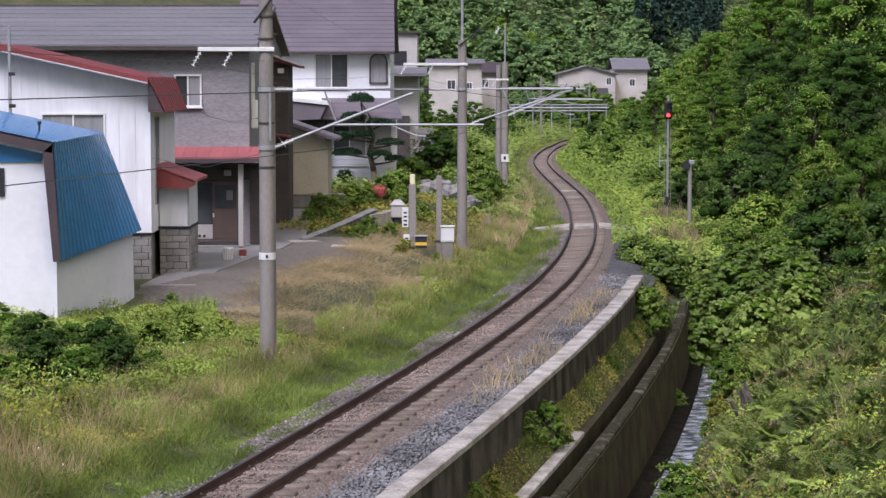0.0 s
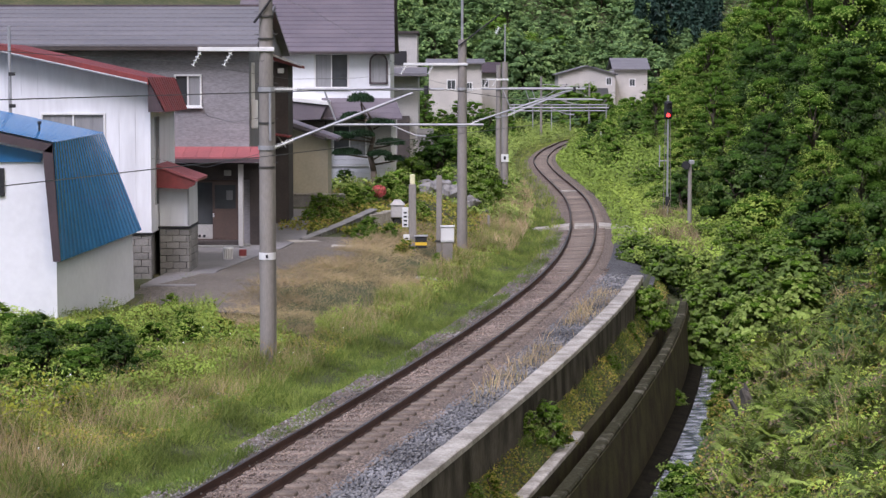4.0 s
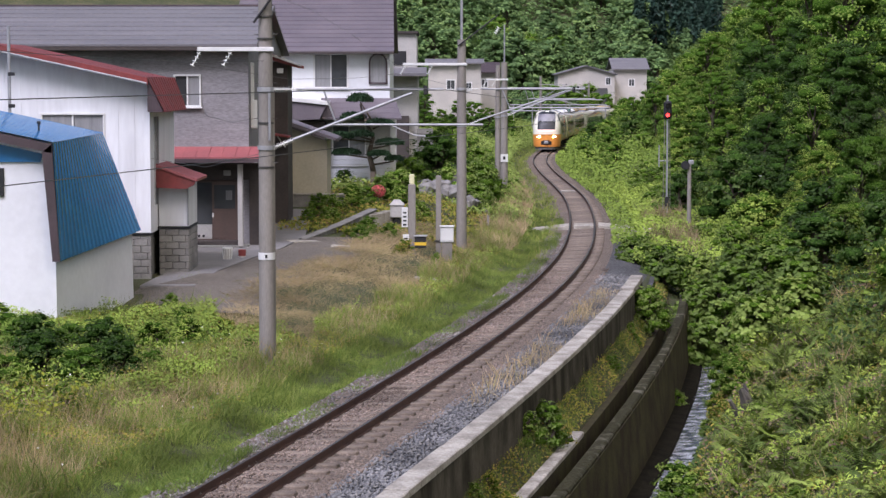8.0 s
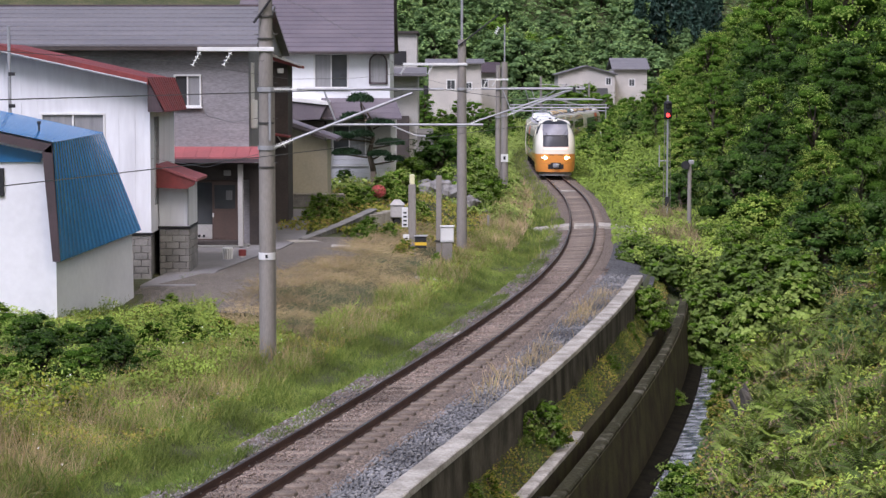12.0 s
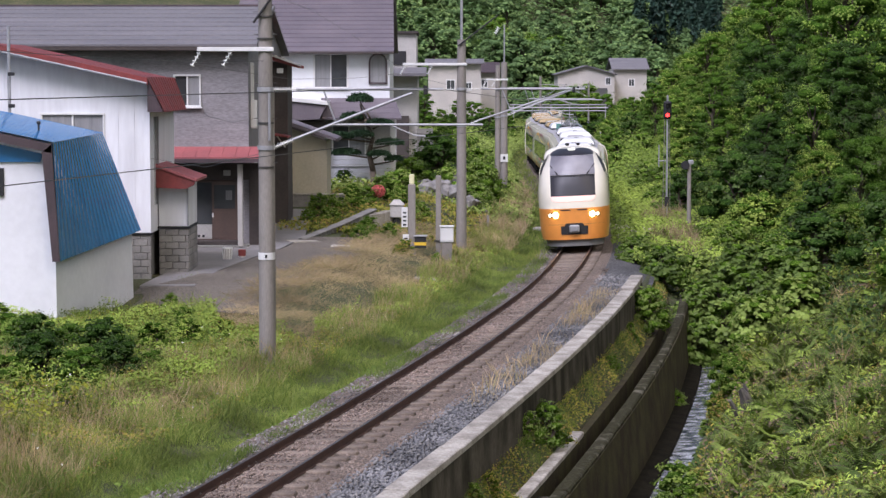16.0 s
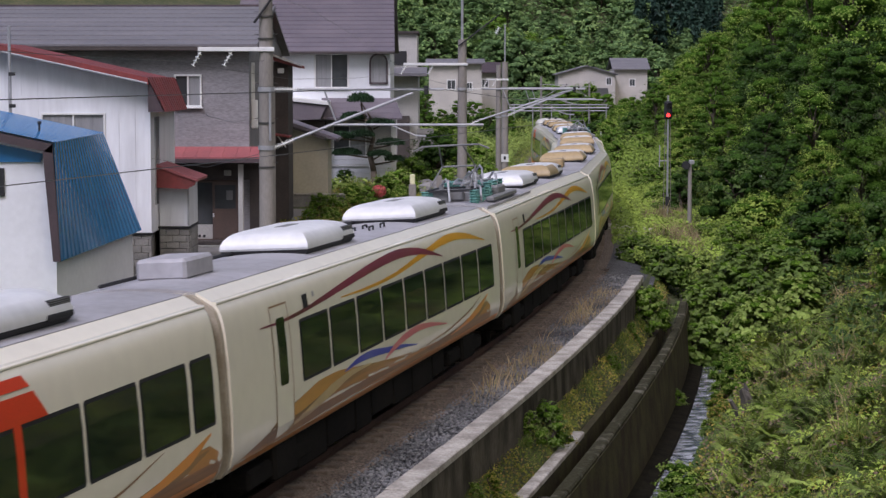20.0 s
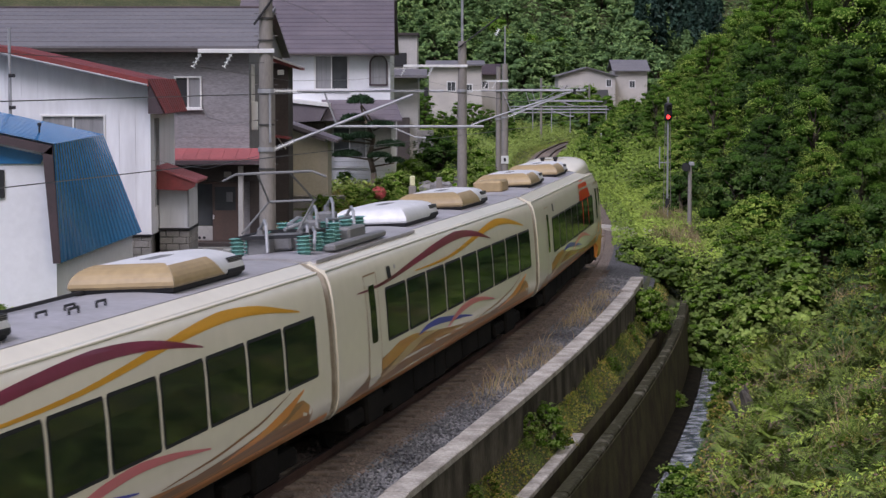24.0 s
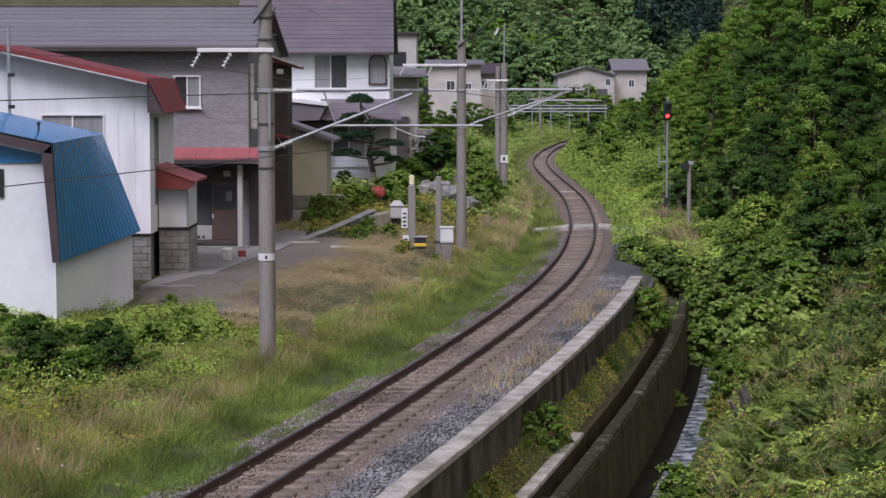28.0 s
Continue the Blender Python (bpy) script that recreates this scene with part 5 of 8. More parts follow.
far_house("far_pale_house", "far pale house with grey roof", 26.2, 31.2, 316, 326, 2.0, 8.5, 10.2, FARWALL, GREYROOF, [(28.4, 29.4, 5.8, 7.0)])
far_house("far_dark_house", "far low house with slate roof", 17.0, 24.0, 303, 309, 1.0, 3.6, 5.6, GREYWALL, M["wire"], [(20, 21, 2, 3)])

# ---- yard and garden pieces ----
def driveway():
    rows = ((58.3, -8.6, -7.05), (62, -8.2, -6.75), (66, -8.6, -6.2), (70.2, -8.8, -5.5), (74, -6.5, -4.95), (78, -6.5, -5.1), (84, -6.5, -5.3))
    top = [[(x, y, float(ground_o(-9, y)) + 0.11) for x in (a, (a + b) / 2, b)] for y, a, b in rows]
    low = [[(x, y, z - 0.4) for x, y, z in r] for r in top]
    mb = MB().loft(top, False).loft([[t_[-1] for t_ in top], [l_[-1] for l_ in low]], False).loft([top[0], low[0]], False)
    tagged(part("driveway", mb, PAVE), "worn grey concrete driveway between the houses", "driveway", kind="structure")


driveway()


def yard_dirt():
    """Bare gravelly earth between the driveway and the mown slope."""
    rnd = random.Random(12)
    rows = []
    for i in range(30):
        y = 54.4 + i * 0.68
        a = -10.6 + 0.3 * math.sin(i * 0.9) + rnd.uniform(-.15, .15)
        b = -6.1 + 0.5 * math.sin(i * 0.7 + 1) + 0.3 * math.sin(i * 1.9) + rnd.uniform(-.15, .15)
        rows.append([(a + (b - a) * k / 6 + float(line_x(y)), y, float(ground_o(a + (b - a) * k / 6, y)) + (-0.06 if k in (0, 6) else 0.085)) for k in range(7)])
    tagged(part("yard_dirt", MB().loft(rows, False), DIRT, smooth=True), "bare grey-brown gravelly earth beside the driveway", "ground", kind="structure")


DIRT = ballast_mat("gravelly earth", ((0.10, 0.085, 0.066), (0.175, 0.15, 0.122), (0.27, 0.24, 0.205)), 26)
yard_dirt()


def stone_wall(name, pts, h, label, n_rows, seed):
    t = thing(name, label, "wall", pose(0, 0, 0))
    rnd = random.Random(seed)
    for (xa, ya, za), (xb, yb, zb) in zip(pts, pts[1:]):
        L = math.hypot(xb - xa, yb - ya)
        for r in range(n_rows):
            a = 0.0
            while a < L:
                w = rnd.uniform(0.28, 0.5)
                m = a + w / 2
                x, y, z = xa + (xb - xa) * m / L, ya + (yb - ya) * m / L, za + (zb - za) * m / L
                hh = h / n_rows
                mb = MB().box(-w / 2 + 0.01, w / 2 - 0.01, -0.14 + rnd.uniform(-.03, .02), 0.14, -hh * (r + 1) + 0.01, -hh * r - 0.008, 0.03)
                part("stone", mb, BLOCK, t, at=pose(x, y, z, 0, 0, math.degrees(math.atan2(yb - ya, xb - xa))))
                a += w
        part("coping", MB().box(0, L, -0.2, 0.17, -0.005, 0.05, 0.02), BLOCK, t, "flat coping stones", at=Matrix.Translation((xa, ya, za)) @ pose(0, 0, 0, 0, -math.degrees(math.atan2(zb - za, L)), math.degrees(math.atan2(yb - ya, xb - xa))))
    return t


stone_wall("terrace_wall", [(-5.0, 73.4, 0.92), (-3.8, 77.4, 1.2), (-2.75, 81.2, 1.5)], 0.6, "low stone terrace wall with flat coping", 3, 3)
for k, (x, y) in enumerate(((-2.45, 77.2), (-2.3, 78.2), (-2.1, 79.2))):
    t = thing("fence_slab", "upright pale concrete fence slab", "slab", pose(x, y, 0.4, 0, 0, 60), "fence slabs")
    part("slab", MB().box(-0.5, 0.5, -0.06, 0.06, -0.2, 1.2, 0.02), M["concrete_top"], t)
t = thing("stone_lantern", "small grey stone lantern", "lantern", pose(-1.75, 79.4, 0.8))
part("foot", MB().box(-0.12, 0.12, -0.12, 0.12, -0.4, 0.5, 0.02), M["black"], t)
part("body", MB().box(-0.26, 0.26, -0.2, 0.2, 0.5, 1.0, 0.04), GREYWALL, t)
part("cap", MB().loft([[(-0.3, -0.24, 1.0), (0.3, -0.24, 1.0), (0.3, 0.24, 1.0), (-0.3, 0.24, 1.0)], [(-0.12, -0.1, 1.2), (0.12, -0.1, 1.2), (0.12, 0.1, 1.2), (-0.12, 0.1, 1.2)]], True, True), GREYWALL, t)
t = thing("white_bin", "white ribbed waste bin", "bin", pose(-6.88, 65.8, 0.8))
part("body", MB().cyl((0, 0, 0), (0, 0, 0.4), 0.13, 0.16, 14), GREYWALL, t)
part("lid", MB().cyl((0, 0, 0.4), (0, 0, 0.45), 0.18, 0.17, 14), M["white"], t)
for k in range(12):
    a = k * math.pi / 6
    part("rib", MB().cyl((0.135 * math.cos(a), 0.135 * math.sin(a), 0.02), (0.162 * math.cos(a), 0.162 * math.sin(a), 0.39), 0.012, 0.012, 5), M["white"], t)
t = thing("red_can", "red and white metal can", "can", pose(-6.48, 66.5, 0.8))
part("body", MB().cyl((0, 0, 0), (0, 0, 0.3), 0.12, 0.12, 14), GREYWALL, t)
part("band", MB().cyl((0, 0, 0.12), (0, 0, 0.32), 0.125, 0.125, 14), REDROOF, t, "red upper half")
rnd = random.Random(31)
for k in range(46):
    x, y = rnd.uniform(-1.3, 2.0), rnd.uniform(93, 99)
    z = float(ground(x, y)) + rnd.uniform(0.0, 1.0) * (1 - abs(x - 0.4) / 2.2)
    t = thing("garden_rock", "grey garden rock in the pile", "rock", pose(x, y, z, rnd.uniform(-25, 25), rnd.uniform(-25, 25), rnd.uniform(0, 360)), "rock pile")
    part("rock", MB().blob((0, 0, 0), (rnd.uniform(.3, .6), rnd.uniform(.25, .45), rnd.uniform(.2, .35)), 8, 0.16, k), ROCK, t)
for x, y, w in ((-4.9, 72.6, 1.2), (-3.4, 71.0, 0.9), (-0.6, 66.3, 0.8)):
    t = thing("flat_stone", "flat pale stone slab in the grass", "stone", pose(x, y, float(ground(x, y)) + 0.05, 2, 3, rnd.uniform(-30, 30)))
    part("slab", MB().box(-w / 2, w / 2, -0.25, 0.25, -0.05, 0.07, 0.03), M["concrete_top"], t)
# ---- vegetation ----
LEAFY = leaf_mat("broad leaves", ((0.0671, 0.125, 0.0195), (0.114, 0.203, 0.0281), (0.167, 0.281, 0.0366), (0.242, 0.347, 0.0512)), keep=0.28)
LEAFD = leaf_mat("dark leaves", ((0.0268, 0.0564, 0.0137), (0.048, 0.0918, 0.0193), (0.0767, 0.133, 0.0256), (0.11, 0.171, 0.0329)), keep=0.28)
LEAFL = leaf_mat("bright vine leaves", ((0.0858, 0.15, 0.0242), (0.142, 0.224, 0.0363), (0.197, 0.284, 0.0506), (0.266, 0.327, 0.0715)), keep=0.28)
LEAFM = leaf_mat("fresh leaves", ((0.0924, 0.159, 0.0227), (0.158, 0.257, 0.0328), (0.238, 0.348, 0.0466), (0.33, 0.416, 0.0693)), keep=0.28)
PINE = leaf_mat("pine needles", ((0.012, 0.035, 0.014), (0.025, 0.06, 0.02), (0.05, 0.09, 0.03)), 0.1)
CEDAR = leaf_mat("cedar needles", ((0.018, 0.042, 0.026), (0.03, 0.062, 0.036), (0.045, 0.085, 0.045)), 0.1)
GRASS = leaf_mat("green grass", ((0.0784, 0.125, 0.018), (0.129, 0.19, 0.027), (0.179, 0.245, 0.038), (0.269, 0.26, 0.075)), 0.3, keep=0.95)
TURF = leaf_mat("lush turf", ((0.06, 0.10, 0.02), (0.10, 0.155, 0.03), (0.15, 0.21, 0.045), (0.2, 0.24, 0.07)), 0.3, keep=0.9, blue=1.0)
RUSSET = leaf_mat("russet seed heads", ((0.25, 0.185, 0.085), (0.31, 0.24, 0.12), (0.36, 0.29, 0.15)), 0.3, blue=1.0)
FLOWER = leaf_mat("white petals", ((0.7, 0.7, 0.66), (0.8, 0.8, 0.76)), 0.3, blue=1.0)
YELLOWISH = leaf_mat("yellow-green leaves", ((0.32, 0.36, 0.03), (0.42, 0.44, 0.05), (0.5, 0.48, 0.08)), 0.3, blue=1.0)
STRAW = leaf_mat("dry grass", ((0.22, 0.175, 0.08), (0.32, 0.25, 0.13), (0.42, 0.33, 0.19), (0.26, 0.25, 0.09)), 0.3, keep=0.9, blue=1.05)
HERB = leaf_mat("mixed herbs", ((0.106, 0.136, 0.022), (0.191, 0.228, 0.03), (0.286, 0.301, 0.045), (0.392, 0.349, 0.065), (0.382, 0.233, 0.095)), 0.3, keep=1.0, blue=1.1)
CORE = {LEAFY.name: shaded_core_mat("leaf mass", (0.045, 0.1, 0.0163), (0.125, 0.237, 0.0325)), LEAFD.name: shaded_core_mat("dark leaf mass", (0.0275, 0.0625, 0.015), (0.0875, 0.169, 0.0312)), LEAFM.name: shaded_core_mat("fresh leaf mass", (0.05, 0.106, 0.0175), (0.144, 0.263, 0.035)),
        LEAFL.name: shaded_core_mat("vine leaf mass", (0.0688, 0.138, 0.0175), (0.194, 0.331, 0.0438)), HERB.name: shaded_core_mat("weed mass", (0.0625, 0.112, 0.02), (0.188, 0.288, 0.045))}
DEADWOOD = mat("grey dead wood", (0.20, 0.18, 0.165), 0.95, alt=(0.12, 0.105, 0.095), scale=3, fine=22, var=0.35, bump=0.6, stretch=(1, 1, 0.25))
BROWNISH = leaf_mat("withered leaves", ((0.10, 0.06, 0.035), (0.16, 0.10, 0.06), (0.20, 0.15, 0.06), (0.24, 0.19, 0.12)), 0.2)
BARK = mat("bark", (0.10, 0.075, 0.055), 0.95, alt=(0.16, 0.13, 0.10), scale=2, fine=18, var=0.4, bump=0.6, stretch=(1, 1, 0.3))


def leaf_mesh(name, c, nrm, size, material, rnd, slim=0.7, along=None):
    """Pointed, slightly folded leaves at the centres c, facing nrm."""
    n = len(c)
    nrm = nrm / np.maximum(1e-6, np.linalg.norm(nrm, axis=1))[:, None]
    t = rnd.normal(size=(n, 3)) if along is None else along
    t = t - nrm * (t * nrm).sum(1)[:, None]
    t = t / np.maximum(1e-6, np.linalg.norm(t, axis=1))[:, None]
    b = np.cross(nrm, t)
    s = size[:, None] if np.ndim(size) else size
    v = np.empty((n, 4, 3))
    v[:, 0] = c - t * s * 0.5
    v[:, 1] = c - t * s * 0.06 + b * s * 0.5 * slim + nrm * s * 0.10
    v[:, 2] = c + t * s * 0.55 - nrm * s * 0.12
    v[:, 3] = c - t * s * 0.06 - b * s * 0.5 * slim + nrm * s * 0.10
    me = bpy.data.meshes.new(name)
    me.vertices.add(4 * n)
    me.vertices.foreach_set("co", v.reshape(-1))
    me.loops.add(4 * n)
    me.loops.foreach_set("vertex_index", np.arange(4 * n, dtype=np.int32))
    me.polygons.add(n)
    me.polygons.foreach_set("loop_start", np.arange(0, 4 * n, 4, dtype=np.int32))
    me.update(calc_edges=True)
    me.materials.append(material)
    return me


def crown_points(rnd, lobes, per, mid, flat=0.8):
    """Leaves over many drooping plates (centre, radius), turned outwards from the middle of the crown."""
    cs, ns = [], []
    for c, r in lobes:
        k = max(8, int(per * 1.35 * r * r))
        a, q = rnd.uniform(0, 2 * math.pi, k), np.sqrt(rnd.random(k)) * rnd.uniform(0.7, 1.35, k)
        d = np.stack([np.cos(a) * q, np.sin(a) * q, np.zeros(k)], 1)
        lift = flat * (0.5 - 0.62 * q * q) + rnd.normal(0, 0.28, k) - flat * 0.6 * rnd.random(k) ** 3
        p = np.asarray(c) + d * r * np.array([1, 1, 0]) + np.stack([np.zeros(k), np.zeros(k), lift * r], 1)
        out = p - np.asarray(mid)
        out /= np.linalg.norm(out, axis=1)[:, None] + 0.01
        cs.append(p)
        ns.append(out * 0.8 + d * 0.35 + rnd.normal(size=(k, 3)) * 0.3 + np.array([0, 0, 0.4]))
    return np.concatenate(cs), np.concatenate(ns)


def broadleaf(name, seed, h, spread, leaf, per, material, base=0.3):
    """Meshes of one tree: trunk with limbs, and crown."""
    rnd = np.random.RandomState(seed)
    tr, lobes = MB(), []
    top = np.array([rnd.uniform(-.4, .4), rnd.uniform(-.4, .4), h * 0.72])
    r0 = h * 0.022 + 0.05
    mid = top * 0.5 + np.array([rnd.uniform(-.3, .3), rnd.uniform(-.3, .3), 0])
    tr.cyl((0, 0, -0.8), mid, r0, r0 * 0.75, 8).cyl(mid, top, r0 * 0.75, r0 * 0.3, 8)
    k = 16 + int(spread * 4.5)
    for i in range(k):
        z = h * (base + (0.93 - base) * (i + 0.5) / k)
        q = (z / h - base) / (1 - base)
        wide = spread * (1.0 - 0.75 * q ** 1.8) * rnd.uniform(0.55, 1.0)
        a = i * 2.399 + rnd.uniform(-.4, .4)
        c = np.array([math.cos(a) * wide * 0.72, math.sin(a) * wide * 0.72, z])
        st = top * min(1.0, z / top[2] * 0.72)
        tr.cyl(st, c, r0 * 0.3, r0 * 0.1, 5)
        r = spread * rnd.uniform(0.21, 0.36) * (1 - 0.3 * q)
        lobes.append((c, r))
        for j in range(5):
            e = rnd.normal(size=3)
            e /= np.linalg.norm(e)
            e[2] = e[2] * 0.7 + 0.05
            e[:2] += np.array([math.cos(a), math.sin(a)]) * 0.5
            lobes.append((c + e * r * 0.95, r * rnd.uniform(0.3, 0.6)))
    c, n = crown_points(rnd, lobes, per, (0, 0, h * 0.4))
    trunk = tr.mesh(name + "_trunk", True)
    trunk.materials.append(BARK)
    # Solid filler blobs; their darker colour stands for the shade inside the crown.
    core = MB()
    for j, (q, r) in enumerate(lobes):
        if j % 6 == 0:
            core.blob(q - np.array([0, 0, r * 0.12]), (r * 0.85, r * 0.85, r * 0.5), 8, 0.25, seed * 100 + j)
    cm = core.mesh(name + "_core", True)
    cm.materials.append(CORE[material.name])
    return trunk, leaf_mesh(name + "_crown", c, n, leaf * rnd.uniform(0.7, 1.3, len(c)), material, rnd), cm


def conifer(name, seed, h, spread, leaf, material):
    rnd = np.random.RandomState(seed)
    tr = MB().cyl((0, 0, -0.5), (0, 0, h), h * 0.014 + 0.05, 0.03, 7)
    cs, ns = [], []
    z = h * 0.12
    while z < h * 0.99:
        w = spread * (1 - z / h) ** 0.8 + 0.15
        for i in range(9):
            a = rnd.uniform(0, 6.28)
            k = int(5 * w) + 3
            u = rnd.random(k) ** 0.6 * w * rnd.uniform(0.7, 1.1)
            cs.append(np.stack([np.cos(a) * u + rnd.normal(0, .18, k), np.sin(a) * u + rnd.normal(0, .18, k), z - u * 0.35 + rnd.normal(0, .15, k)], 1))
            ns.append(np.stack([np.cos(a) + rnd.normal(0, .6, k), np.sin(a) + rnd.normal(0, .6, k), 0.7 + rnd.normal(0, .5, k)], 1))
        z += h * 0.035 + 0.15
    c, n = np.concatenate(cs), np.concatenate(ns)
    trunk = tr.mesh(name + "_trunk", True)
    trunk.materials.append(BARK)
    return trunk, leaf_mesh(name + "_crown", c, n, leaf * rnd.uniform(0.7, 1.3, len(c)), material, rnd, 0.4)


def plant(kind, meshes, label, category, x, y, scale=1.0, turn=0.0, squash=1.0, sink=0.0, group=""):
    z = float(ground(x, y)) - sink
    t = thing(kind, label, category, pose(x, y, z, 0, 0, turn), group)
    for n, me in zip(("trunk", "crown", "inner_foliage"), meshes):
        p = part(n, me, None, t)
        p.scale = (scale, scale, scale * squash)
    return t


TREES = [broadleaf("tree_a", 1, 9.0, 3.3, 0.16, 70, LEAFY, 0.1), broadleaf("tree_b", 2, 8.0, 3.5, 0.16, 70, LEAFD, 0.1),
         broadleaf("tree_c", 3, 10.5, 3.2, 0.16, 70, LEAFY, 0.12), broadleaf("tree_d", 4, 7.0, 3.1, 0.15, 70, LEAFM, 0.08)]
NEARTREES = [broadleaf("near_tree_a", 5, 8.5, 3.1, 0.115, 175, LEAFD, 0.08), broadleaf("near_tree_b", 6, 7.5, 3.2, 0.115, 175, LEAFY, 0.08), broadleaf("near_tree_c", 9, 7.0, 3.2, 0.115, 175, LEAFM, 0.06)]
# Distance haze is mixed into these pale, bluish leaf colours.
LEAFF = leaf_mat("far woodland leaves with painted haze", ((0.101, 0.173, 0.069), (0.144, 0.235, 0.0862), (0.186, 0.296, 0.103), (0.245, 0.359, 0.115)), keep=0.3, blue=1.0)
CORE[LEAFF.name] = shaded_core_mat("far leaf mass with painted haze", (0.08, 0.14, 0.06), (0.15, 0.24, 0.09))
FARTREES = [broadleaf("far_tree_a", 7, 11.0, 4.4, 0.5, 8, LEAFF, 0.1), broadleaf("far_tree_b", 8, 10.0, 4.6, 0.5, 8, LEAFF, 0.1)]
BUSH = [broadleaf("bush_a", 11, 2.4, 1.5, 0.12, 150, LEAFM, 0.1), broadleaf("bush_b", 12, 2.0, 1.6, 0.12, 150, LEAFL, 0.08),
        broadleaf("bush_c", 13, 3.0, 1.7, 0.12, 150, LEAFD, 0.1)]
FINE = broadleaf("bush_fine", 14, 1.6, 1.0, 0.085, 230, LEAFL, 0.08)
HERBY = broadleaf("herb_bush", 15, 1.3, 0.9, 0.085, 230, HERB, 0.06)
DARKFINE = broadleaf("dark_fine_bush", 17, 1.7, 1.2, 0.075, 420, LEAFY, 0.05)
KNOT = broadleaf("knotweed", 16, 2.6, 1.7, 0.23, 95, LEAFL, 0.1)
CONE = [conifer("cedar_a", 21, 16, 2.6, 0.85, CEDAR), conifer("cedar_b", 22, 13, 2.4, 0.85, CEDAR)]
TREENAMES = ("dense green broadleaf tree on the hillside", "dark green hillside tree, its leaves darkened for shade", "tall green leafy tree on the hillside", "fresh green leafy tree on the hillside")


def hillside():
    rnd = random.Random(77)
    # woods on the slope right of the line
    y = 56.0
    while y < 262:
        o = 15.5 if y < 68 else 11.4 if y < 80 else (10.4 if y < 118 else (9.6 if y < 190 else 7.6))
        reach = 0.226 * y + 5 - float(line_x(y))
        while o < min(reach, 48):
            i = rnd.randrange(4)
            bear = (float(line_x(y)) + o) / y
            # Dark-leaved trees at these bearings paint the shadow band across the slope.
            i = rnd.choice((0, 2, 3, 3, 3)) if bear < 0.15 or y < 84 else (rnd.choice((1, 1, 1, 0)) if bear < 0.185 else rnd.choice((1, 0, 0, 1)))
            sc = rnd.uniform(0.7, 1.1) * (0.62 if o < 13 else (0.85 if o < 17 else 1.0))
            if y < 96:
                near = 0 if bear > 0.15 and o > 17.5 else rnd.choice((1, 2, 2))
                i = (1, 0, 3)[near]
            elif bear < 0.15 and rnd.random() < 0.6:
                i = 3
            me = NEARTREES[near] if y < 96 else TREES[i]
            x, yy = float(line_x(y)) + o + rnd.uniform(-1.2, 1.2), y + rnd.uniform(-2, 2)
            # the crest of the wood falls towards the far end
            crest = float(np.interp((x - 1.5 * sc) / yy, [0.060, 0.077, 0.083, 0.097, 0.139, 0.17], [-0.021, -0.014, -0.004, 0.0065, 0.0405, 0.085])) * yy + EYE
            sc = min(sc, (crest - float(ground(x, yy))) / (9.0, 8.0, 10.5, 7.0)[i] * 1.02)
            if sc < 0.22:
                o += 2.5
                continue
            plant("tree", me, TREENAMES[i], "tree", x, yy, sc, rnd.uniform(0, 360), rnd.uniform(0.85, 1.15), 0.3, "hillside trees")
            o += 3.8 + rnd.uniform(-.6, 1.0) + max(0, (y - 120) * 0.012) + (0.9 if o > 16 else 0)
        y += 4.6 + max(0, (y - 100) * 0.012)


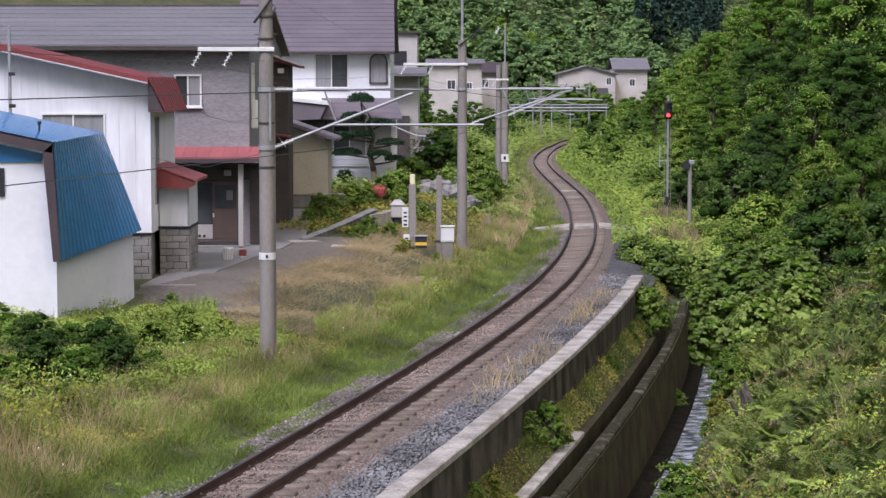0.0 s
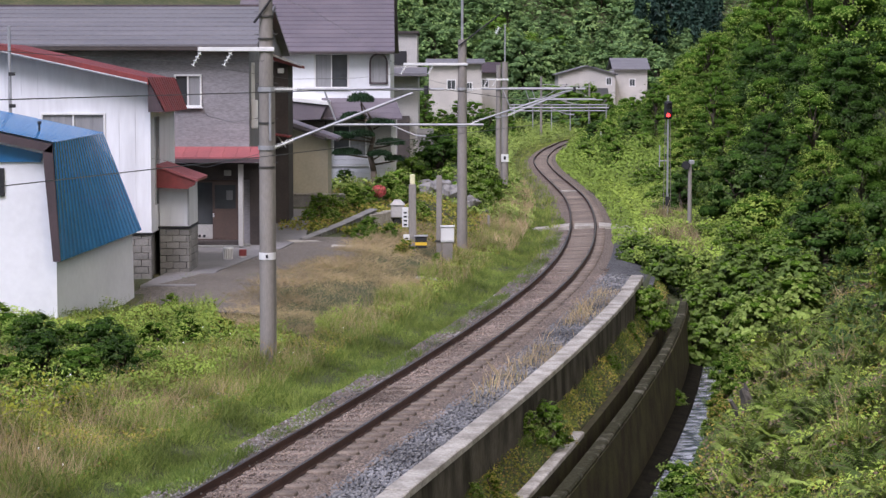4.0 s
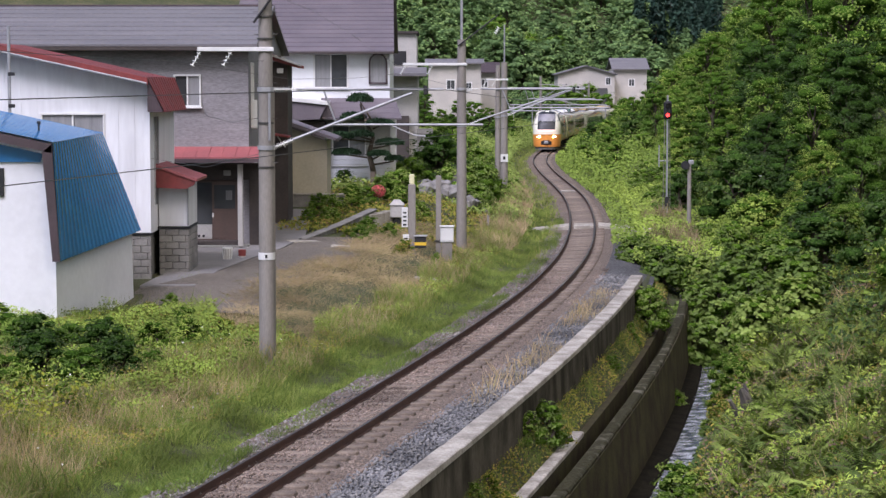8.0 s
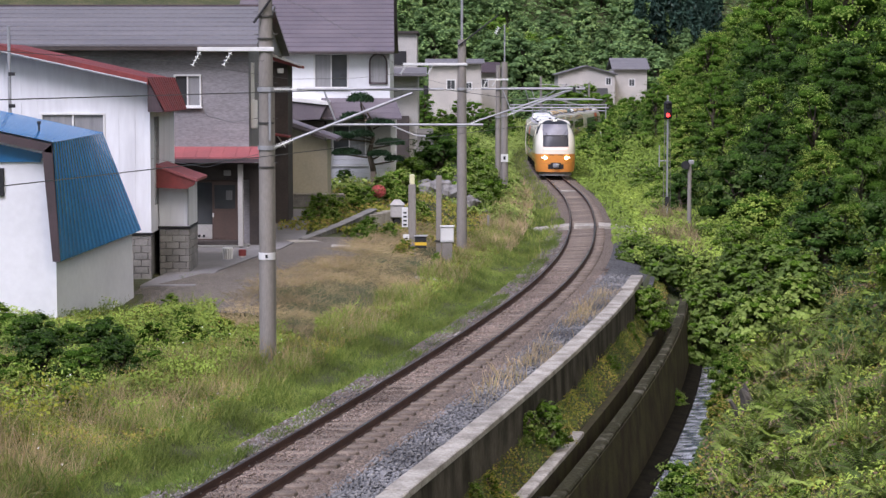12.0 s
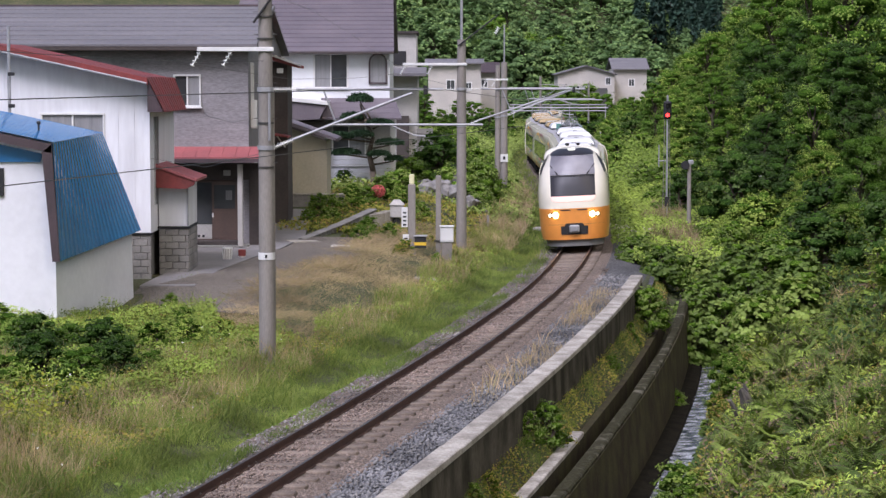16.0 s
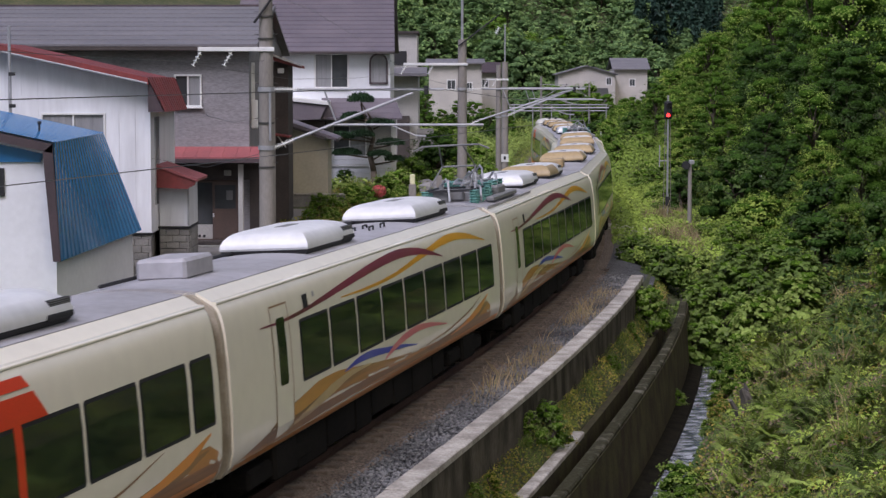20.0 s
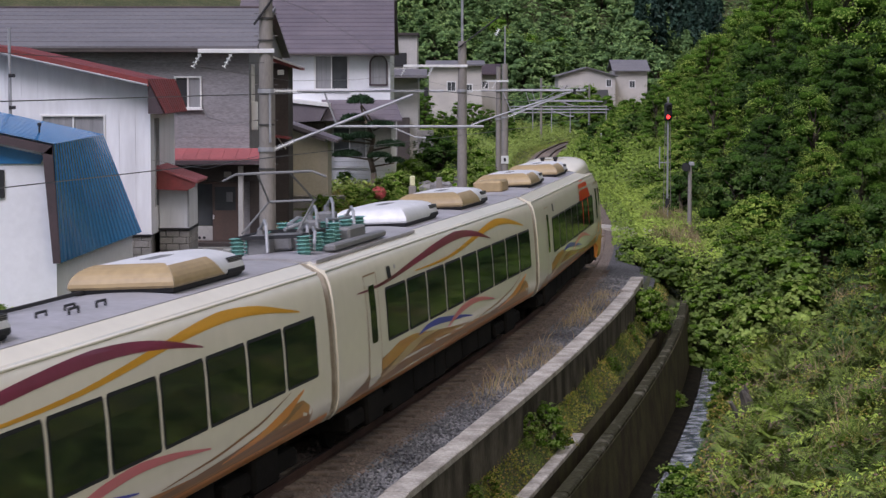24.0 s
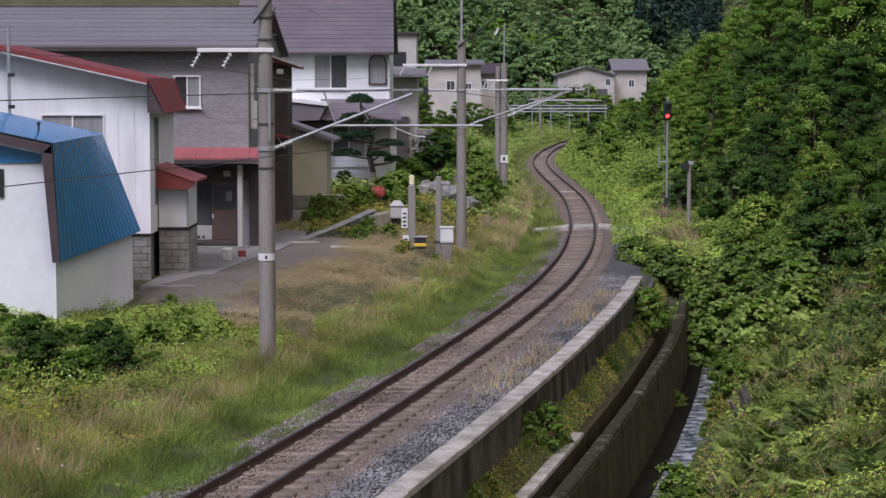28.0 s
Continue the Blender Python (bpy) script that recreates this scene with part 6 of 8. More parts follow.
def shrubs():
    rnd = random.Random(91)
    def bush(i, x, y, sc, squash=1.0, sink=0.15):
        me, lab = ((BUSH[0], "leafy green shrub on the bank"), (BUSH[1], "bright green shrub covered in vines"), (BUSH[2], "dense dark green leafy shrub"),
                   (FINE, "small fine-leaved yellow-green shrub"), (HERBY, "tall mixed weeds in a clump"), (KNOT, "clump of broad-leaved green knotweed"), (DARKFINE, "dark green fine-leaved shrub on the bank"))[i]
        plant("shrub", me, lab, "shrub", x, y, sc, rnd.uniform(0, 360), squash, sink, "shrubs")
    # foot of the hill and the vine bank right of the line
    y = 78.0
    while y < 136:
        far = max(0.0, (y - 110) / 100)
        for o, i, sc in ((4.6, 1, 0.62), (6.2, 1, 0.8), (7.8, 0, 1.0), (9.4, 2 if rnd.random() < .5 else 0, 1.1)):
            if y < 108 and o < 6:
                continue
            if 92 < y < 106 and o < 9:
                i, sc = (2 if o > 7 else 1), 0.62
            bush(i, float(line_x(y)) + o + rnd.uniform(-.6, .6), y + rnd.uniform(-1.2, 1.2), sc * rnd.uniform(.8, 1.15), rnd.uniform(.7, 1.0), 0.25)
        y += 3.4 + far * 1.6
    for x, y, i, sc in ((12.6, 108, 2, 0.8), (13.4, 110, 2, 0.9), (14.2, 100, 2, 1.25), (15.0, 96, 2, 1.15), (13.8, 94, 0, 0.8), (17.0, 98, 1, 1.0), (18.2, 104, 1, 1.3), (16.2, 110, 0, 1.2),
                        (14.6, 85, 0, 0.9), (16.4, 82, 1, 1.0), (13.2, 82, 0, 0.8), (17.4, 88, 0, 1.2), (16.0, 74, 2, 1.0), (15.4, 68, 0, 1.0), (14.6, 62, 0, 0.9)):
        bush(i, x, y, sc)
    # knotweed over the stream
    for x, y, sc in ((8.6, 70, 0.72), (9.8, 71, 0.9), (10.9, 72, 0.9), (9.2, 74, 0.85), (10.4, 75.5, 1.0), (11.8, 75, 0.95), (12.8, 73, 0.9), (8.2, 76, 0.7), (11.4, 79, 1.0), (9.6, 79, 0.8), (13.0, 78, 0.9), (10.4, 68, 0.75), (11.9, 69, 0.8), (7.3, 78.5, 0.55), (7.9, 81, 0.5)):
        bush(5, x, y, sc, 0.9, 0.1)
    # shrubs on the near bank and in the gutter
    for x, y, i, sc in ((6.3, 64, 3, 0.9), (6.8, 66.5, 3, 0.8), (2.2, 43.2, 3, 0.62), (1.7, 41.8, 3, 0.45), (2.6, 44.2, 4, 0.4), (6.9, 60.5, 3, 0.55), (1.15, 37.4, 4, 0.5), (4.85, 43.5, 5, 0.3), (4.4, 41.2, 5, 0.26), (5.6, 44.5, 4, 0.5), (3.4, 37.2, 0, 0.4), (4.7, 42.6, 5, 0.36), (5.6, 45, 3, 0.4), (9.5, 46, 4, 0.55), (8.6, 43, 4, 0.6)):
        bush(i, x, y, sc, 1.0, 0.12)
    for k in range(24):
        y = rnd.uniform(37, 76)
        o = rnd.uniform(7.2, 11.5)
        bush((3, 4, 4, 3, 4, 0, 4)[k % 7], float(line_x(y)) + max(o, 7.2), y, rnd.uniform(.25, .5) * (1.15 if o > 9.5 else 1), rnd.uniform(.6, 1.0), 0.12)
    for k in range(34):
        y = 37 + k * 0.9 + rnd.uniform(-.5, .5)
        if 45 < y < 55:
            continue
        bush((4, 3, 4, 0)[k % 4], float(line_x(y)) + rnd.uniform(5.7, 6.5), y, rnd.uniform(.3, .6), 1.0, 0.1)
    for k in range(16):
        y = rnd.uniform(36, 72)
        bush(4 if k % 3 else 3, float(line_x(y)) + rnd.uniform(3.08, 3.4), y, rnd.uniform(.16, .3), 1.0, 0.05)
    # left bank: dark shrubs before the shed, weeds along the slope
    for x, y, i, sc in ((-9.6, 46.5, 6, 0.75), (-8.3, 42.4, 2, 0.52), (-7.5, 42.2, 6, 0.72), (-6.8, 43.0, 2, 0.45), (-8.9, 41.8, 6, 0.62), (-6.3, 44.2, 6, 0.5), (-7.3, 44.0, 2, 0.55), (-8.2, 40.2, 4, 0.55), (-7.2, 39.4, 4, 0.5), (-9.0, 45.4, 2, 0.5), (-8.3, 46.0, 6, 0.7), (-10.2, 47.4, 6, 0.7), (-7.8, 47.2, 0, 0.5), (-7.2, 46.2, 6, 0.5), (-8.6, 41.6, 3, 0.5), (-7.5, 40.2, 3, 0.45), (-8.9, 42.6, 3, 0.4), (-7.9, 38.4, 3, 0.35),
                        (-6.7, 47.6, 0, 0.42), (-6.0, 48.6, 0, 0.4), (-5.4, 50.0, 4, 0.6), (-6.4, 50.6, 0, 0.4), (-7.2, 51.4, 4, 0.55), (-7.7, 53.6, 4, 0.5), (-7.4, 55.8, 3, 0.4), (-10.8, 49.6, 0, 0.5), (-10.0, 50.2, 4, 0.6), (-3.9, 50.2, 4, 0.4), (-4.5, 47.8, 0, 0.3)):
        bush(i, x, y, sc, 0.85, 0.1)
    # thicket hiding the far bend
    for k in range(15):
        y = 150 + k * 7.6
        bush((1, 0, 1, 5)[k % 4], float(line_x(y)) + rnd.uniform(2.7, 4.2), y, rnd.uniform(.7, 1.1), 0.9, 0.2)
        bush((0, 1, 0, 2)[k % 4], float(line_x(y)) + rnd.uniform(4.6, 8.0), y, rnd.uniform(.8, 1.3), 0.95, 0.2)
        bush((1, 0, 2, 1)[k % 4], float(line_x(y)) - rnd.uniform(3.6, 7.0), y, rnd.uniform(.5, .95), 0.9, 0.2)
    # garden
    for x, y, i, sc in ((-5.0, 82.5, 0, 0.5), (-4.4, 80.5, 1, 0.4), (-5.2, 79.8, 3, 0.5), (-4.6, 83.6, 1, 0.5), (-3.7, 84.5, 0, 0.55), (-3.2, 86.5, 1, 0.5), (-2.6, 88, 0, 0.6), (-3.9, 88.2, 0, 0.4), (-2.0, 92, 1, 0.75), (-1.6, 86.5, 0, 0.5), (-1.0, 84, 1, 0.45),
                        (-3.4, 74.6, 4, 0.4), (-2.7, 75.6, 0, 0.4), (-2.9, 73.4, 0, 0.36), (-1.9, 75.0, 0, 0.34), (-1.3, 71.2, 4, 0.55), (-1.5, 70.4, 4, 0.4), (-0.2, 71.6, 3, 0.35), (0.5, 71.4, 4, 0.4), (-4.6, 96, 2, 0.4), (-1.6, 99, 1, 0.9), (-0.9, 103, 0, 0.9)):
        bush(i, x, y, sc, 0.9, 0.1)
    # thicket left of the line
    y = 96.0
    while y < 150:
        for o in (-4.0, -5.6, -7.4, -9.4, -11.6):
            x = float(line_x(y)) + o + rnd.uniform(-.7, .7)
            if x < -0.6 + (y - 96) * 0.02 or (y < 106 and o > -5):
                continue
            i = 2 if (o < -5 and y < 115 and rnd.random() < 0.25) else (1 if rnd.random() < 0.6 else 0)
            sc = (0.5 if o > -5 else 0.9 + 0.12 * (-o - 5.6)) * rnd.uniform(.8, 1.2)
            bush(i, x, y, sc, rnd.uniform(.75, 1.1), 0.25)
        y += 3.2 + max(0, (y - 110) * 0.02)


def far_woods():
    rnd = random.Random(17)
    for k in range(120):
        y = rnd.uniform(330, 470)
        x = rnd.uniform(-0.04, 0.125) * y
        plant("far_tree", FARTREES[k % 2], "far green tree on the valley slope", "tree", x, y, rnd.uniform(.8, 1.25), rnd.uniform(0, 360), 1.0, 0.6, "far trees")
    for k in range(26):
        y = rnd.uniform(262, 318)
        x = rnd.uniform(-0.025, 0.04) * y
        plant("far_tree", FARTREES[k % 2], "far green tree in the valley", "tree", x, y, rnd.uniform(.3, .55), rnd.uniform(0, 360), 0.9, 0.4, "far trees")
    for k in range(22):
        plant("far_tree", FARTREES[k % 2], "far green tree below the houses", "tree", 9.5 + k * 0.6, 294 + rnd.uniform(0, 8), rnd.uniform(.42, .6), rnd.uniform(0, 360), 0.9, 0.3, "far trees")
    for k in range(9):
        plant("far_tree", TREES[(3, 0)[k % 2]], "green tree before the far houses", "tree", 15.0 + k * 1.2 + rnd.uniform(-.4, .4), 298 + rnd.uniform(-3, 3), rnd.uniform(.85, 1.15) * (1.0 if k < 6 else 0.8), rnd.uniform(0, 360), 0.85, 0.3, "far trees")
    for k in range(13):
        plant("far_tree", TREES[k % 4], "green tree in the far thicket", "tree", -3.5 + k * 0.85, 214 + rnd.uniform(0, 14), rnd.uniform(.42, .6), rnd.uniform(0, 360), 0.9, 0.3, "far trees")
    for k in range(16):
        y = rnd.uniform(355, 385)
        plant("far_tree", TREES[3], "light green tree on the far mound", "tree", rnd.uniform(0.010, 0.056) * y, y, rnd.uniform(1.2, 1.7), rnd.uniform(0, 360), 0.95, 0.5, "far trees")
    for k in range(34):
        y = rnd.uniform(400, 440)
        x = (0.093 + 0.04 * rnd.random()) * y
        plant("cedar", CONE[k % 2], "tall dark cedar on the far slope", "conifer", x, y, rnd.uniform(.9, 1.3), rnd.uniform(0, 360), 1.0, 0.5, "far cedars")
    for k in range(10):
        y = rnd.uniform(135, 200)
        plant("tree", TREES[k % 4], "green tree behind the houses", "tree", rnd.uniform(-14, -3) * y / 150, y, rnd.uniform(.5, .8), rnd.uniform(0, 360), 1.0, 0.3, "trees behind the houses")


def pine():
    """A trained garden pine: bent trunk, flat pads of needles."""
    rnd = np.random.RandomState(3)
    t = thing("garden_pine", "trained garden pine with bent trunk", "tree", pose(-3.25, 95.5, 1.5))
    pts = [(0, 0, -0.3), (0.05, 0, 0.9), (-0.15, 0, 1.7), (0.05, 0.1, 2.5), (-0.35, 0, 3.3), (-0.55, 0, 4.0)]
    tr = MB()
    for k, (a, b) in enumerate(zip(pts, pts[1:])):
        tr.cyl(a, b, 0.16 - 0.025 * k, 0.14 - 0.025 * k, 8)
    cs, ns = [], []
    for c, rx, rz in (((-0.55, 0, 4.2), .62, .42), ((-0.9, .2, 3.4), .6, .3), ((0.35, 0, 3.1), .7, .3), ((-1.5, 0, 2.5), .62, .28), ((-0.5, -.3, 2.6), .6, .25), ((0.8, 0.1, 2.2), .68, .28), ((-1.2, .2, 1.75), .68, .26), ((0.3, -.4, 1.7), .55, .22), ((1.0, .3, 1.45), .45, .2)):
        tr.cyl((pts[3][0] * .5, 0, min(c[2] - 0.25, 3.2)), (c[0], c[1], c[2] - 0.1), 0.05, 0.03, 6)
        k = int(2000 * rx)
        d = rnd.normal(size=(k, 3))
        d /= np.linalg.norm(d, axis=1)[:, None]
        d[:, 2] = np.abs(d[:, 2]) * 0.9 - 0.15
        cs.append(np.array(c) + d * np.array([rx, rx, rz]) * (0.6 + 0.45 * rnd.random(k))[:, None])
        ns.append(rnd.normal(size=(k, 3)))
    part("trunk", tr, BARK, t, smooth=True)
    c, n = np.concatenate(cs), np.concatenate(ns)
    part("crown", leaf_mesh("pine_crown", c, n, 0.19 * rnd.uniform(.7, 1.3, len(c)), PINE, rnd, 0.22, rnd.normal(size=(len(c), 3)) * 0.6 + np.array([0, 0, 1.0])), None, t, "dark needle pads")
    t = thing("azalea", "round red-orange flowering azalea", "shrub", pose(-2.7, 86.6, 1.6))
    d = rnd.normal(size=(500, 3))
    d /= np.linalg.norm(d, axis=1)[:, None]
    part("flowers", leaf_mesh("flowers", d * np.array([.32, .32, .26]) + np.array([0, 0, .35]), d, 0.07 * rnd.uniform(.7, 1.3, 500), leaf_mat("coral flowers", ((0.5, 0.08, 0.05), (0.62, 0.14, 0.10), (0.45, 0.2, 0.1))), rnd), None, t)
    part("stem", MB().cyl((0, 0, -0.3), (0, 0, 0.3), 0.05, 0.03, 6), BARK, t)


def wave(o, y, seed=0):
    return (np.sin(o * 1.7 + seed) + np.sin(y * 0.9 + seed * 2.1) + np.sin(o * 0.8 - y * 0.5 + seed) + np.sin(y * 2.3 + o * 1.3 + seed * 0.7)) / 4


def mown(o, y):
    """The mown slope beyond the line pole, where no tall weeds stand."""
    return (o < -4.1 + 0.25 * np.sin(y * 0.9)) & (y > 50.5 + np.clip(-5.5 - o, 0, 2) * 1.9 + 0.5 * np.sin(o * 2.3))


def blades(name, label, o0, o1, y0, y1, n, h0, h1, material, seed, slim=0.05, lean=0.35, near=1.0, gap=-0.6, zone=0):
    """Grass: blades standing on the bank."""
    rnd = np.random.RandomState(seed)
    y = y0 + (y1 - y0) * rnd.random(n) ** near
    o = o0 + (o1 - o0) * rnd.random(n)
    keep = wave(o, y, seed) + rnd.uniform(-.4, .4, n) > gap
    if zone:
        keep &= mown(o, y) == (zone > 0)
    o, y = o[keep], y[keep]
    n = len(o)
    h = (h0 + (h1 - h0) * rnd.random(n)) * (0.75 + 0.5 * wave(o, y, seed + 5))
    h = np.maximum(h * (0.5 + 0.85 * np.clip(0.5 + wave(o * 4.3, y * 3.1, seed + 2), 0, 1)), h0 * 0.4)
    d = np.stack([rnd.normal(0, lean, n), rnd.normal(0, lean, n), np.ones(n)], 1)
    base = np.stack([o + line_x(y), y, surface(o, y) - 0.03], 1)
    c = base + d * (h * 0.5)[:, None]
    nr = np.stack([rnd.normal(0, 1, n), -np.abs(rnd.normal(0.8, 0.6, n)), rnd.normal(0.3, .3, n)], 1)
    ob = part(name, leaf_mesh(name, c, nr, h, material, rnd, slim, d), None)
    return tagged(ob, label, "grass", kind="stuff")


def carpet(name, label, o0, o1, y0, y1, n, h0, h1, leaf, material, seed, near=1.0, gap=-0.5, slim=0.6, zone=0):
    """Low plants: leaves on short stems over the ground."""
    rnd = np.random.RandomState(seed)
    y = y0 + (y1 - y0) * rnd.random(n) ** near
    o = o0 + (o1 - o0) * rnd.random(n)
    keep = wave(o, y, seed) + rnd.uniform(-.6, .6, n) > gap
    if zone:
        keep &= mown(o, y) == (zone > 0)
    o, y = o[keep], y[keep]
    n = len(o)
    top = (h0 + (h1 - h0) * np.clip(0.45 + 0.55 * wave(o, y, seed + 3) + 0.3 * wave(o * 3.1, y * 2.7, seed + 9), 0, 1.2))
    z = surface(o, y) + top * (0.15 + 0.85 * rnd.random(n) ** 0.7)
    c = np.stack([o + line_x(y), y, z], 1)
    nr = np.stack([rnd.normal(0, .5, n), rnd.normal(-.25, .5, n), np.full(n, 0.8 if y0 < 300 else 1.8)], 1)
    ob = part(name, leaf_mesh(name, c, nr, leaf * rnd.uniform(.6, 1.4, n), material, rnd, slim), None)
    return tagged(ob, label, "plants", kind="stuff")


def fern(x, y, sc, m, seed):
    """A rosette of arching fronds, each with rows of leaflets."""
    rnd = np.random.RandomState(seed)
    cs, ns, al, sz = [], [], [], []
    ribs = MB()
    for k in range(9):
        a = k * 0.7 + rnd.uniform(-.2, .2)
        L = rnd.uniform(.7, 1.0)
        u = np.linspace(0.15, 1, 13)
        px, pz = L * u * 0.8, 0.75 * L * (u - 0.62 * u ** 2.2)
        d = np.array([math.cos(a), math.sin(a), 0])
        side = np.array([-d[1], d[0], 0])
        ribs.tube([tuple(d * px[i] + np.array([0, 0, pz[i]])) for i in (0, 4, 8, 12)], 0.008, 3)
        for i in range(len(u)):
            w = 0.2 * (1 - u[i]) ** 0.7 + 0.03
            for q in (-1, 1):
                cs.append(d * px[i] + side * q * w * 0.55 + np.array([0, 0, pz[i]]))
                al.append(side * q + d * 0.35)
                ns.append(np.array([0, 0, 1.0]) + d * 0.4 + rnd.normal(0, .15, 3))
                sz.append(w * 1.25)
    me = leaf_mesh("fern_fronds", np.array(cs), np.array(ns), np.array(sz), m, rnd, 0.32, np.array(al))
    rm = ribs.mesh("fern_ribs")
    rm.materials.append(BARK)
    return me, rm


FERNS = [fern(0, 0, 1, LEAFM, 5), fern(0, 0, 1, LEAFL, 6), fern(0, 0, 1, LEAFL, 7)]


def ferns_and_stump():
    rnd = random.Random(55)
    for k in range(300):
        y = rnd.uniform(33, 74)
        o = rnd.uniform(6.5, 12.6)
        x = float(line_x(y)) + o
        t = thing("fern", "arching green fern on the stream bank", "fern", pose(x, y, float(ground(x, y)) + 0.16, rnd.uniform(5, 40), rnd.uniform(-40, 5), rnd.uniform(0, 360)), "ferns")
        me, rm = FERNS[k % 3]
        sc = rnd.uniform(.5, 1.05)
        for n, q in (("frond", me), ("rib", rm)):
            part(n, q, None, t).scale = (sc, sc, sc)
    t = thing("tree_stump", "grey broken tree stump leaning on the bank", "stump", pose(8.0, 53.2, -2.0, 12, -26, 20))
    rows = []
    for k, (z, r) in enumerate(((-0.4, 0.2), (0.0, 0.16), (0.25, 0.15), (0.45, 0.125), (0.62, 0.115))):
        rows.append([(r * math.cos(a) * (1 + 0.22 * math.sin(3 * a + z * 2)), r * math.sin(a) * (1 + 0.15 * math.cos(5 * a)), z + (0.14 * math.sin(2 * a + 0.6) + 0.07 * math.sin(5 * a) if k == 4 else 0)) for a in np.linspace(0, 2 * math.pi, 15)[:-1]])
    part("trunk", MB().loft(rows, True, True), DEADWOOD, t)
    part("broken_limb", MB().cyl((-0.3, 0.1, -0.1), (-0.38, 0.12, 0.5), 0.09, 0.05, 7), DEADWOOD, t)


ferns_and_stump()
hillside()
shrubs()
far_woods()
pine()
# left verge
blades("verge_grass", "short lush green grass beside the ballast", -3.2, -1.6, 30, 112, 110000, .12, .28, TURF, 1, 0.055, 0.45, 1.5, -0.95)
carpet("verge_leaves", "small leaves and clover in the verge", -5.2, -2.9, 30, 112, 60000, .03, .4, .05, HERB, 51, 1.4, -0.3, 0.6, zone=-1)
carpet("verge_green_leaves", "green leaves low in the verge", -5.4, -2.8, 30, 112, 46000, .05, .45, .055, LEAFM, 52, 1.4, -0.2, 0.5, zone=-1)
blades("verge_tufts", "bright tufts of grass growing over the stones", -2.2, -0.95, 30, 100, 60000, .16, .34, TURF, 46, 0.05, 0.5, 1.4, 0.12)
blades("tall_grass", "tall straw-coloured grass on the bank", -5.2, -2.9, 30, 112, 24000, .3, .62, STRAW, 2, 0.014, 0.35, 1.35, -0.2, zone=-1)
blades("seed_grass", "reddish seed heads above the grass", -5.2, -3.0, 32, 110, 15000, .45, .75, RUSSET, 47, 0.012, 0.25, 1.25, 0.0, zone=-1)
blades("tall_green_grass", "tall green grass on the bank", -5.4, -2.7, 30, 112, 60000, .2, .6, GRASS, 3, 0.022, 0.36, 1.35, -0.8, zone=-1)
blades("bank_grass", "mixed tall grass before the shed", -10, -4.6, 30, 57, 44000, .25, .65, GRASS, 4, 0.02, 0.4, 1.0, -0.6, zone=-1)
blades("bank_straw", "dry seed heads among the weeds", -9.5, -3.6, 30, 46, 12000, .4, .8, STRAW, 5, 0.014, 0.3, 1.0, -0.2, zone=-1)
carpet("bank_weeds", "leafy weeds covering the bank", -11.5, -4.4, 31, 57, 50000, .1, .6, .06, HERB, 6, 1.0, -0.5, zone=-1)
carpet("bank_leaves", "green leaves covering the bank", -11.5, -3.9, 39, 57.5, 78000, .1, .8, .065, LEAFM, 36, 1.0, -0.45, zone=-1)
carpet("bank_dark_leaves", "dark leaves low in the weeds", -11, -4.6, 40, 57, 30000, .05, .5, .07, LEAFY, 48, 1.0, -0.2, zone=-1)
carpet("bank_brown", "withered seed heads over the bank", -11, -3.8, 31, 46, 12000, .3, .7, .05, BROWNISH, 44, 1.0, 0.05, 0.4, zone=-1)
carpet("bank_flowers", "small white flowers on the bank", -9, -3.0, 33, 56, 240, .35, .6, .045, FLOWER, 49, 1.0, 0.1, 0.9, zone=-1)
carpet("yellow_leaves", "yellow-green young plants in the weeds", -8.2, -4.8, 35.5, 43, 3600, .25, .8, .085, YELLOWISH, 50, 1.0, 0.35, 0.6)
carpet("verge_weeds", "small weeds at the ballast edge", -2.4, -1.0, 31, 85, 5000, .03, .2, .06, LEAFM, 37, 1.3, 0.15)
blades("mown_slope", "flattened dry mown grass on the slope", -7.6, -3.9, 50, 82, 60000, .15, .42, STRAW, 7, 0.03, 1.5, 1.0, -0.5, zone=1)
blades("yard_grass", "thin green grass on the yard edge", -10.2, -4.0, 50, 82, 34000, .05, .2, GRASS, 8, 0.05, 0.7, 1.0, 0.05, zone=1)
carpet("slope_weeds", "weeds at the foot of the slope", -5.2, -3.0, 57, 92, 14000, .1, .5, .075, LEAFM, 9, 1.0, 0.0, zone=-1)
carpet("garden_weeds", "low garden plants and moss", -11, -4.2, 76, 100, 18000, .1, .45, .11, HERB, 10, 1.0, -0.4)
carpet("thicket_floor", "green undergrowth left of the line", -12, -2.4, 92, 150, 30000, .15, .7, .15, LEAFL, 11, 1.0, -0.7)
blades("far_verge", "grass along the far track", -4.2, -1.15, 76, 300, 40000, .12, .36, GRASS, 12, 0.09, 0.35, 1.0, -0.7)
blades("far_straw", "straw along the far track", -4.4, -2.6, 80, 130, 9000, .4, .8, STRAW, 38, 0.035, 0.25, 1.0, -0.3)
carpet("far_thicket", "thicket of vines left of the far track", -13, -2.6, 146, 300, 46000, .3, 2.0, .2, LEAFL, 31, 1.0, -0.95)
carpet("far_thicket_dark", "dark undergrowth in the far thicket", -13, -4.5, 146, 250, 16000, .1, 1.4, .24, LEAFD, 32, 1.0, -0.95)
carpet("far_bank", "vines over the far bank", 2.2, 11.0, 130, 270, 46000, .25, 2.2, .2, LEAFM, 33, 1.0, -0.95)
# Both carpets wear the haze-paled leaves.
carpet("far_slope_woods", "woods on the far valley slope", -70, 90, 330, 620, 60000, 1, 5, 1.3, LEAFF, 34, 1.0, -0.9)
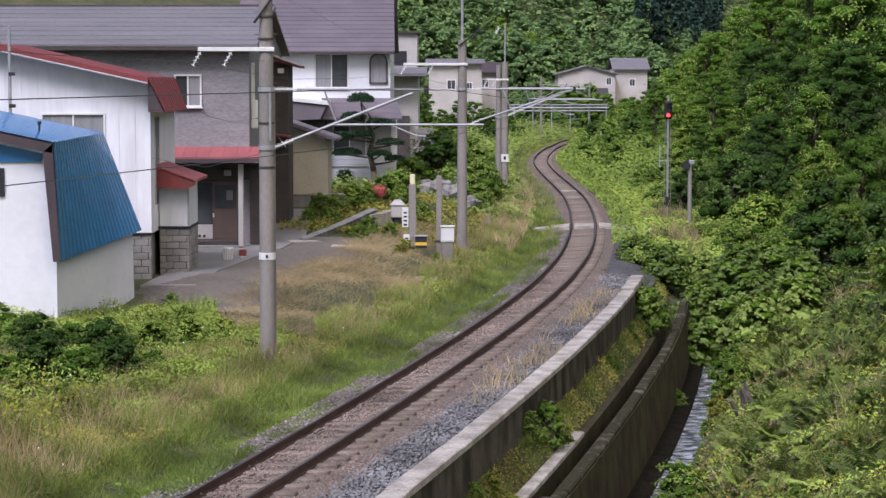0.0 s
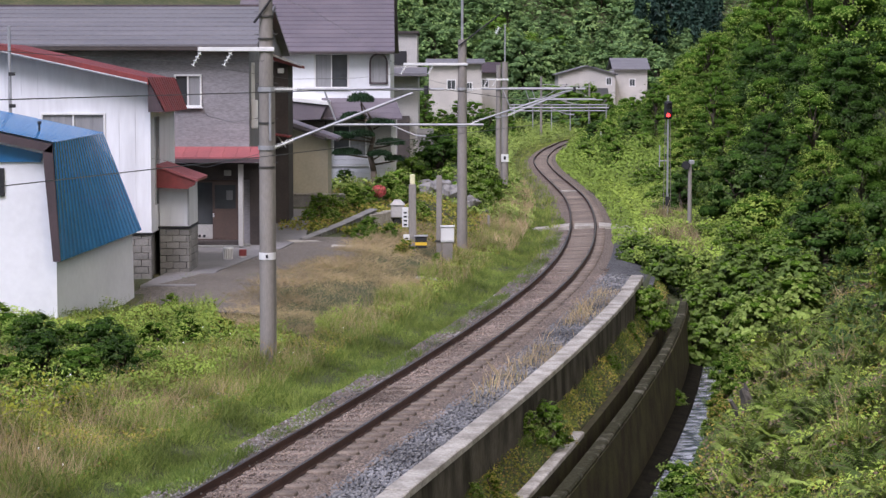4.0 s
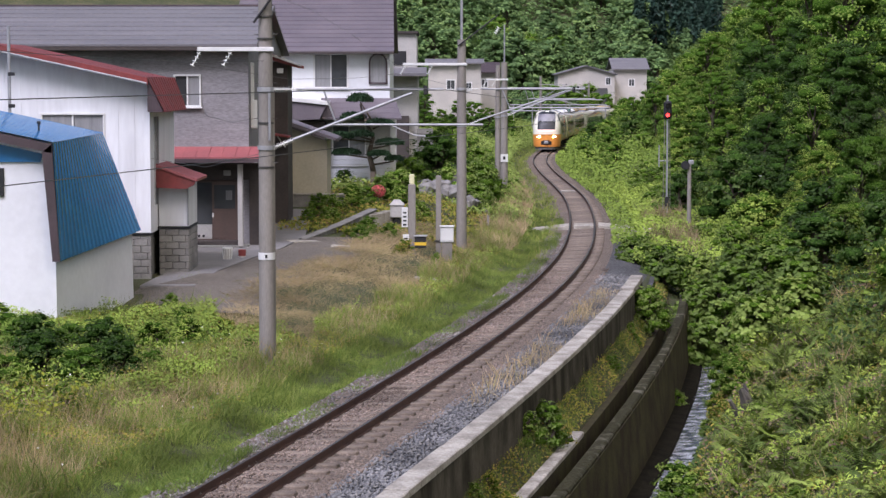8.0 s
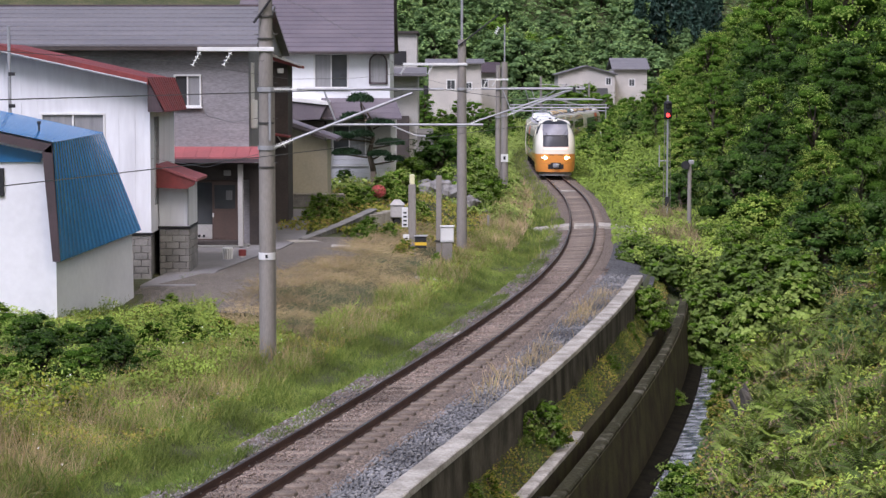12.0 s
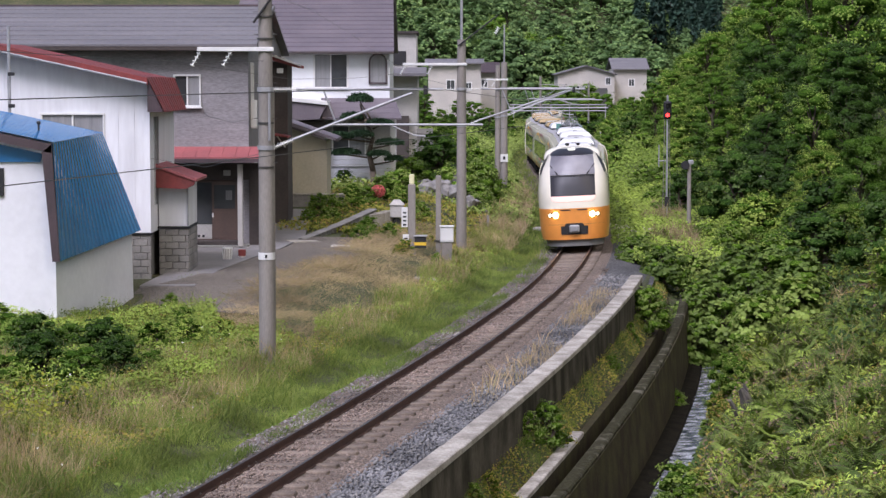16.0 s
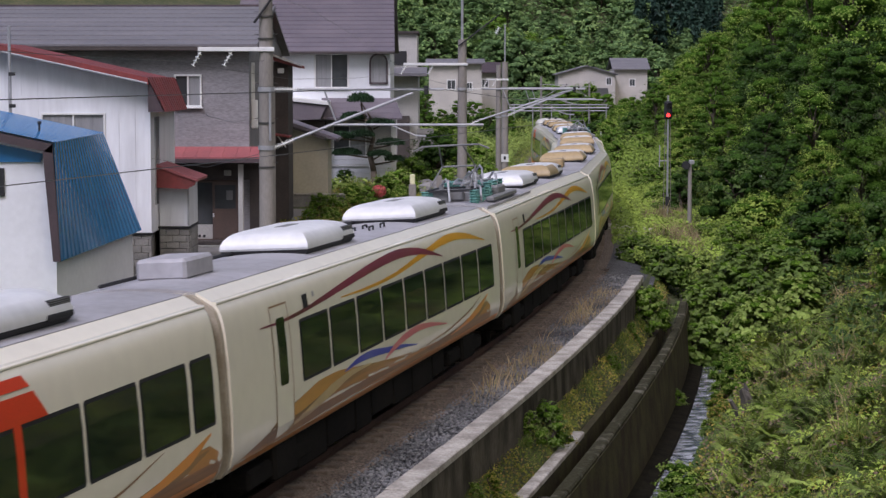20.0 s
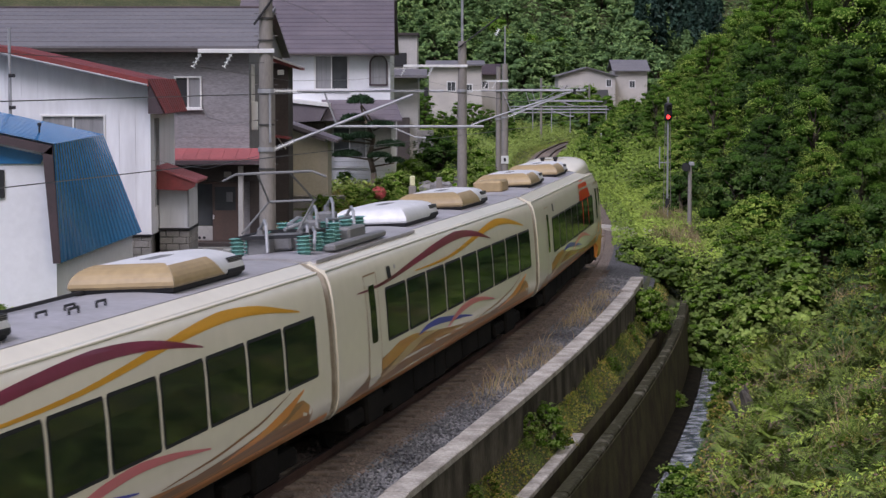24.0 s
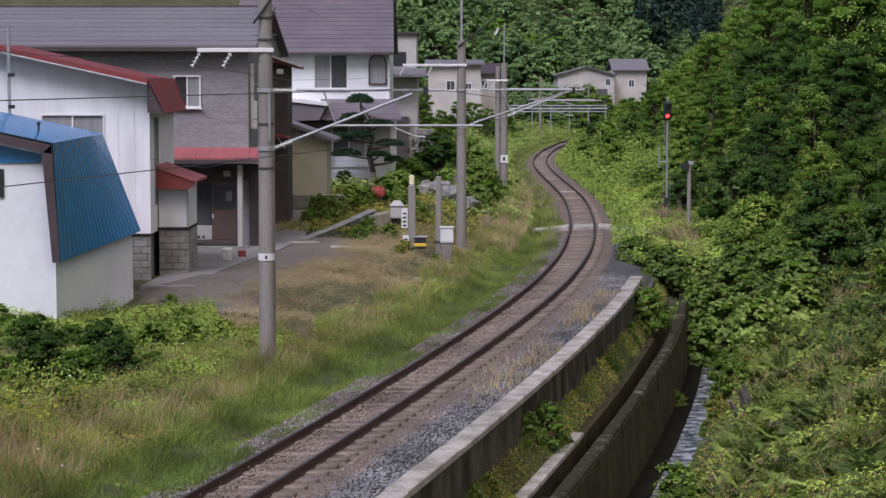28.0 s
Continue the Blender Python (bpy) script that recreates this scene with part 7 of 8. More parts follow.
carpet("far_slope_shade", "lower woods on the far valley slope", -70, 90, 330, 620, 26000, 1, 4, 1.3, LEAFF, 35, 1.0, -0.9)
# right side
carpet("slope_herbs", "ferns and herbs covering the stream bank", 5.8, 15.0, 33, 80, 46000, .02, .5, .085, HERB, 13, 1.0, -0.3)
carpet("slope_ferns", "bright ferns on the stream bank", 6.4, 15.0, 33, 80, 30000, .1, .65, .12, LEAFM, 14, 1.0, -0.2, 0.35)
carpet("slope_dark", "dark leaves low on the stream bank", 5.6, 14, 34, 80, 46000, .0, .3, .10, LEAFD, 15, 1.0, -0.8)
carpet("slope_brown", "withered brown herbs on the stream bank", 6.0, 14, 38, 74, 18000, .1, .62, .09, BROWNISH, 39, 1.0, 0.1)
blades("slope_grass", "pale green grass on the near bank", 7.0, 13.0, 33, 60, 20000, .3, .7, GRASS, 42, 0.04, 0.3, 1.0, 0.1)
blades("slope_stalks", "brown stalks on the stream bank", 6.5, 13.0, 36, 72, 7000, .4, .8, STRAW, 43, 0.025, 0.3, 1.0, 0.15)
blades("bench_grass", "mossy grass between wall and gutter", 3.04, 3.44, 31, 76, 16000, .08, .34, GRASS, 16, 0.035, 0.5, 1.2, -0.3)
carpet("bench_moss", "yellow-green moss cushions by the gutter", 3.02, 3.6, 31, 76, 16000, .02, .22, .05, HERB, 17, 1.2, -0.3)
carpet("gutter_litter", "moss and litter in the gutter", 3.6, 4.02, 31, 78, 1500, .01, .08, .06, LEAFD, 40, 1.0, -0.2)
blades("gravel_weeds", "dry weeds in the gravel by the wall", 1.6, 2.55, 42, 68, 3600, .15, .5, STRAW, 18, 0.04, 0.3, 1.0, 0.15)
carpet("vine_bank", "vines covering the bank right of the track", 2.3, 11.5, 76, 135, 44000, .2, .75, .14, LEAFM, 19, 1.0, -0.9)
carpet("track_edge", "low weeds along the right of the track", 1.25, 2.6, 84, 215, 14000, .05, .4, .12, LEAFM, 41, 1.0, -0.6)
blades("red_grass", "reddish dry grass by the crossing", 3.0, 5.2, 88, 112, 5000, .4, .8, STRAW, 20, 0.04, 0.2, 1.0, -0.2)
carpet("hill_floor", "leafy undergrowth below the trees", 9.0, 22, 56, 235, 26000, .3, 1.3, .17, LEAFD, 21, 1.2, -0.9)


def scatter_stones(name, label, o0, o1, s0, s1, n, size, z, cols, seed, near=1.5):
    rnd = np.random.RandomState(seed)
    s = s0 + (s1 - s0) * rnd.random(n) ** near
    o = o0 + (o1 - o0) * rnd.random(n)
    oct_v = np.array([(1, 0, 0), (-1, 0, 0), (0, 1, 0), (0, -1, 0), (0, 0, 1), (0, 0, -1)], float)
    oct_f = np.array([(0, 2, 4), (2, 1, 4), (1, 3, 4), (3, 0, 4), (2, 0, 5), (1, 2, 5), (3, 1, 5), (0, 3, 5)], np.int32)
    x, zz = line_x(s) + o, (surface(o, s) if z > -1 else line_z(s) + z) + rnd.uniform(-.015, .02, n)
    a = rnd.uniform(0, 6.28, n)
    v = oct_v[None] * rnd.uniform(.55, 1.2, (n, 6, 1)) * (size * rnd.uniform(.6, 1.4, n))[:, None, None] * np.array([1, 1, .7])
    ca, sa = np.cos(a)[:, None], np.sin(a)[:, None]
    v = np.stack([v[..., 0] * ca - v[..., 1] * sa + x[:, None], v[..., 0] * sa + v[..., 1] * ca + s[:, None], v[..., 2] + zz[:, None]], -1)
    f = (oct_f[None] + (np.arange(n, dtype=np.int32) * 6)[:, None, None]).reshape(-1)
    me = bpy.data.meshes.new(name)
    me.vertices.add(6 * n)
    me.vertices.foreach_set("co", v.reshape(-1))
    me.loops.add(len(f))
    me.loops.foreach_set("vertex_index", f)
    me.polygons.add(8 * n)
    me.polygons.foreach_set("loop_start", np.arange(0, len(f), 3, dtype=np.int32))
    me.update(calc_edges=True)
    me.materials.append(leaf_mat(name + " stone", cols, 0.0, 0.9, blue=1.0))
    tagged(part(name, me, None), label, "gravel", kind="stuff")


RUSTY = ((0.10, 0.076, 0.06), (0.17, 0.13, 0.105), (0.24, 0.19, 0.158), (0.33, 0.28, 0.24))
GREYS = ((0.05, 0.05, 0.053), (0.105, 0.105, 0.11), (0.175, 0.175, 0.18), (0.3, 0.295, 0.29))
scatter_stones("ballast_stones", "loose rust-stained ballast between the rails", -0.5, 0.5, 31, 74, 7500, 0.035, -0.15, RUSTY, 1)
scatter_stones("shoulder_stones", "loose rust-stained ballast outside the rails", 0.62, 1.5, 31, 74, 7500, 0.035, -0.175, RUSTY, 2)
scatter_stones("gravel_stones", "loose grey gravel along the wall", 1.3, 2.58, 31, 72, 9000, 0.042, -0.19, GREYS, 3)
scatter_stones("left_stones", "loose grey stones on the ballast edge", -2.1, -0.63, 31, 90, 6000, 0.04, -0.235, ((0.07, 0.062, 0.06), (0.13, 0.115, 0.11), (0.2, 0.185, 0.18), (0.34, 0.325, 0.31)), 4)
scatter_stones("stream_stones", "wet stones in the stream", 4.5, 5.7, 38, 80, 160, 0.12, -3.16, ((0.04, 0.04, 0.035), (0.09, 0.085, 0.075), (0.14, 0.13, 0.12)), 5, 1.0)
# ---- the train ----
IVORY = mat("ivory train paint", (0.91, 0.855, 0.72), 0.25, alt=(0.87, 0.815, 0.685), scale=0.5, fine=3, var=0.05, bump=0.0, coat=0.4)
ORANGE = mat("orange train paint", (0.84, 0.33, 0.075), 0.32, alt=(0.80, 0.31, 0.07), scale=0.6, fine=4, var=0.08, bump=0.0, coat=0.4)
FLAME = mat("brushed orange and brown livery", (0.55, 0.25, 0.075), 0.35, alt=(0.22, 0.12, 0.06), scale=1.1, fine=4, var=0.15, bump=0, coat=0.3, stretch=(0.16, 1, 5.0))
BROWN = mat("brown livery paint", (0.36, 0.19, 0.08), 0.35, alt=(0.28, 0.15, 0.07), scale=0.6, fine=4, var=0.1, bump=0, coat=0.3)
PURPLE = mat("wine red livery paint", (0.28, 0.035, 0.09), 0.35, alt=(0.16, 0.03, 0.05), scale=0.35, fine=4, var=0.1, bump=0, coat=0.3)
TAN = mat("pale tan livery paint", (0.62, 0.45, 0.24), 0.35, alt=(0.5, 0.36, 0.2), scale=0.6, fine=4, var=0.1, bump=0, coat=0.3)
OCHRE = mat("ochre livery paint", (0.60, 0.29, 0.07), 0.35, alt=(0.46, 0.23, 0.07), scale=0.8, fine=4, var=0.12, bump=0, coat=0.3, stretch=(0.3, 1, 3))
GOLD = mat("golden livery paint", (0.80, 0.40, 0.04), 0.35, var=0.1, bump=0, coat=0.3)
PINK = mat("pink livery paint", (0.72, 0.20, 0.24), 0.35, var=0.1, bump=0, coat=0.3)
BLUEP = mat("blue livery paint", (0.06, 0.07, 0.50), 0.35, var=0.1, bump=0, coat=0.3)
RED = mat("red livery paint", (0.75, 0.05, 0.015), 0.35, var=0.1, bump=0, coat=0.3)
ROOFG = mat("grey train roof", (0.44, 0.43, 0.46), 0.6, alt=(0.33, 0.32, 0.33), scale=0.7, fine=8, var=0.15, bump=0.1)
ACW = mat("white fibreglass cover", (0.80, 0.80, 0.81), 0.4, alt=(0.7, 0.7, 0.71), scale=0.8, fine=6, var=0.1, bump=0)
ACT = mat("tan stained cover", (0.46, 0.34, 0.18), 0.5, alt=(0.38, 0.28, 0.15), scale=0.9, fine=8, var=0.15, bump=0)
GLASS = mat("dark tinted glass", (0.012, 0.02, 0.015), 0.06, var=0.1, bump=0, spec=0.6)
# The lilac grey paints the sky's reflection on the glass, over the pale cab.
GLASSU = mat("windscreen with painted sky reflection and pale cab", (0.32, 0.31, 0.34), 0.38, alt=(0.2, 0.19, 0.215), scale=0.8, fine=3, var=0.1, bump=0, spec=0.5)
GLASSW = mat("black glass", (0.03, 0.029, 0.036), 0.42, var=0.1, bump=0, spec=0.4)
UNDER = mat("near-black underframe", (0.012, 0.011, 0.01), 0.95, alt=(0.018, 0.016, 0.014), scale=1.2, fine=15, var=0.3, spec=0.1)
SKIRT = mat("grey skirt", (0.2, 0.2, 0.2), 0.6, var=0.2)
JOINT = mat("weathered car end", (0.52, 0.46, 0.36), 0.6, alt=(0.34, 0.28, 0.2), scale=2, var=0.2, bump=0)
INSUL = mat("green glazed insulator", (0.15, 0.33, 0.29), 0.25, var=0.1, bump=0)
LAMP = glow_mat("lit headlamp", (1.0, 0.9, 0.62), 40.0)
DIMLAMP = glow_mat("dim lamp", (0.95, 0.85, 0.6), 1.6)
LED = glow_mat("lit sign panel", (1.0, 0.68, 0.6), 0.42)
PROFILE = ((1.22, 0.86), (1.32, 0.98), (1.38, 1.2), (1.40, 1.7), (1.39, 2.4), (1.362, 2.85), (1.33, 3.08), (1.285, 3.24), (1.25, 3.29), (1.21, 3.33), (1.10, 3.40), (1.0, 3.46), (0.94, 3.5))
ROOFP = ((0.95, 3.505), (0.9, 3.512), (0.7, 3.54), (0.5, 3.56), (0.25, 3.575), (0, 3.58))
CAR = 20.5
HL = 10.05


def side_y(z):
    return float(np.interp(z, [p[1] for p in PROFILE], [p[0] for p in PROFILE]))


def ribbon(pts, widths, lift=0.006, side=1, n=26):
    """A painted band on the side: centre line (x, z) and widths, smoothed, on the skin of the car."""
    k = len(pts)
    ts = np.linspace(0, k - 1, n)
    px = np.interp(ts, range(k), [p[0] for p in pts])
    pz = np.interp(ts, range(k), [p[1] for p in pts])
    w = np.interp(ts, range(k), widths)
    ker = np.array([1, 2, 3, 2, 1]) / 9.0
    def sm(a):
        return np.convolve(np.concatenate([[2 * a[0] - a[2], 2 * a[0] - a[1]], a, [2 * a[-1] - a[-2], 2 * a[-1] - a[-3]]]), ker, "valid")
    px, pz = sm(px), sm(pz)
    dx, dz = np.gradient(px), np.gradient(pz)
    ln = np.hypot(dx, dz) + 1e-9
    rows = []
    for q in np.linspace(-1, 1, 4 if max(widths) < 0.24 else 8):
        row = []
        for i in range(n):
            x, z = px[i] - dz[i] / ln[i] * w[i] * 0.5 * q, pz[i] + dx[i] / ln[i] * w[i] * 0.5 * q
            z = min(max(z, 0.87), 3.31)
            row.append((x, side * (side_y(z) + lift), z))
        rows.append(row)
    return MB().loft(rows, False)


def panel(x0, x1, z0, z1, lift=0.008, side=1, r=0.0):
    """A flat piece let into the side between two lengths and two heights."""
    zs = [z0] + ([z0 + r] if r else []) + [q[1] for q in PROFILE if z0 + r + 0.01 < q[1] < z1 - r - 0.01] + ([z1 - r] if r else []) + [z1]
    xs = (x0, x1)
    v = [[(x, side * (side_y(z) + lift), z) for x in ((x0 + r * 0.8, x1 - r * 0.8) if r and i in (0, len(zs) - 1) else xs)] for i, z in enumerate(zs)]
    return MB().loft(v, False)


def shell(x0, x1):
    ring = [(y, z) for y, z in PROFILE]
    full = ring + [(-y, z) for y, z in ring[::-1]]
    mb = MB()
    for sgn in (1, -1):
        mb.loft([[(x, sgn * y, z) for y, z in PROFILE] for x in (x0, x1)], False)
    mb.add([(x0, y, z) for y, z in full], [tuple(range(len(full)))]).add([(x1, y, z) for y, z in full], [tuple(range(len(full)))])
    mb.add([(x0, 1.22, 0.86), (x1, 1.22, 0.86), (x1, -1.22, 0.86), (x0, -1.22, 0.86)], [(0, 1, 2, 3)])
    return smoothed(mb.mesh("body"), 50)


def roof_mesh(x0, x1):
    full = list(ROOFP) + [(-y, z) for y, z in ROOFP[-2::-1]]
    full = [(0.95, 3.44)] + full + [(-0.95, 3.44)]
    return smoothed(MB().loft([[(x, y, z) for y, z in full] for x in (x0, x1)], True, True).mesh("roof"), 30)


def nose_w(z):
    return float(np.interp(z, [0.42, 0.6, 0.98, 1.2, 1.7, 2.4, 2.85, 3.1, 3.3, 3.45, 3.6, 3.72, 3.84, 3.93, 3.98], [1.3, 1.34, 1.37, 1.385, 1.40, 1.39, 1.35, 1.29, 1.2, 1.12, 1.04, 0.97, 0.8, 0.5, 0.15]))


def nose_rake(z):
    return float(np.interp(z, [0.42, 0.7, 1.2, 1.7, 2.1, 2.6, 3.0, 3.4, 3.7, 3.84, 3.93, 3.98], [0.05, 0.02, 0.0, 0.0, 0.05, 0.22, 0.42, 0.70, 1.02, 1.35, 1.75, 2.3]))


NOSE = 1.8


def nose_round(z):
    return float(np.interp(z, [2.2, 3.0, 3.5], [0.667, 0.8, 1.0]))


def nose_pt(a, z, lift=0.0):
    """The skin of the cab: a from -90 to 90 degrees round the front, at the height z; the tip is at x = 0."""
    w = nose_w(z) + lift
    c, s = max(0.0, math.cos(a)), math.sin(a)
    ex = nose_round(z)
    return (-nose_rake(z) - NOSE + (NOSE + lift) * c ** ex, w * (abs(s) ** ex) * (1 if s > 0 else -1), z)


def angle_at(y, z):
    return math.asin(max(-1, min(1, math.copysign((min(1, abs(y) / nose_w(z))) ** (1 / nose_round(z)), y))))


def nose_patch(ys, zs, lift=0.012):
    """A patch of the cab's skin: rows of heights, each from one breadth to another; zs holds (z, y0, y1)."""
    rows = []
    for z, y0, y1 in zs:
        rows.append([nose_pt(angle_at(y0 + (y1 - y0) * i / ys, z), z, lift) for i in range(ys + 1)])
    return smoothed(MB().loft(rows, False).mesh("patch"), 60)


def cab(car, front):
    """Cab at the end of a car: front = 1 leads, -1 trails. Built with its tip at +x, then turned."""
    tip = pose(10.75 if front > 0 else -10.0, 0, 0, 0, 0, 0 if front > 0 else 180)
    def put(name, me, m, label=""):
        return part(name, me, m, car, label, at=tip)
    n = 28
    def rings(z0, z1, k, back):
        out = []
        for i in range(k + 1):
            z = z0 + (z1 - z0) * i / k
            r = [nose_pt(-math.pi / 2 + math.pi * j / n, z) for j in range(n + 1)]
            xe, w = r[0][0], r[-1][1]
            if back > 0:
                bk = [(-2.62, min(w, max(1.22, side_y(z)) + 0.004) if z > 0.86 else w)]
            else:
                bk = []
            r = [(q[0], -q[1], z) for q in bk[::-1]] + r + [(q[0], q[1], z) for q in bk]
            out.append(r)
        return out
    put("cab_shell", smoothed(MB().loft(rings(1.64, 3.42, 12, 2.6), False).mesh("cab"), 60), IVORY)
    put("cab_dome", smoothed(MB().loft(rings(3.425, 3.95, 8, 0), True, True).mesh("dome"), 60), IVORY, "ivory dome over the windscreen")
    sec = []
    for x, zt, yb in ((-2.0, 3.58, 1.02), (-2.4, 3.87, 1.13), (-2.9, 3.99, 1.16), (-3.4, 3.97, 1.14), (-4.2, 3.86, 1.08), (-5.3, 3.6, 0.96)):
        sec.append([(x, yb * math.copysign(abs(math.cos(a)) ** 0.62, math.cos(a)), 3.40 + (zt - 3.40) * abs(math.sin(a)) ** 0.62) for a in np.linspace(0, math.pi, 17)])
    put("cab_hood", smoothed(MB().loft(sec, False).mesh("hood"), 60), IVORY, "ivory cab roof hood")
    for y in (-0.22, 0.22):
        put("roof_antenna", MB().cyl((-4.55, y, 3.6), (-4.55, y, 3.98), 0.07, 0.06, 10).cyl((-4.55, y, 3.98), (-4.55, y, 4.04), 0.09, 0.09, 10), M["black"], "dark stub antenna")
    put("cab_bumper", smoothed(MB().loft(rings(0.42, 1.64, 10, 1.9), True, True).mesh("bumper"), 60), ORANGE, "orange front bumper")
    put("snow_plough", smoothed(MB().loft([[(p[0] - 0.12, p[1] * 0.9, z) for p in [nose_pt(-1.2 + 2.4 * j / n, 0.45) for j in range(n + 1)]] for z in (0.16, 0.5)], False).mesh("plough"), 60), SKIRT, "grey plough skirt")
    # windscreen in two bands with a wiper sill between, and the dark hood top
    put("windscreen", nose_patch(16, [(2.12 + 0.185 * i, -0.86, 0.86) for i in range(5)], 0.012), GLASSW, "black lower windscreen panel")
    put("windscreen", nose_patch(16, [(2.93 + 0.09 * i, -0.87 + 0.0008 * i * i, 0.87 - 0.0008 * i * i) for i in range(9)], 0.012), GLASSU, "large raked windscreen")
    put("hood_top", nose_patch(16, [(z, -w, w) for z, w in ((3.655, 0.85), (3.72, 0.84), (3.78, 0.79), (3.83, 0.71), (3.87, 0.6), (3.91, 0.44))], 0.013), GLASSW, "dark glossy hood top")
    put("wiper_sill", nose_patch(16, [(2.862, -0.85, 0.85), (2.925, -0.85, 0.85)], 0.03), M["black"])
    put("sign_panel", nose_patch(14, [(1.9, -0.66, 0.66), (1.95, -0.78, 0.78), (2.03, -0.84, 0.84), (2.115, -0.86, 0.86)], 0.014), LED, "lit sign panel")
    for y in (-1, 1):
        put("lamp_housing", nose_patch(8, [(1.3 + 0.03 * i, y * 0.8 - 0.22 + 0.02 * abs(i - 3), y * 0.8 + 0.22 - 0.02 * abs(i - 3)) for i in range(7)], 0.012), M["black"])
        for q in (0.7, 0.91):
            p = nose_pt(angle_at(y * q, 1.39), 1.39, 0.02)
            put("headlamp", MB().cyl((p[0] - 0.06, p[1], 1.39), (p[0] + 0.03, p[1], 1.39), 0.112 if q < 0.8 else 0.075, 0.102 if q < 0.8 else 0.065, 16).mesh("lamp", True), (LAMP if front > 0 else M["black"]) if (q < 0.8) else (DIMLAMP if front > 0 else RED))
        sw = [[nose_pt(y * radians(g), z, 0.014) for g in np.linspace(g0, g1, 5)] for z, g0, g1 in ((2.95, 64, 72), (3.05, 64, 79), (3.2, 64.5, 87), (3.35, 65, 89.5), (3.45, 66, 88), (3.55, 67, 83), (3.65, 68, 75), (3.7, 69, 70))]
        put("cab_side_window", smoothed(MB().loft(sw, False).mesh("sidewin"), 60), GLASSW, "black triangular cab side window")
        put("vent_slot", nose_patch(4, [(1.56, y * 0.32 - 0.19, y * 0.32 + 0.19), (1.6, y * 0.32 - 0.19, y * 0.32 + 0.19)], 0.012), M["black"])
    put("bumper_seam", nose_patch(16, [(1.01, -1.3, 1.3), (1.022, -1.3, 1.3)], 0.004), BROWN, "thin seam across the bumper")
    put("coupler_recess", nose_patch(10, [(0.62, -0.5, 0.5), (0.66, -0.52, 0.52), (0.95, -0.52, 0.52), (0.96, -0.38, 0.38), (1.06, -0.32, 0.32)], 0.014), M["black"], "dark coupler recess")
    put("coupler", MB().box(-0.25, 0.16, -0.2, 0.2, 0.7, 1.0, 0.05).cyl((0.0, 0, 0.85), (0.2, 0, 0.85), 0.1, 0.1, 10), M["galv"], "steel coupler with cover")
    for y0, y1 in ((0.56, 0.84), (-0.56, -0.84)):
        a, b = nose_pt(angle_at(y0, 2.95), 2.95, 0.04), nose_pt(angle_at(y1, 3.3), 3.3, 0.04)
        put("wiper", MB().cyl(a, b, 0.026, 0.016, 5), M["black"])
    p = nose_pt(0, 3.88, 0.03)
    put("top_lamp", MB().box(p[0] - 0.2, p[0] + 0.06, -0.14, 0.14, 3.83, 3.92, 0.02), glow_mat("top lamp", (1, 1, 0.9), 1.2))


def aircon(car, x, stain):
    """Roof cooler: bevelled cover with grilles."""
    L, W = 1.8, 0.8
    lower = [(-L, -W), (L - 0.5, -W), (L, -W * 0.55), (L, W * 0.55), (L - 0.5, W), (-L, W)]
    def ring(k, dz, inset):
        return [(x - (q[0] - math.copysign(inset, q[0])), q[1] - math.copysign(inset * 0.7, q[1]), dz) for q in lower]
    base = MB().loft([ring(0, 3.5, 0.16), ring(0, 3.57, 0.05), ring(0, 3.622, 0.03)], True, True)
    part("cooler_base", base, M["black"], car, "black cooler base")
    top = MB().loft([ring(0, 3.625, 0.02), ring(0, 3.66, 0.0), ring(0, 3.71, 0.008), ring(0, 3.77, 0.04), ring(0, 3.83, 0.095), ring(0, 3.88, 0.17), ring(0, 3.92, 0.27), ring(0, 3.95, 0.4), ring(0, 3.965, 0.58)], True, True)
    c = part("cooler_cover", smoothed(top.mesh("cover"), 32), ACW, car, "white air-conditioner cover")
    if stain:
        lv = ((0.02, 3.626), (-0.006, 3.66), (0.002, 3.712), (0.034, 3.775), (0.089, 3.836), (0.164, 3.886), (0.264, 3.927), (0.394, 3.957))
        a = MB().loft([[(x + L - i + 0.004, q * (W - i * 0.7 + 0.004), z) for i, z in lv] for q in (-1, -0.5, 0, 0.5, 1)], False)
        for sg in (-1, 1):
            a.loft([[(x + L - i - (2.2 - k * 0.1) * u, sg * (W - i * 0.7 + 0.006), z) for u in (0, 0.5, 1)] for k, (i, z) in enumerate(lv[:7])], False)
        part("cooler_stain", a, ACT, c, "tan brake-dust stain")
    for sg in (1, -1):
        g = part("grille", MB().box(x - 1.3, x - 0.65, min(sg * (W - 0.06), sg * (W - 0.10)) - 0.03, max(sg * (W - 0.06), sg * (W - 0.10)) + 0.03, 3.745, 3.85, 0.01), M["black"], c, "black side grille")
        part("end_shade", MB().box(x - 1.29, x - 0.5, min(sg * (W - 0.2), sg * (W + 0.012)), max(sg * (W - 0.2), sg * (W + 0.012)), 3.6, 3.69, 0.02), M["black"], c, "black lower edge of the cooler")
        for i in range(4):
            part("slat", MB().box(x - 1.29, x - 0.66, sg * (W - 0.04) - 0.012, sg * (W - 0.04) + 0.012, 3.757 + i * 0.025, 3.767 + i * 0.025), SKIRT, g)
    part("top_grille", MB().box(x - 0.1, x + 0.8, -0.1, 0.1, 3.955, 3.972, 0.006), SKIRT, c, "narrow grey top grille")


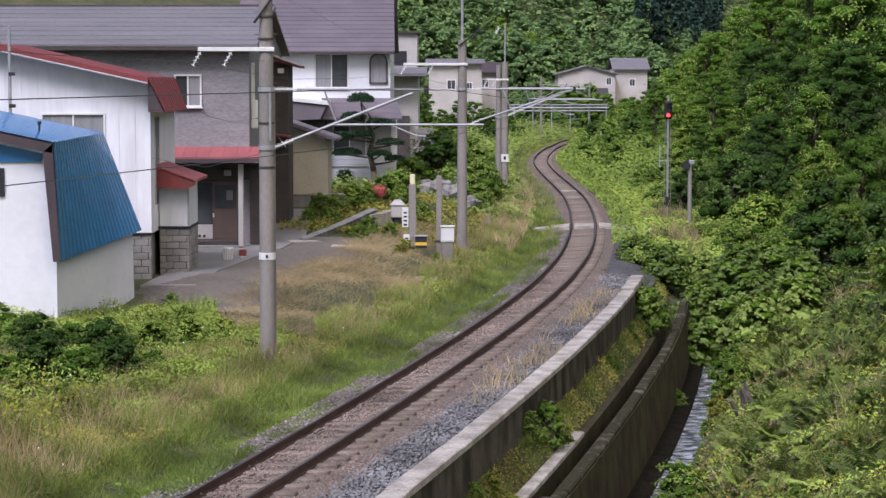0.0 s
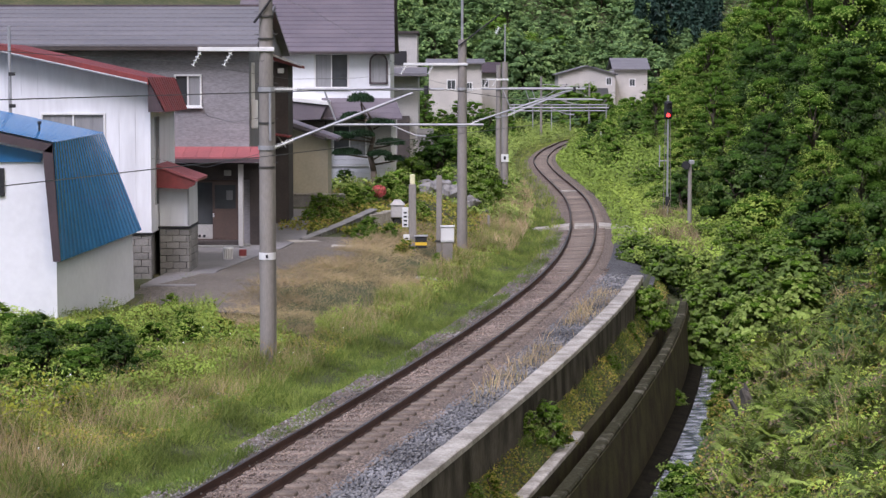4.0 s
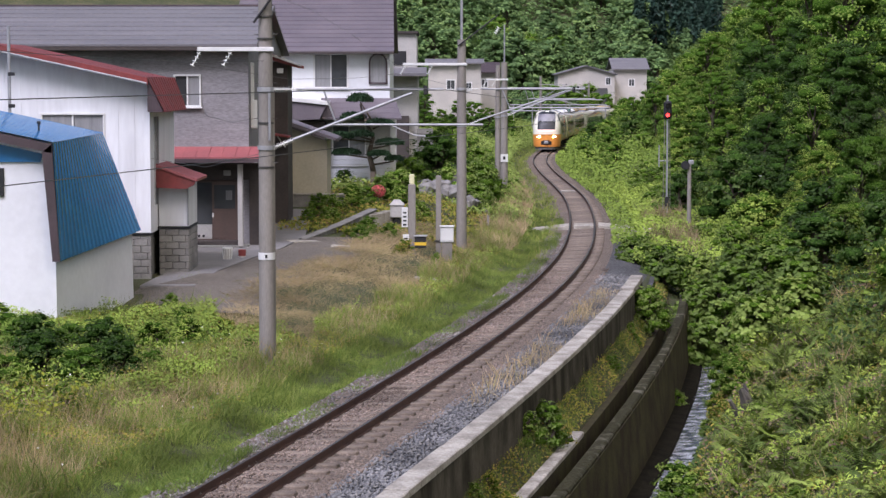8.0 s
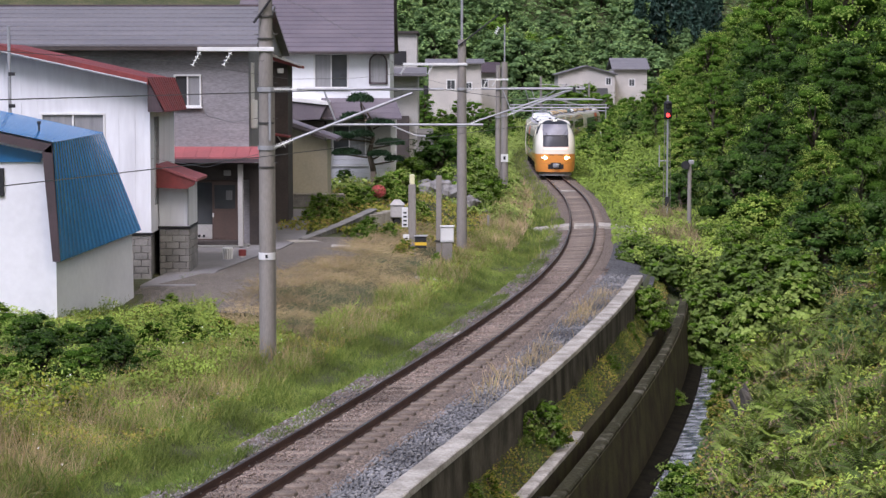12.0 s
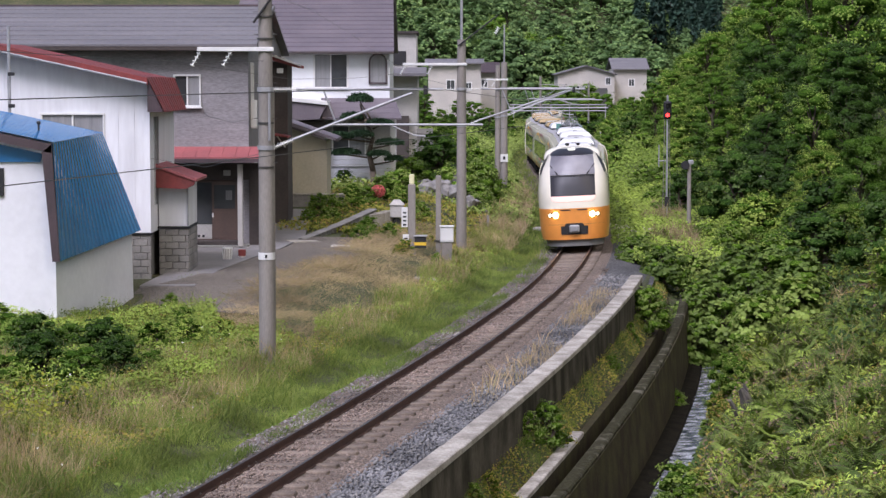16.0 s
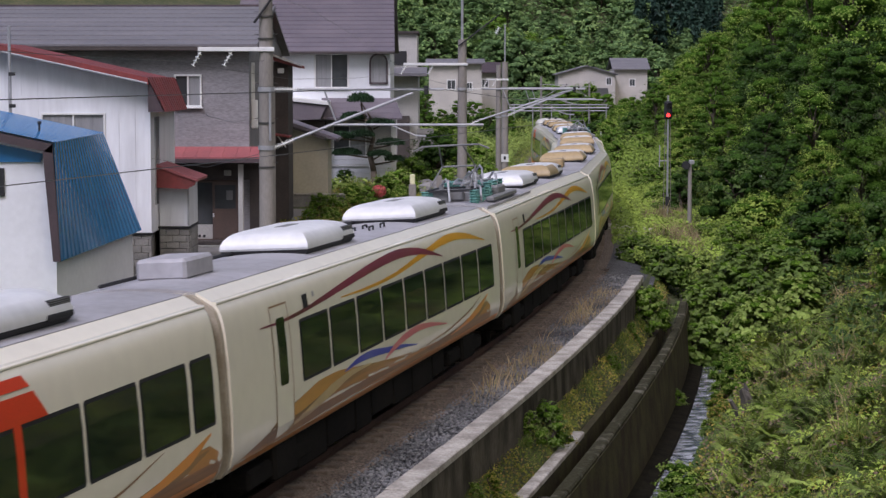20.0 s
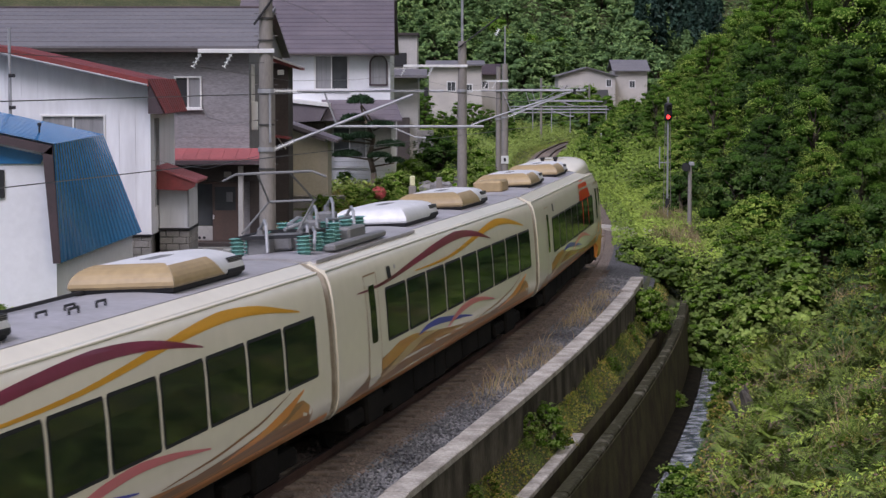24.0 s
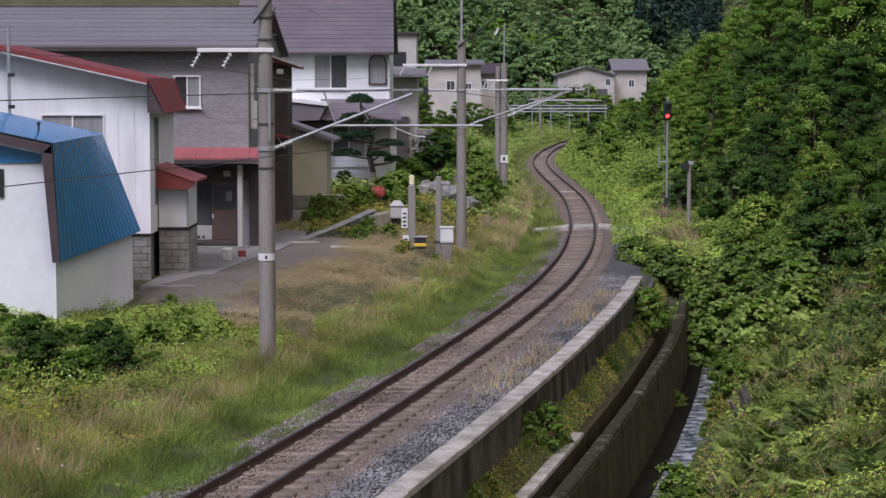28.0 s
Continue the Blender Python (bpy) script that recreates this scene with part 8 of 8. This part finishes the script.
def pantograph(car, x):
    t = MB()
    for y in (-0.55, 0.55):
        t.box(x - 0.9, x + 0.9, y - 0.04, y + 0.04, 3.84, 3.9)
    for q in (-0.85, 0.85):
        t.box(x + q - 0.04, x + q + 0.04, -0.6, 0.6, 3.84, 3.9)
    part("pantograph_base", t, M["black"], car, "grey pantograph base frame")
    for q in (-0.8, 0, 0.8):
        for y in (-0.6, 0.6):
            ins = bells((x + q, y, 3.5), (x + q, y, 3.9), 6, 0.15, 0.72)
            part("insulator", ins, INSUL, car, "green ribbed insulator")
    arm = MB()
    for y in (-0.5, 0.5):
        arm.cyl((x + 0.8, y, 3.95), (x - 0.65, y * 0.85, 4.42), 0.022, 0.022, 6)
        arm.cyl((x - 0.65, y * 0.85, 4.42), (x + 0.35, y * 0.6, 4.95), 0.018, 0.018, 6)
    arm.cyl((x - 0.65, -0.45, 4.42), (x - 0.65, 0.45, 4.42), 0.025, 0.025, 6)
    part("pantograph_arm", arm, SKIRT, car, "folding pantograph arms")
    part("contact_strip", MB().tube([(x + 0.35, -0.95, 4.86), (x + 0.35, -0.7, 4.97), (x + 0.35, 0.7, 4.97), (x + 0.35, 0.95, 4.86)], 0.022, 6).tube([(x + 0.1, -0.6, 4.97), (x + 0.1, 0.6, 4.97)], 0.02, 6), SKIRT, car, "grey contact strip")
    for k, q in enumerate((1.15, 1.3, 1.6, 1.75, 2.05, 2.2, 2.5, 2.65, 2.95, 3.1, 3.4, 3.6)):
        y = (0.62, -0.1, 0.25, -0.5)[k % 4]
        s = bells((x - q, y, 3.5), (x - q, y, 4.0), 7, 0.15, 0.72)
        part("insulator", s, INSUL, car, "green ribbed insulator")
    part("roof_cable", MB().tube([(x + 0.9, 0.3, 4.0), (x + 0.2, 0.5, 4.08), (x - 0.6, 0.2, 3.98), (x - 1.2, -0.25, 3.96), (x - 1.85, -0.25, 4.05), (x - 2.5, -0.2, 3.96), (x - 3.2, -0.25, 3.92)], 0.035, 6), M["galv"], car)
    part("roof_cable", MB().tube([(x + 0.7, 0.75, 3.6), (x + 0.4, 0.7, 3.9), (x - 0.2, 0.5, 3.95), (x - 0.9, 0.6, 3.8), (x - 1.5, 0.4, 4.02), (x - 2.2, 0.4, 3.98), (x - 3.4, 0.4, 3.95)], 0.03, 6), M["galv"], car)
    for q, y, w, hh in ((-0.1, 0.3, 0.3, 0.22), (0.55, -0.25, 0.24, 0.3), (-1.45, 0.1, 0.22, 0.42), (-2.35, -0.15, 0.26, 0.36), (-3.15, 0.35, 0.24, 0.3), (-2.8, 0.05, 0.2, 0.5)):
        part("roof_gear", MB().box(x + q - w, x + q + w, y - w * 0.8, y + w * 0.8, 3.5, 3.6 + hh, 0.04).cyl((x + q, y, 3.6 + hh), (x + q, y, 3.72 + hh), 0.07, 0.05, 8), SKIRT, car, "sooty grey roof equipment")
        part("roof_cable", MB().tube([(x + q, y, 3.7 + hh), (x + q + 0.2, y + 0.15, 3.86 + hh), (x + q + 0.45, y + 0.25, 3.78 + hh), (x + q + 0.6, y + 0.3, 3.62)], 0.03, 6), M["galv"], car)
    part("switch_box", MB().box(x - 0.5, x + 0.4, -0.3, 0.25, 3.6, 3.86, 0.04), SKIRT, car, "grey switch box")
    part("breaker_box", MB().box(x - 2.6, x - 1.4, 0.45, 0.85, 3.55, 3.85, 0.04), SKIRT, car, "grey breaker box")
    part("cable_tray", MB().box(x - 3.6, x + 0.2, 0.78, 1.0, 3.54, 3.66, 0.03), SKIRT, car, "grey roof cable tray")


def bogie(car, x):
    b = part("bogie", MB().box(x - 1.75, x + 1.75, -1.15, 1.15, 0.36, 0.66, 0.05).box(x - 0.6, x + 0.6, -1.22, 1.22, 0.3, 0.86, 0.05).box(x - 1.9, x + 1.9, -0.9, 0.9, 0.6, 0.9, 0.02), UNDER, car)
    for q in (-1.05, 1.05):
        for y in (-0.56, 0.56):
            part("wheel", MB().cyl((x + q, y - 0.06, 0.43), (x + q, y + 0.06, 0.43), 0.43, 0.43, 18).cyl((x + q, y + 0.5 * (1 if y > 0 else -1), 0.43), (x + q, y, 0.43), 0.1, 0.16, 8), UNDER, b)


def window_row(car, xs, z0=1.75, z1=2.65):
    for side in (1, -1):
        for a, b in xs:
            f = part("window_frame", panel(a - 0.05, b + 0.05, z0 - 0.05, z1 + 0.05, 0.005, side, 0.05), M["black"], car, "black rubber window seal")
            part("window_pane", panel(a, b, z0, z1, 0.012, side, 0.04), GLASS, f, "dark green tinted pane")


def door(car, x, side, w=0.8):
    d = part("door", panel(x - w / 2, x + w / 2, 1.0, 3.02, 0.006, side, 0.04), IVORY, car)
    for q in (-w / 2, w / 2):
        part("door_gap", panel(x + q - 0.015, x + q + 0.015, 1.0, 3.02, 0.009, side), BROWN, d)
    part("door_top", panel(x - w / 2, x + w / 2, 3.02, 3.05, 0.009, side), BROWN, d)
    part("door_window", panel(x - w * 0.24, x + w * 0.24, 1.8 if w > 0.7 else 2.2, 2.84, 0.012, side, 0.05), GLASS, d, "narrow dark door window")


def livery(car, end_car, tail):
    """Waves of colour along both sides."""
    def R(name, pts, widths, m, label, lift=0.006):
        for side in (1, -1):
            part(name, ribbon(pts, widths, lift, side), m, car, label)
    # lower flames: orange sill, brown and tan brush strokes, rising behind the door and at the far end
    def strokes(name, tops, low, m, label, lift):
        """A band between a wavy top line and a lower one."""
        R(name, [(x + slide, (z + l) / 2) for (x, z), l in zip(tops, low)], [max(0.02, z - l) for (x, z), l in zip(tops, low)], m, label, lift)
    slide = -1.1 if end_car and not tail else 0.0
    R("sill_band", [(9.9, 0.92), (5, 0.925), (0, 0.93), (-5, 0.935), (-9.9, 0.94)], [0.08, 0.12, 0.14, 0.15, 0.16], ORANGE, "orange sill band", 0.0075)
    strokes("flame_band", [(9.9, 0.98), (8.5, 1.14), (7.7, 1.34), (7.1, 1.46), (5.4, 1.6), (3.6, 1.54), (1.3, 1.34), (-1.5, 1.18), (-4.8, 1.1), (-6.2, 1.2), (-7.3, 1.4), (-8.6, 1.5), (-8.9, 1.2)], [0.88] * 13, FLAME, "brushed orange and brown band", 0.003)
    strokes("brush_stroke", [(7.6, 1.3), (6.8, 1.46), (5.6, 1.6), (4.4, 1.6), (3.2, 1.5)], [1.26, 1.24, 1.34, 1.46, 1.47], OCHRE, "ochre brush stroke", 0.0045)
    strokes("brush_stroke", [(7.3, 1.1), (6.2, 1.25), (4.8, 1.44), (3.6, 1.5), (2.2, 1.44)], [1.06, 1.12, 1.26, 1.4, 1.41], TAN, "pale tan brush stroke", 0.006)
    strokes("brush_stroke", [(8.4, 1.0), (6.5, 1.12), (3.5, 1.2), (0.5, 1.14), (-3, 1.08)], [0.98, 1.0, 1.06, 1.06, 1.05], BROWN, "brown brush stroke", 0.0065)
    strokes("brush_stroke", [(0, 1.12), (-3.0, 1.12), (-5.6, 1.22), (-7.2, 1.36), (-8.4, 1.4)], [1.09, 1.03, 1.06, 1.16, 1.38], BROWN, "brown brush stroke", 0.005)
    strokes("brush_stroke", [(-4.6, 1.12), (-6.4, 1.28), (-7.6, 1.46), (-8.5, 1.62)], [1.1, 1.17, 1.3, 1.58], ORANGE, "orange brush stroke", 0.006)
    R("thin_stroke", [(-2.2, 1.2), (-4.5, 1.27), (-6.4, 1.42), (-7.8, 1.66)], [0.01, 0.035, 0.035, 0.01], BROWN, "thin brown line", 0.009)
    R("blue_wave", [(4.0 + slide, 1.52), (3.2 + slide, 1.6), (2.2 + slide, 1.6), (0.8 + slide, 1.5), (-0.4 + slide, 1.42), (-1.4 + slide, 1.32)], [0.02, 0.1, 0.14, 0.1, 0.06, 0.02], BLUEP, "blue wave", 0.0095)
    R("pink_wave", [(1.2 + slide, 1.36), (0.6 + slide, 1.48), (-0.2 + slide, 1.58), (-1.4 + slide, 1.64), (-2.7 + slide, 1.57), (-4.1 + slide, 1.42)], [0.03, 0.1, 0.14, 0.13, 0.09, 0.02], PINK, "pink wave", 0.011)
    if end_car and not tail:
        tops = [(8.25, 1.63), (7.4, 1.52), (6.7, 1.55), (6.0, 1.66), (5.4, 1.56), (4.6, 1.3), (3.4, 1.08), (2.6, 1.0)]
        R("sill_sweep", [(x, (z + 0.88) / 2) for x, z in tops], [z - 0.88 for x, z in tops], ORANGE, "orange sweep behind the bumper", 0.0068)
        R("thin_stroke", [(7.9, 1.05), (6.8, 1.2), (5.6, 1.42), (4.4, 1.52)], [0.02, 0.06, 0.06, 0.01], BROWN, "brown brush line", 0.0085)
    if not end_car:
        R("purple_swoosh", [(8.5, 2.78), (7.3, 2.76), (5.7, 2.83), (3.9, 2.96), (1.9, 3.09), (-0.5, 3.2), (-2.4, 3.1), (-4.1, 2.84)], [0.02, 0.05, 0.07, 0.11, 0.15, 0.17, 0.13, 0.02], PURPLE, "wine red swoosh", 0.009)
        R("gold_swoosh", [(3.9, 2.79), (2.1, 2.77), (0.0, 2.81), (-2.6, 3.02), (-4.9, 3.17), (-6.6, 3.1), (-8.6, 2.84)], [0.02, 0.05, 0.07, 0.11, 0.17, 0.13, 0.02], GOLD, "golden swoosh", 0.007)
    else:
        # red emblem across the window posts
        for side in (1, -1):
            x = -3.13 if tail else -2.66
            def P(z0, z1, a0, a1):
                zs = np.linspace(z0, z1, 4)
                part("emblem", MB().loft([[(x + q * np.interp(z, [z0, z1], [a0, a1]), side * (side_y(z) + 0.0145), z) for q in (-1, 0, 1)] for z in zs], False), RED, car, "red emblem stroke")
            P(2.70, 3.02, 1.72, 1.42)
            P(3.08, 3.22, 1.36, 1.22)
            P(3.27, 3.33, 0.62, 0.3)
            for q in (-0.885, 0.885):
                part("emblem", panel(x + q - 0.1, x + q + 0.1, 1.85, 2.72, 0.0145, side), RED, car, "red emblem stroke")


def build_car(kind, index):
    """kind: 1 leads with a cab, -1 trails with one, 0 between; 2 between with a pantograph."""
    names = {1: "ivory and orange leading train car with lit headlamps", -1: "ivory and orange trailing train car with cab", 0: "ivory train car with wine red and golden swooshes", 2: "ivory train car with pantograph and swooshes"}
    car = thing("train_car", names[kind], "train car", None, "cars of the train")
    x0, x1 = (-HL, 8.2) if kind == 1 else ((-7.6, HL) if kind == -1 else (-HL, HL))
    part("body", shell(x0, x1), IVORY, car)
    part("roof", roof_mesh(x0 + (0 if kind != -1 else -0.3), x1 + (0 if kind != 1 else 0.3)), ROOFG, car, "grey roof")
    dirty = index >= 3
    spots = {1: (2.75, -5.3), -1: (4.4, -2.4), 2: (0.2, -5.6), 0: (2.0, -6.1 if index < 3 else -6.4)}[kind]
    for x in spots:
        aircon(car, x, dirty if kind != 2 else x < -4)
    if kind == 2:
        pantograph(car, 8.2)
        part("roof_step", MB().box(2.4, 9.9, -1.06, 1.06, 3.445, 3.5), ROOFG, car)
    else:
        if kind != 1:
            part("roof_box", MB().box(7.3, 8.6, -0.5, 0.3, 3.55, 3.88, 0.05), ACT if dirty else ROOFG, car, "roof equipment box")
        part("roof_line", MB().tube([(-7.5, -0.6, 3.6), (-1.4, -0.6, 3.6), (9.8 if kind == 0 else 1.0, -0.6, 3.6)], 0.03, 5), M["black"], car, "cable along the roof")
        if kind == 0:
            for k in range(4):
                part("roof_step_iron", MB().tube([(-1.3 - k * 0.45, 0.2 + 0.25 * (k % 2), 3.56), (-1.3 - k * 0.45, 0.2 + 0.25 * (k % 2), 3.64), (-1.6 - k * 0.45, 0.2 + 0.25 * (k % 2), 3.64), (-1.6 - k * 0.45, 0.2 + 0.25 * (k % 2), 3.56)], 0.02, 5), M["black"], car)
    if kind == 1:
        win = [(5.2 - 1.77 * k - 1.58, 5.2 - 1.77 * k) for k in range(8)] + [(-9.78, -9.02)]
        doors = ((7.25, 0.6), (6.35, 0.75))
    elif kind == -1:
        win = [(6.5 - 1.77 * k - 1.58, 6.5 - 1.77 * k) for k in range(7)]
        doors = ((-7.0, 0.75), (-8.0, 0.6), (7.6, 0.9))
    else:
        win = [(6.45 - 1.77 * k - 1.58, 6.45 - 1.77 * k) for k in range(9)]
        doors = ((7.5, 0.9),)
    window_row(car, win)
    for side in (1, -1):
        for x, w in doors:
            door(car, x, side, w)
        f = 3.05 if kind == 1 else 6.1
        part("destination_sign", panel(f - 0.2, f + 0.08, 2.84, 3.06, 0.012, side), M["black"], car, "dark destination sign")
        part("marker_plate", panel(f - 0.62, f - 0.5, 2.98, 3.06, 0.012, side), ROOFG, car)
        part("gutter_rail", MB().loft([[(x, side * (1.215 + a), 3.312 + b) for a, b in ((0.012, -0.014), (0.036, 0.0), (0.036, 0.022), (0.014, 0.04), (-0.05, 0.05))] for x in (x0, x1)], True, True), IVORY, car, "pale roof edge rail")
    livery(car, kind in (1, -1), kind == -1)
    for x in ((-7.0, 6.6) if kind == 1 else ((-6.6, 7.0) if kind == -1 else (-7.0, 7.0))):
        bogie(car, x)
    rnd = random.Random(index)
    x = -4.9
    while x < 4.4:
        w = rnd.uniform(1.0, 2.0)
        part("underfloor_box", MB().box(x, x + w, -1.12, 1.12, rnd.uniform(0.2, 0.34), 0.86, 0.04), UNDER, car)
        x += w + 0.05
    for end in ([-1] if kind == 1 else ([1] if kind == -1 else [-1, 1])):
        part("gangway", MB().box(min(end * HL, end * 10.24), max(end * HL, end * 10.24), -0.75, 0.75, 0.95, 3.3, 0.03), M["black"], car, "black gangway bellows")
        part("end_cover", MB().loft([[(end * x, y, z) for y, z in [(a * 0.975, b - 0.03) for a, b in PROFILE] + [(-a * 0.975, b - 0.03) for a, b in PROFILE[::-1]]] for x in (HL - 0.02, HL + 0.13)], True, True), JOINT, car)
    if kind in (1, -1):
        cab(car, kind)
    return car


KINDS = (1, 0, 2, 0, 0, 2, -1)
CARS = [build_car(k, i) for i, k in enumerate(KINDS)]

# where the front of the train stands on the line, second by second
FRONT = ((-1, 406), (0, 385), (5.5, 270), (6, 259.5), (6.5, 243), (7, 226), (8, 204.5), (9, 187), (10, 171), (11, 155.8), (12, 141.3), (13.5, 118.5), (15, 96.3), (16, 80.6), (17, 63.7), (18, 45.8), (18.5, 36.4),
         (19, 27.05), (19.5, 17.6), (20, 8.0), (20.5, -1.7), (21, -11.5), (21.5, -21.1), (23.5, -59.0), (24, -68.5), (25, -87.2), (25.5, -96.4), (26, -105.5), (27, -124), (28, -142.5), (29, -161))


def front_at(t):
    a, b = np.array([r[0] for r in FRONT], float), np.array([r[1] for r in FRONT], float)
    h = np.diff(a)
    d = np.diff(b) / h
    m = np.concatenate([[d[0]], (d[:-1] * h[1:] + d[1:] * h[:-1]) / (h[1:] + h[:-1]), [d[-1]]])
    i = int(np.clip(np.searchsorted(a, t) - 1, 0, len(a) - 2))
    u = (t - a[i]) / h[i]
    return float(b[i] * (1 + 2 * u) * (1 - u) ** 2 + m[i] * h[i] * u * (1 - u) ** 2 + b[i + 1] * u * u * (3 - 2 * u) + m[i + 1] * h[i] * u * u * (u - 1))


def car_pose(s):
    """A car whose middle is at the way s, riding on its two bogies."""
    a, _ = on_line(s - 7.0)
    b, _ = on_line(s + 7.0)
    d = (a - b).normalized()
    right = Vector((0, 0, 1)).cross(d).normalized()
    up = d.cross(right)
    m = Matrix((d, right, up)).transposed().to_4x4()
    mid = (a + b) / 2 + right * (0.06 + LEAN_SHIFT - 0.12) * min(1.0, cant(s) / 3)
    return Matrix.Translation(mid) @ m @ pose(0, 0, 0, cant(s), 0, 0)


def motions():
    for i, car in enumerate(CARS):
        back = 10.75 + (0 if i == 0 else CAR * i)
        rows = []
        for k in range(0, 57):
            t = k * 0.5
            rows.append((t, car_pose(front_at(t) + back)))
        walk(car, rows)


motions()
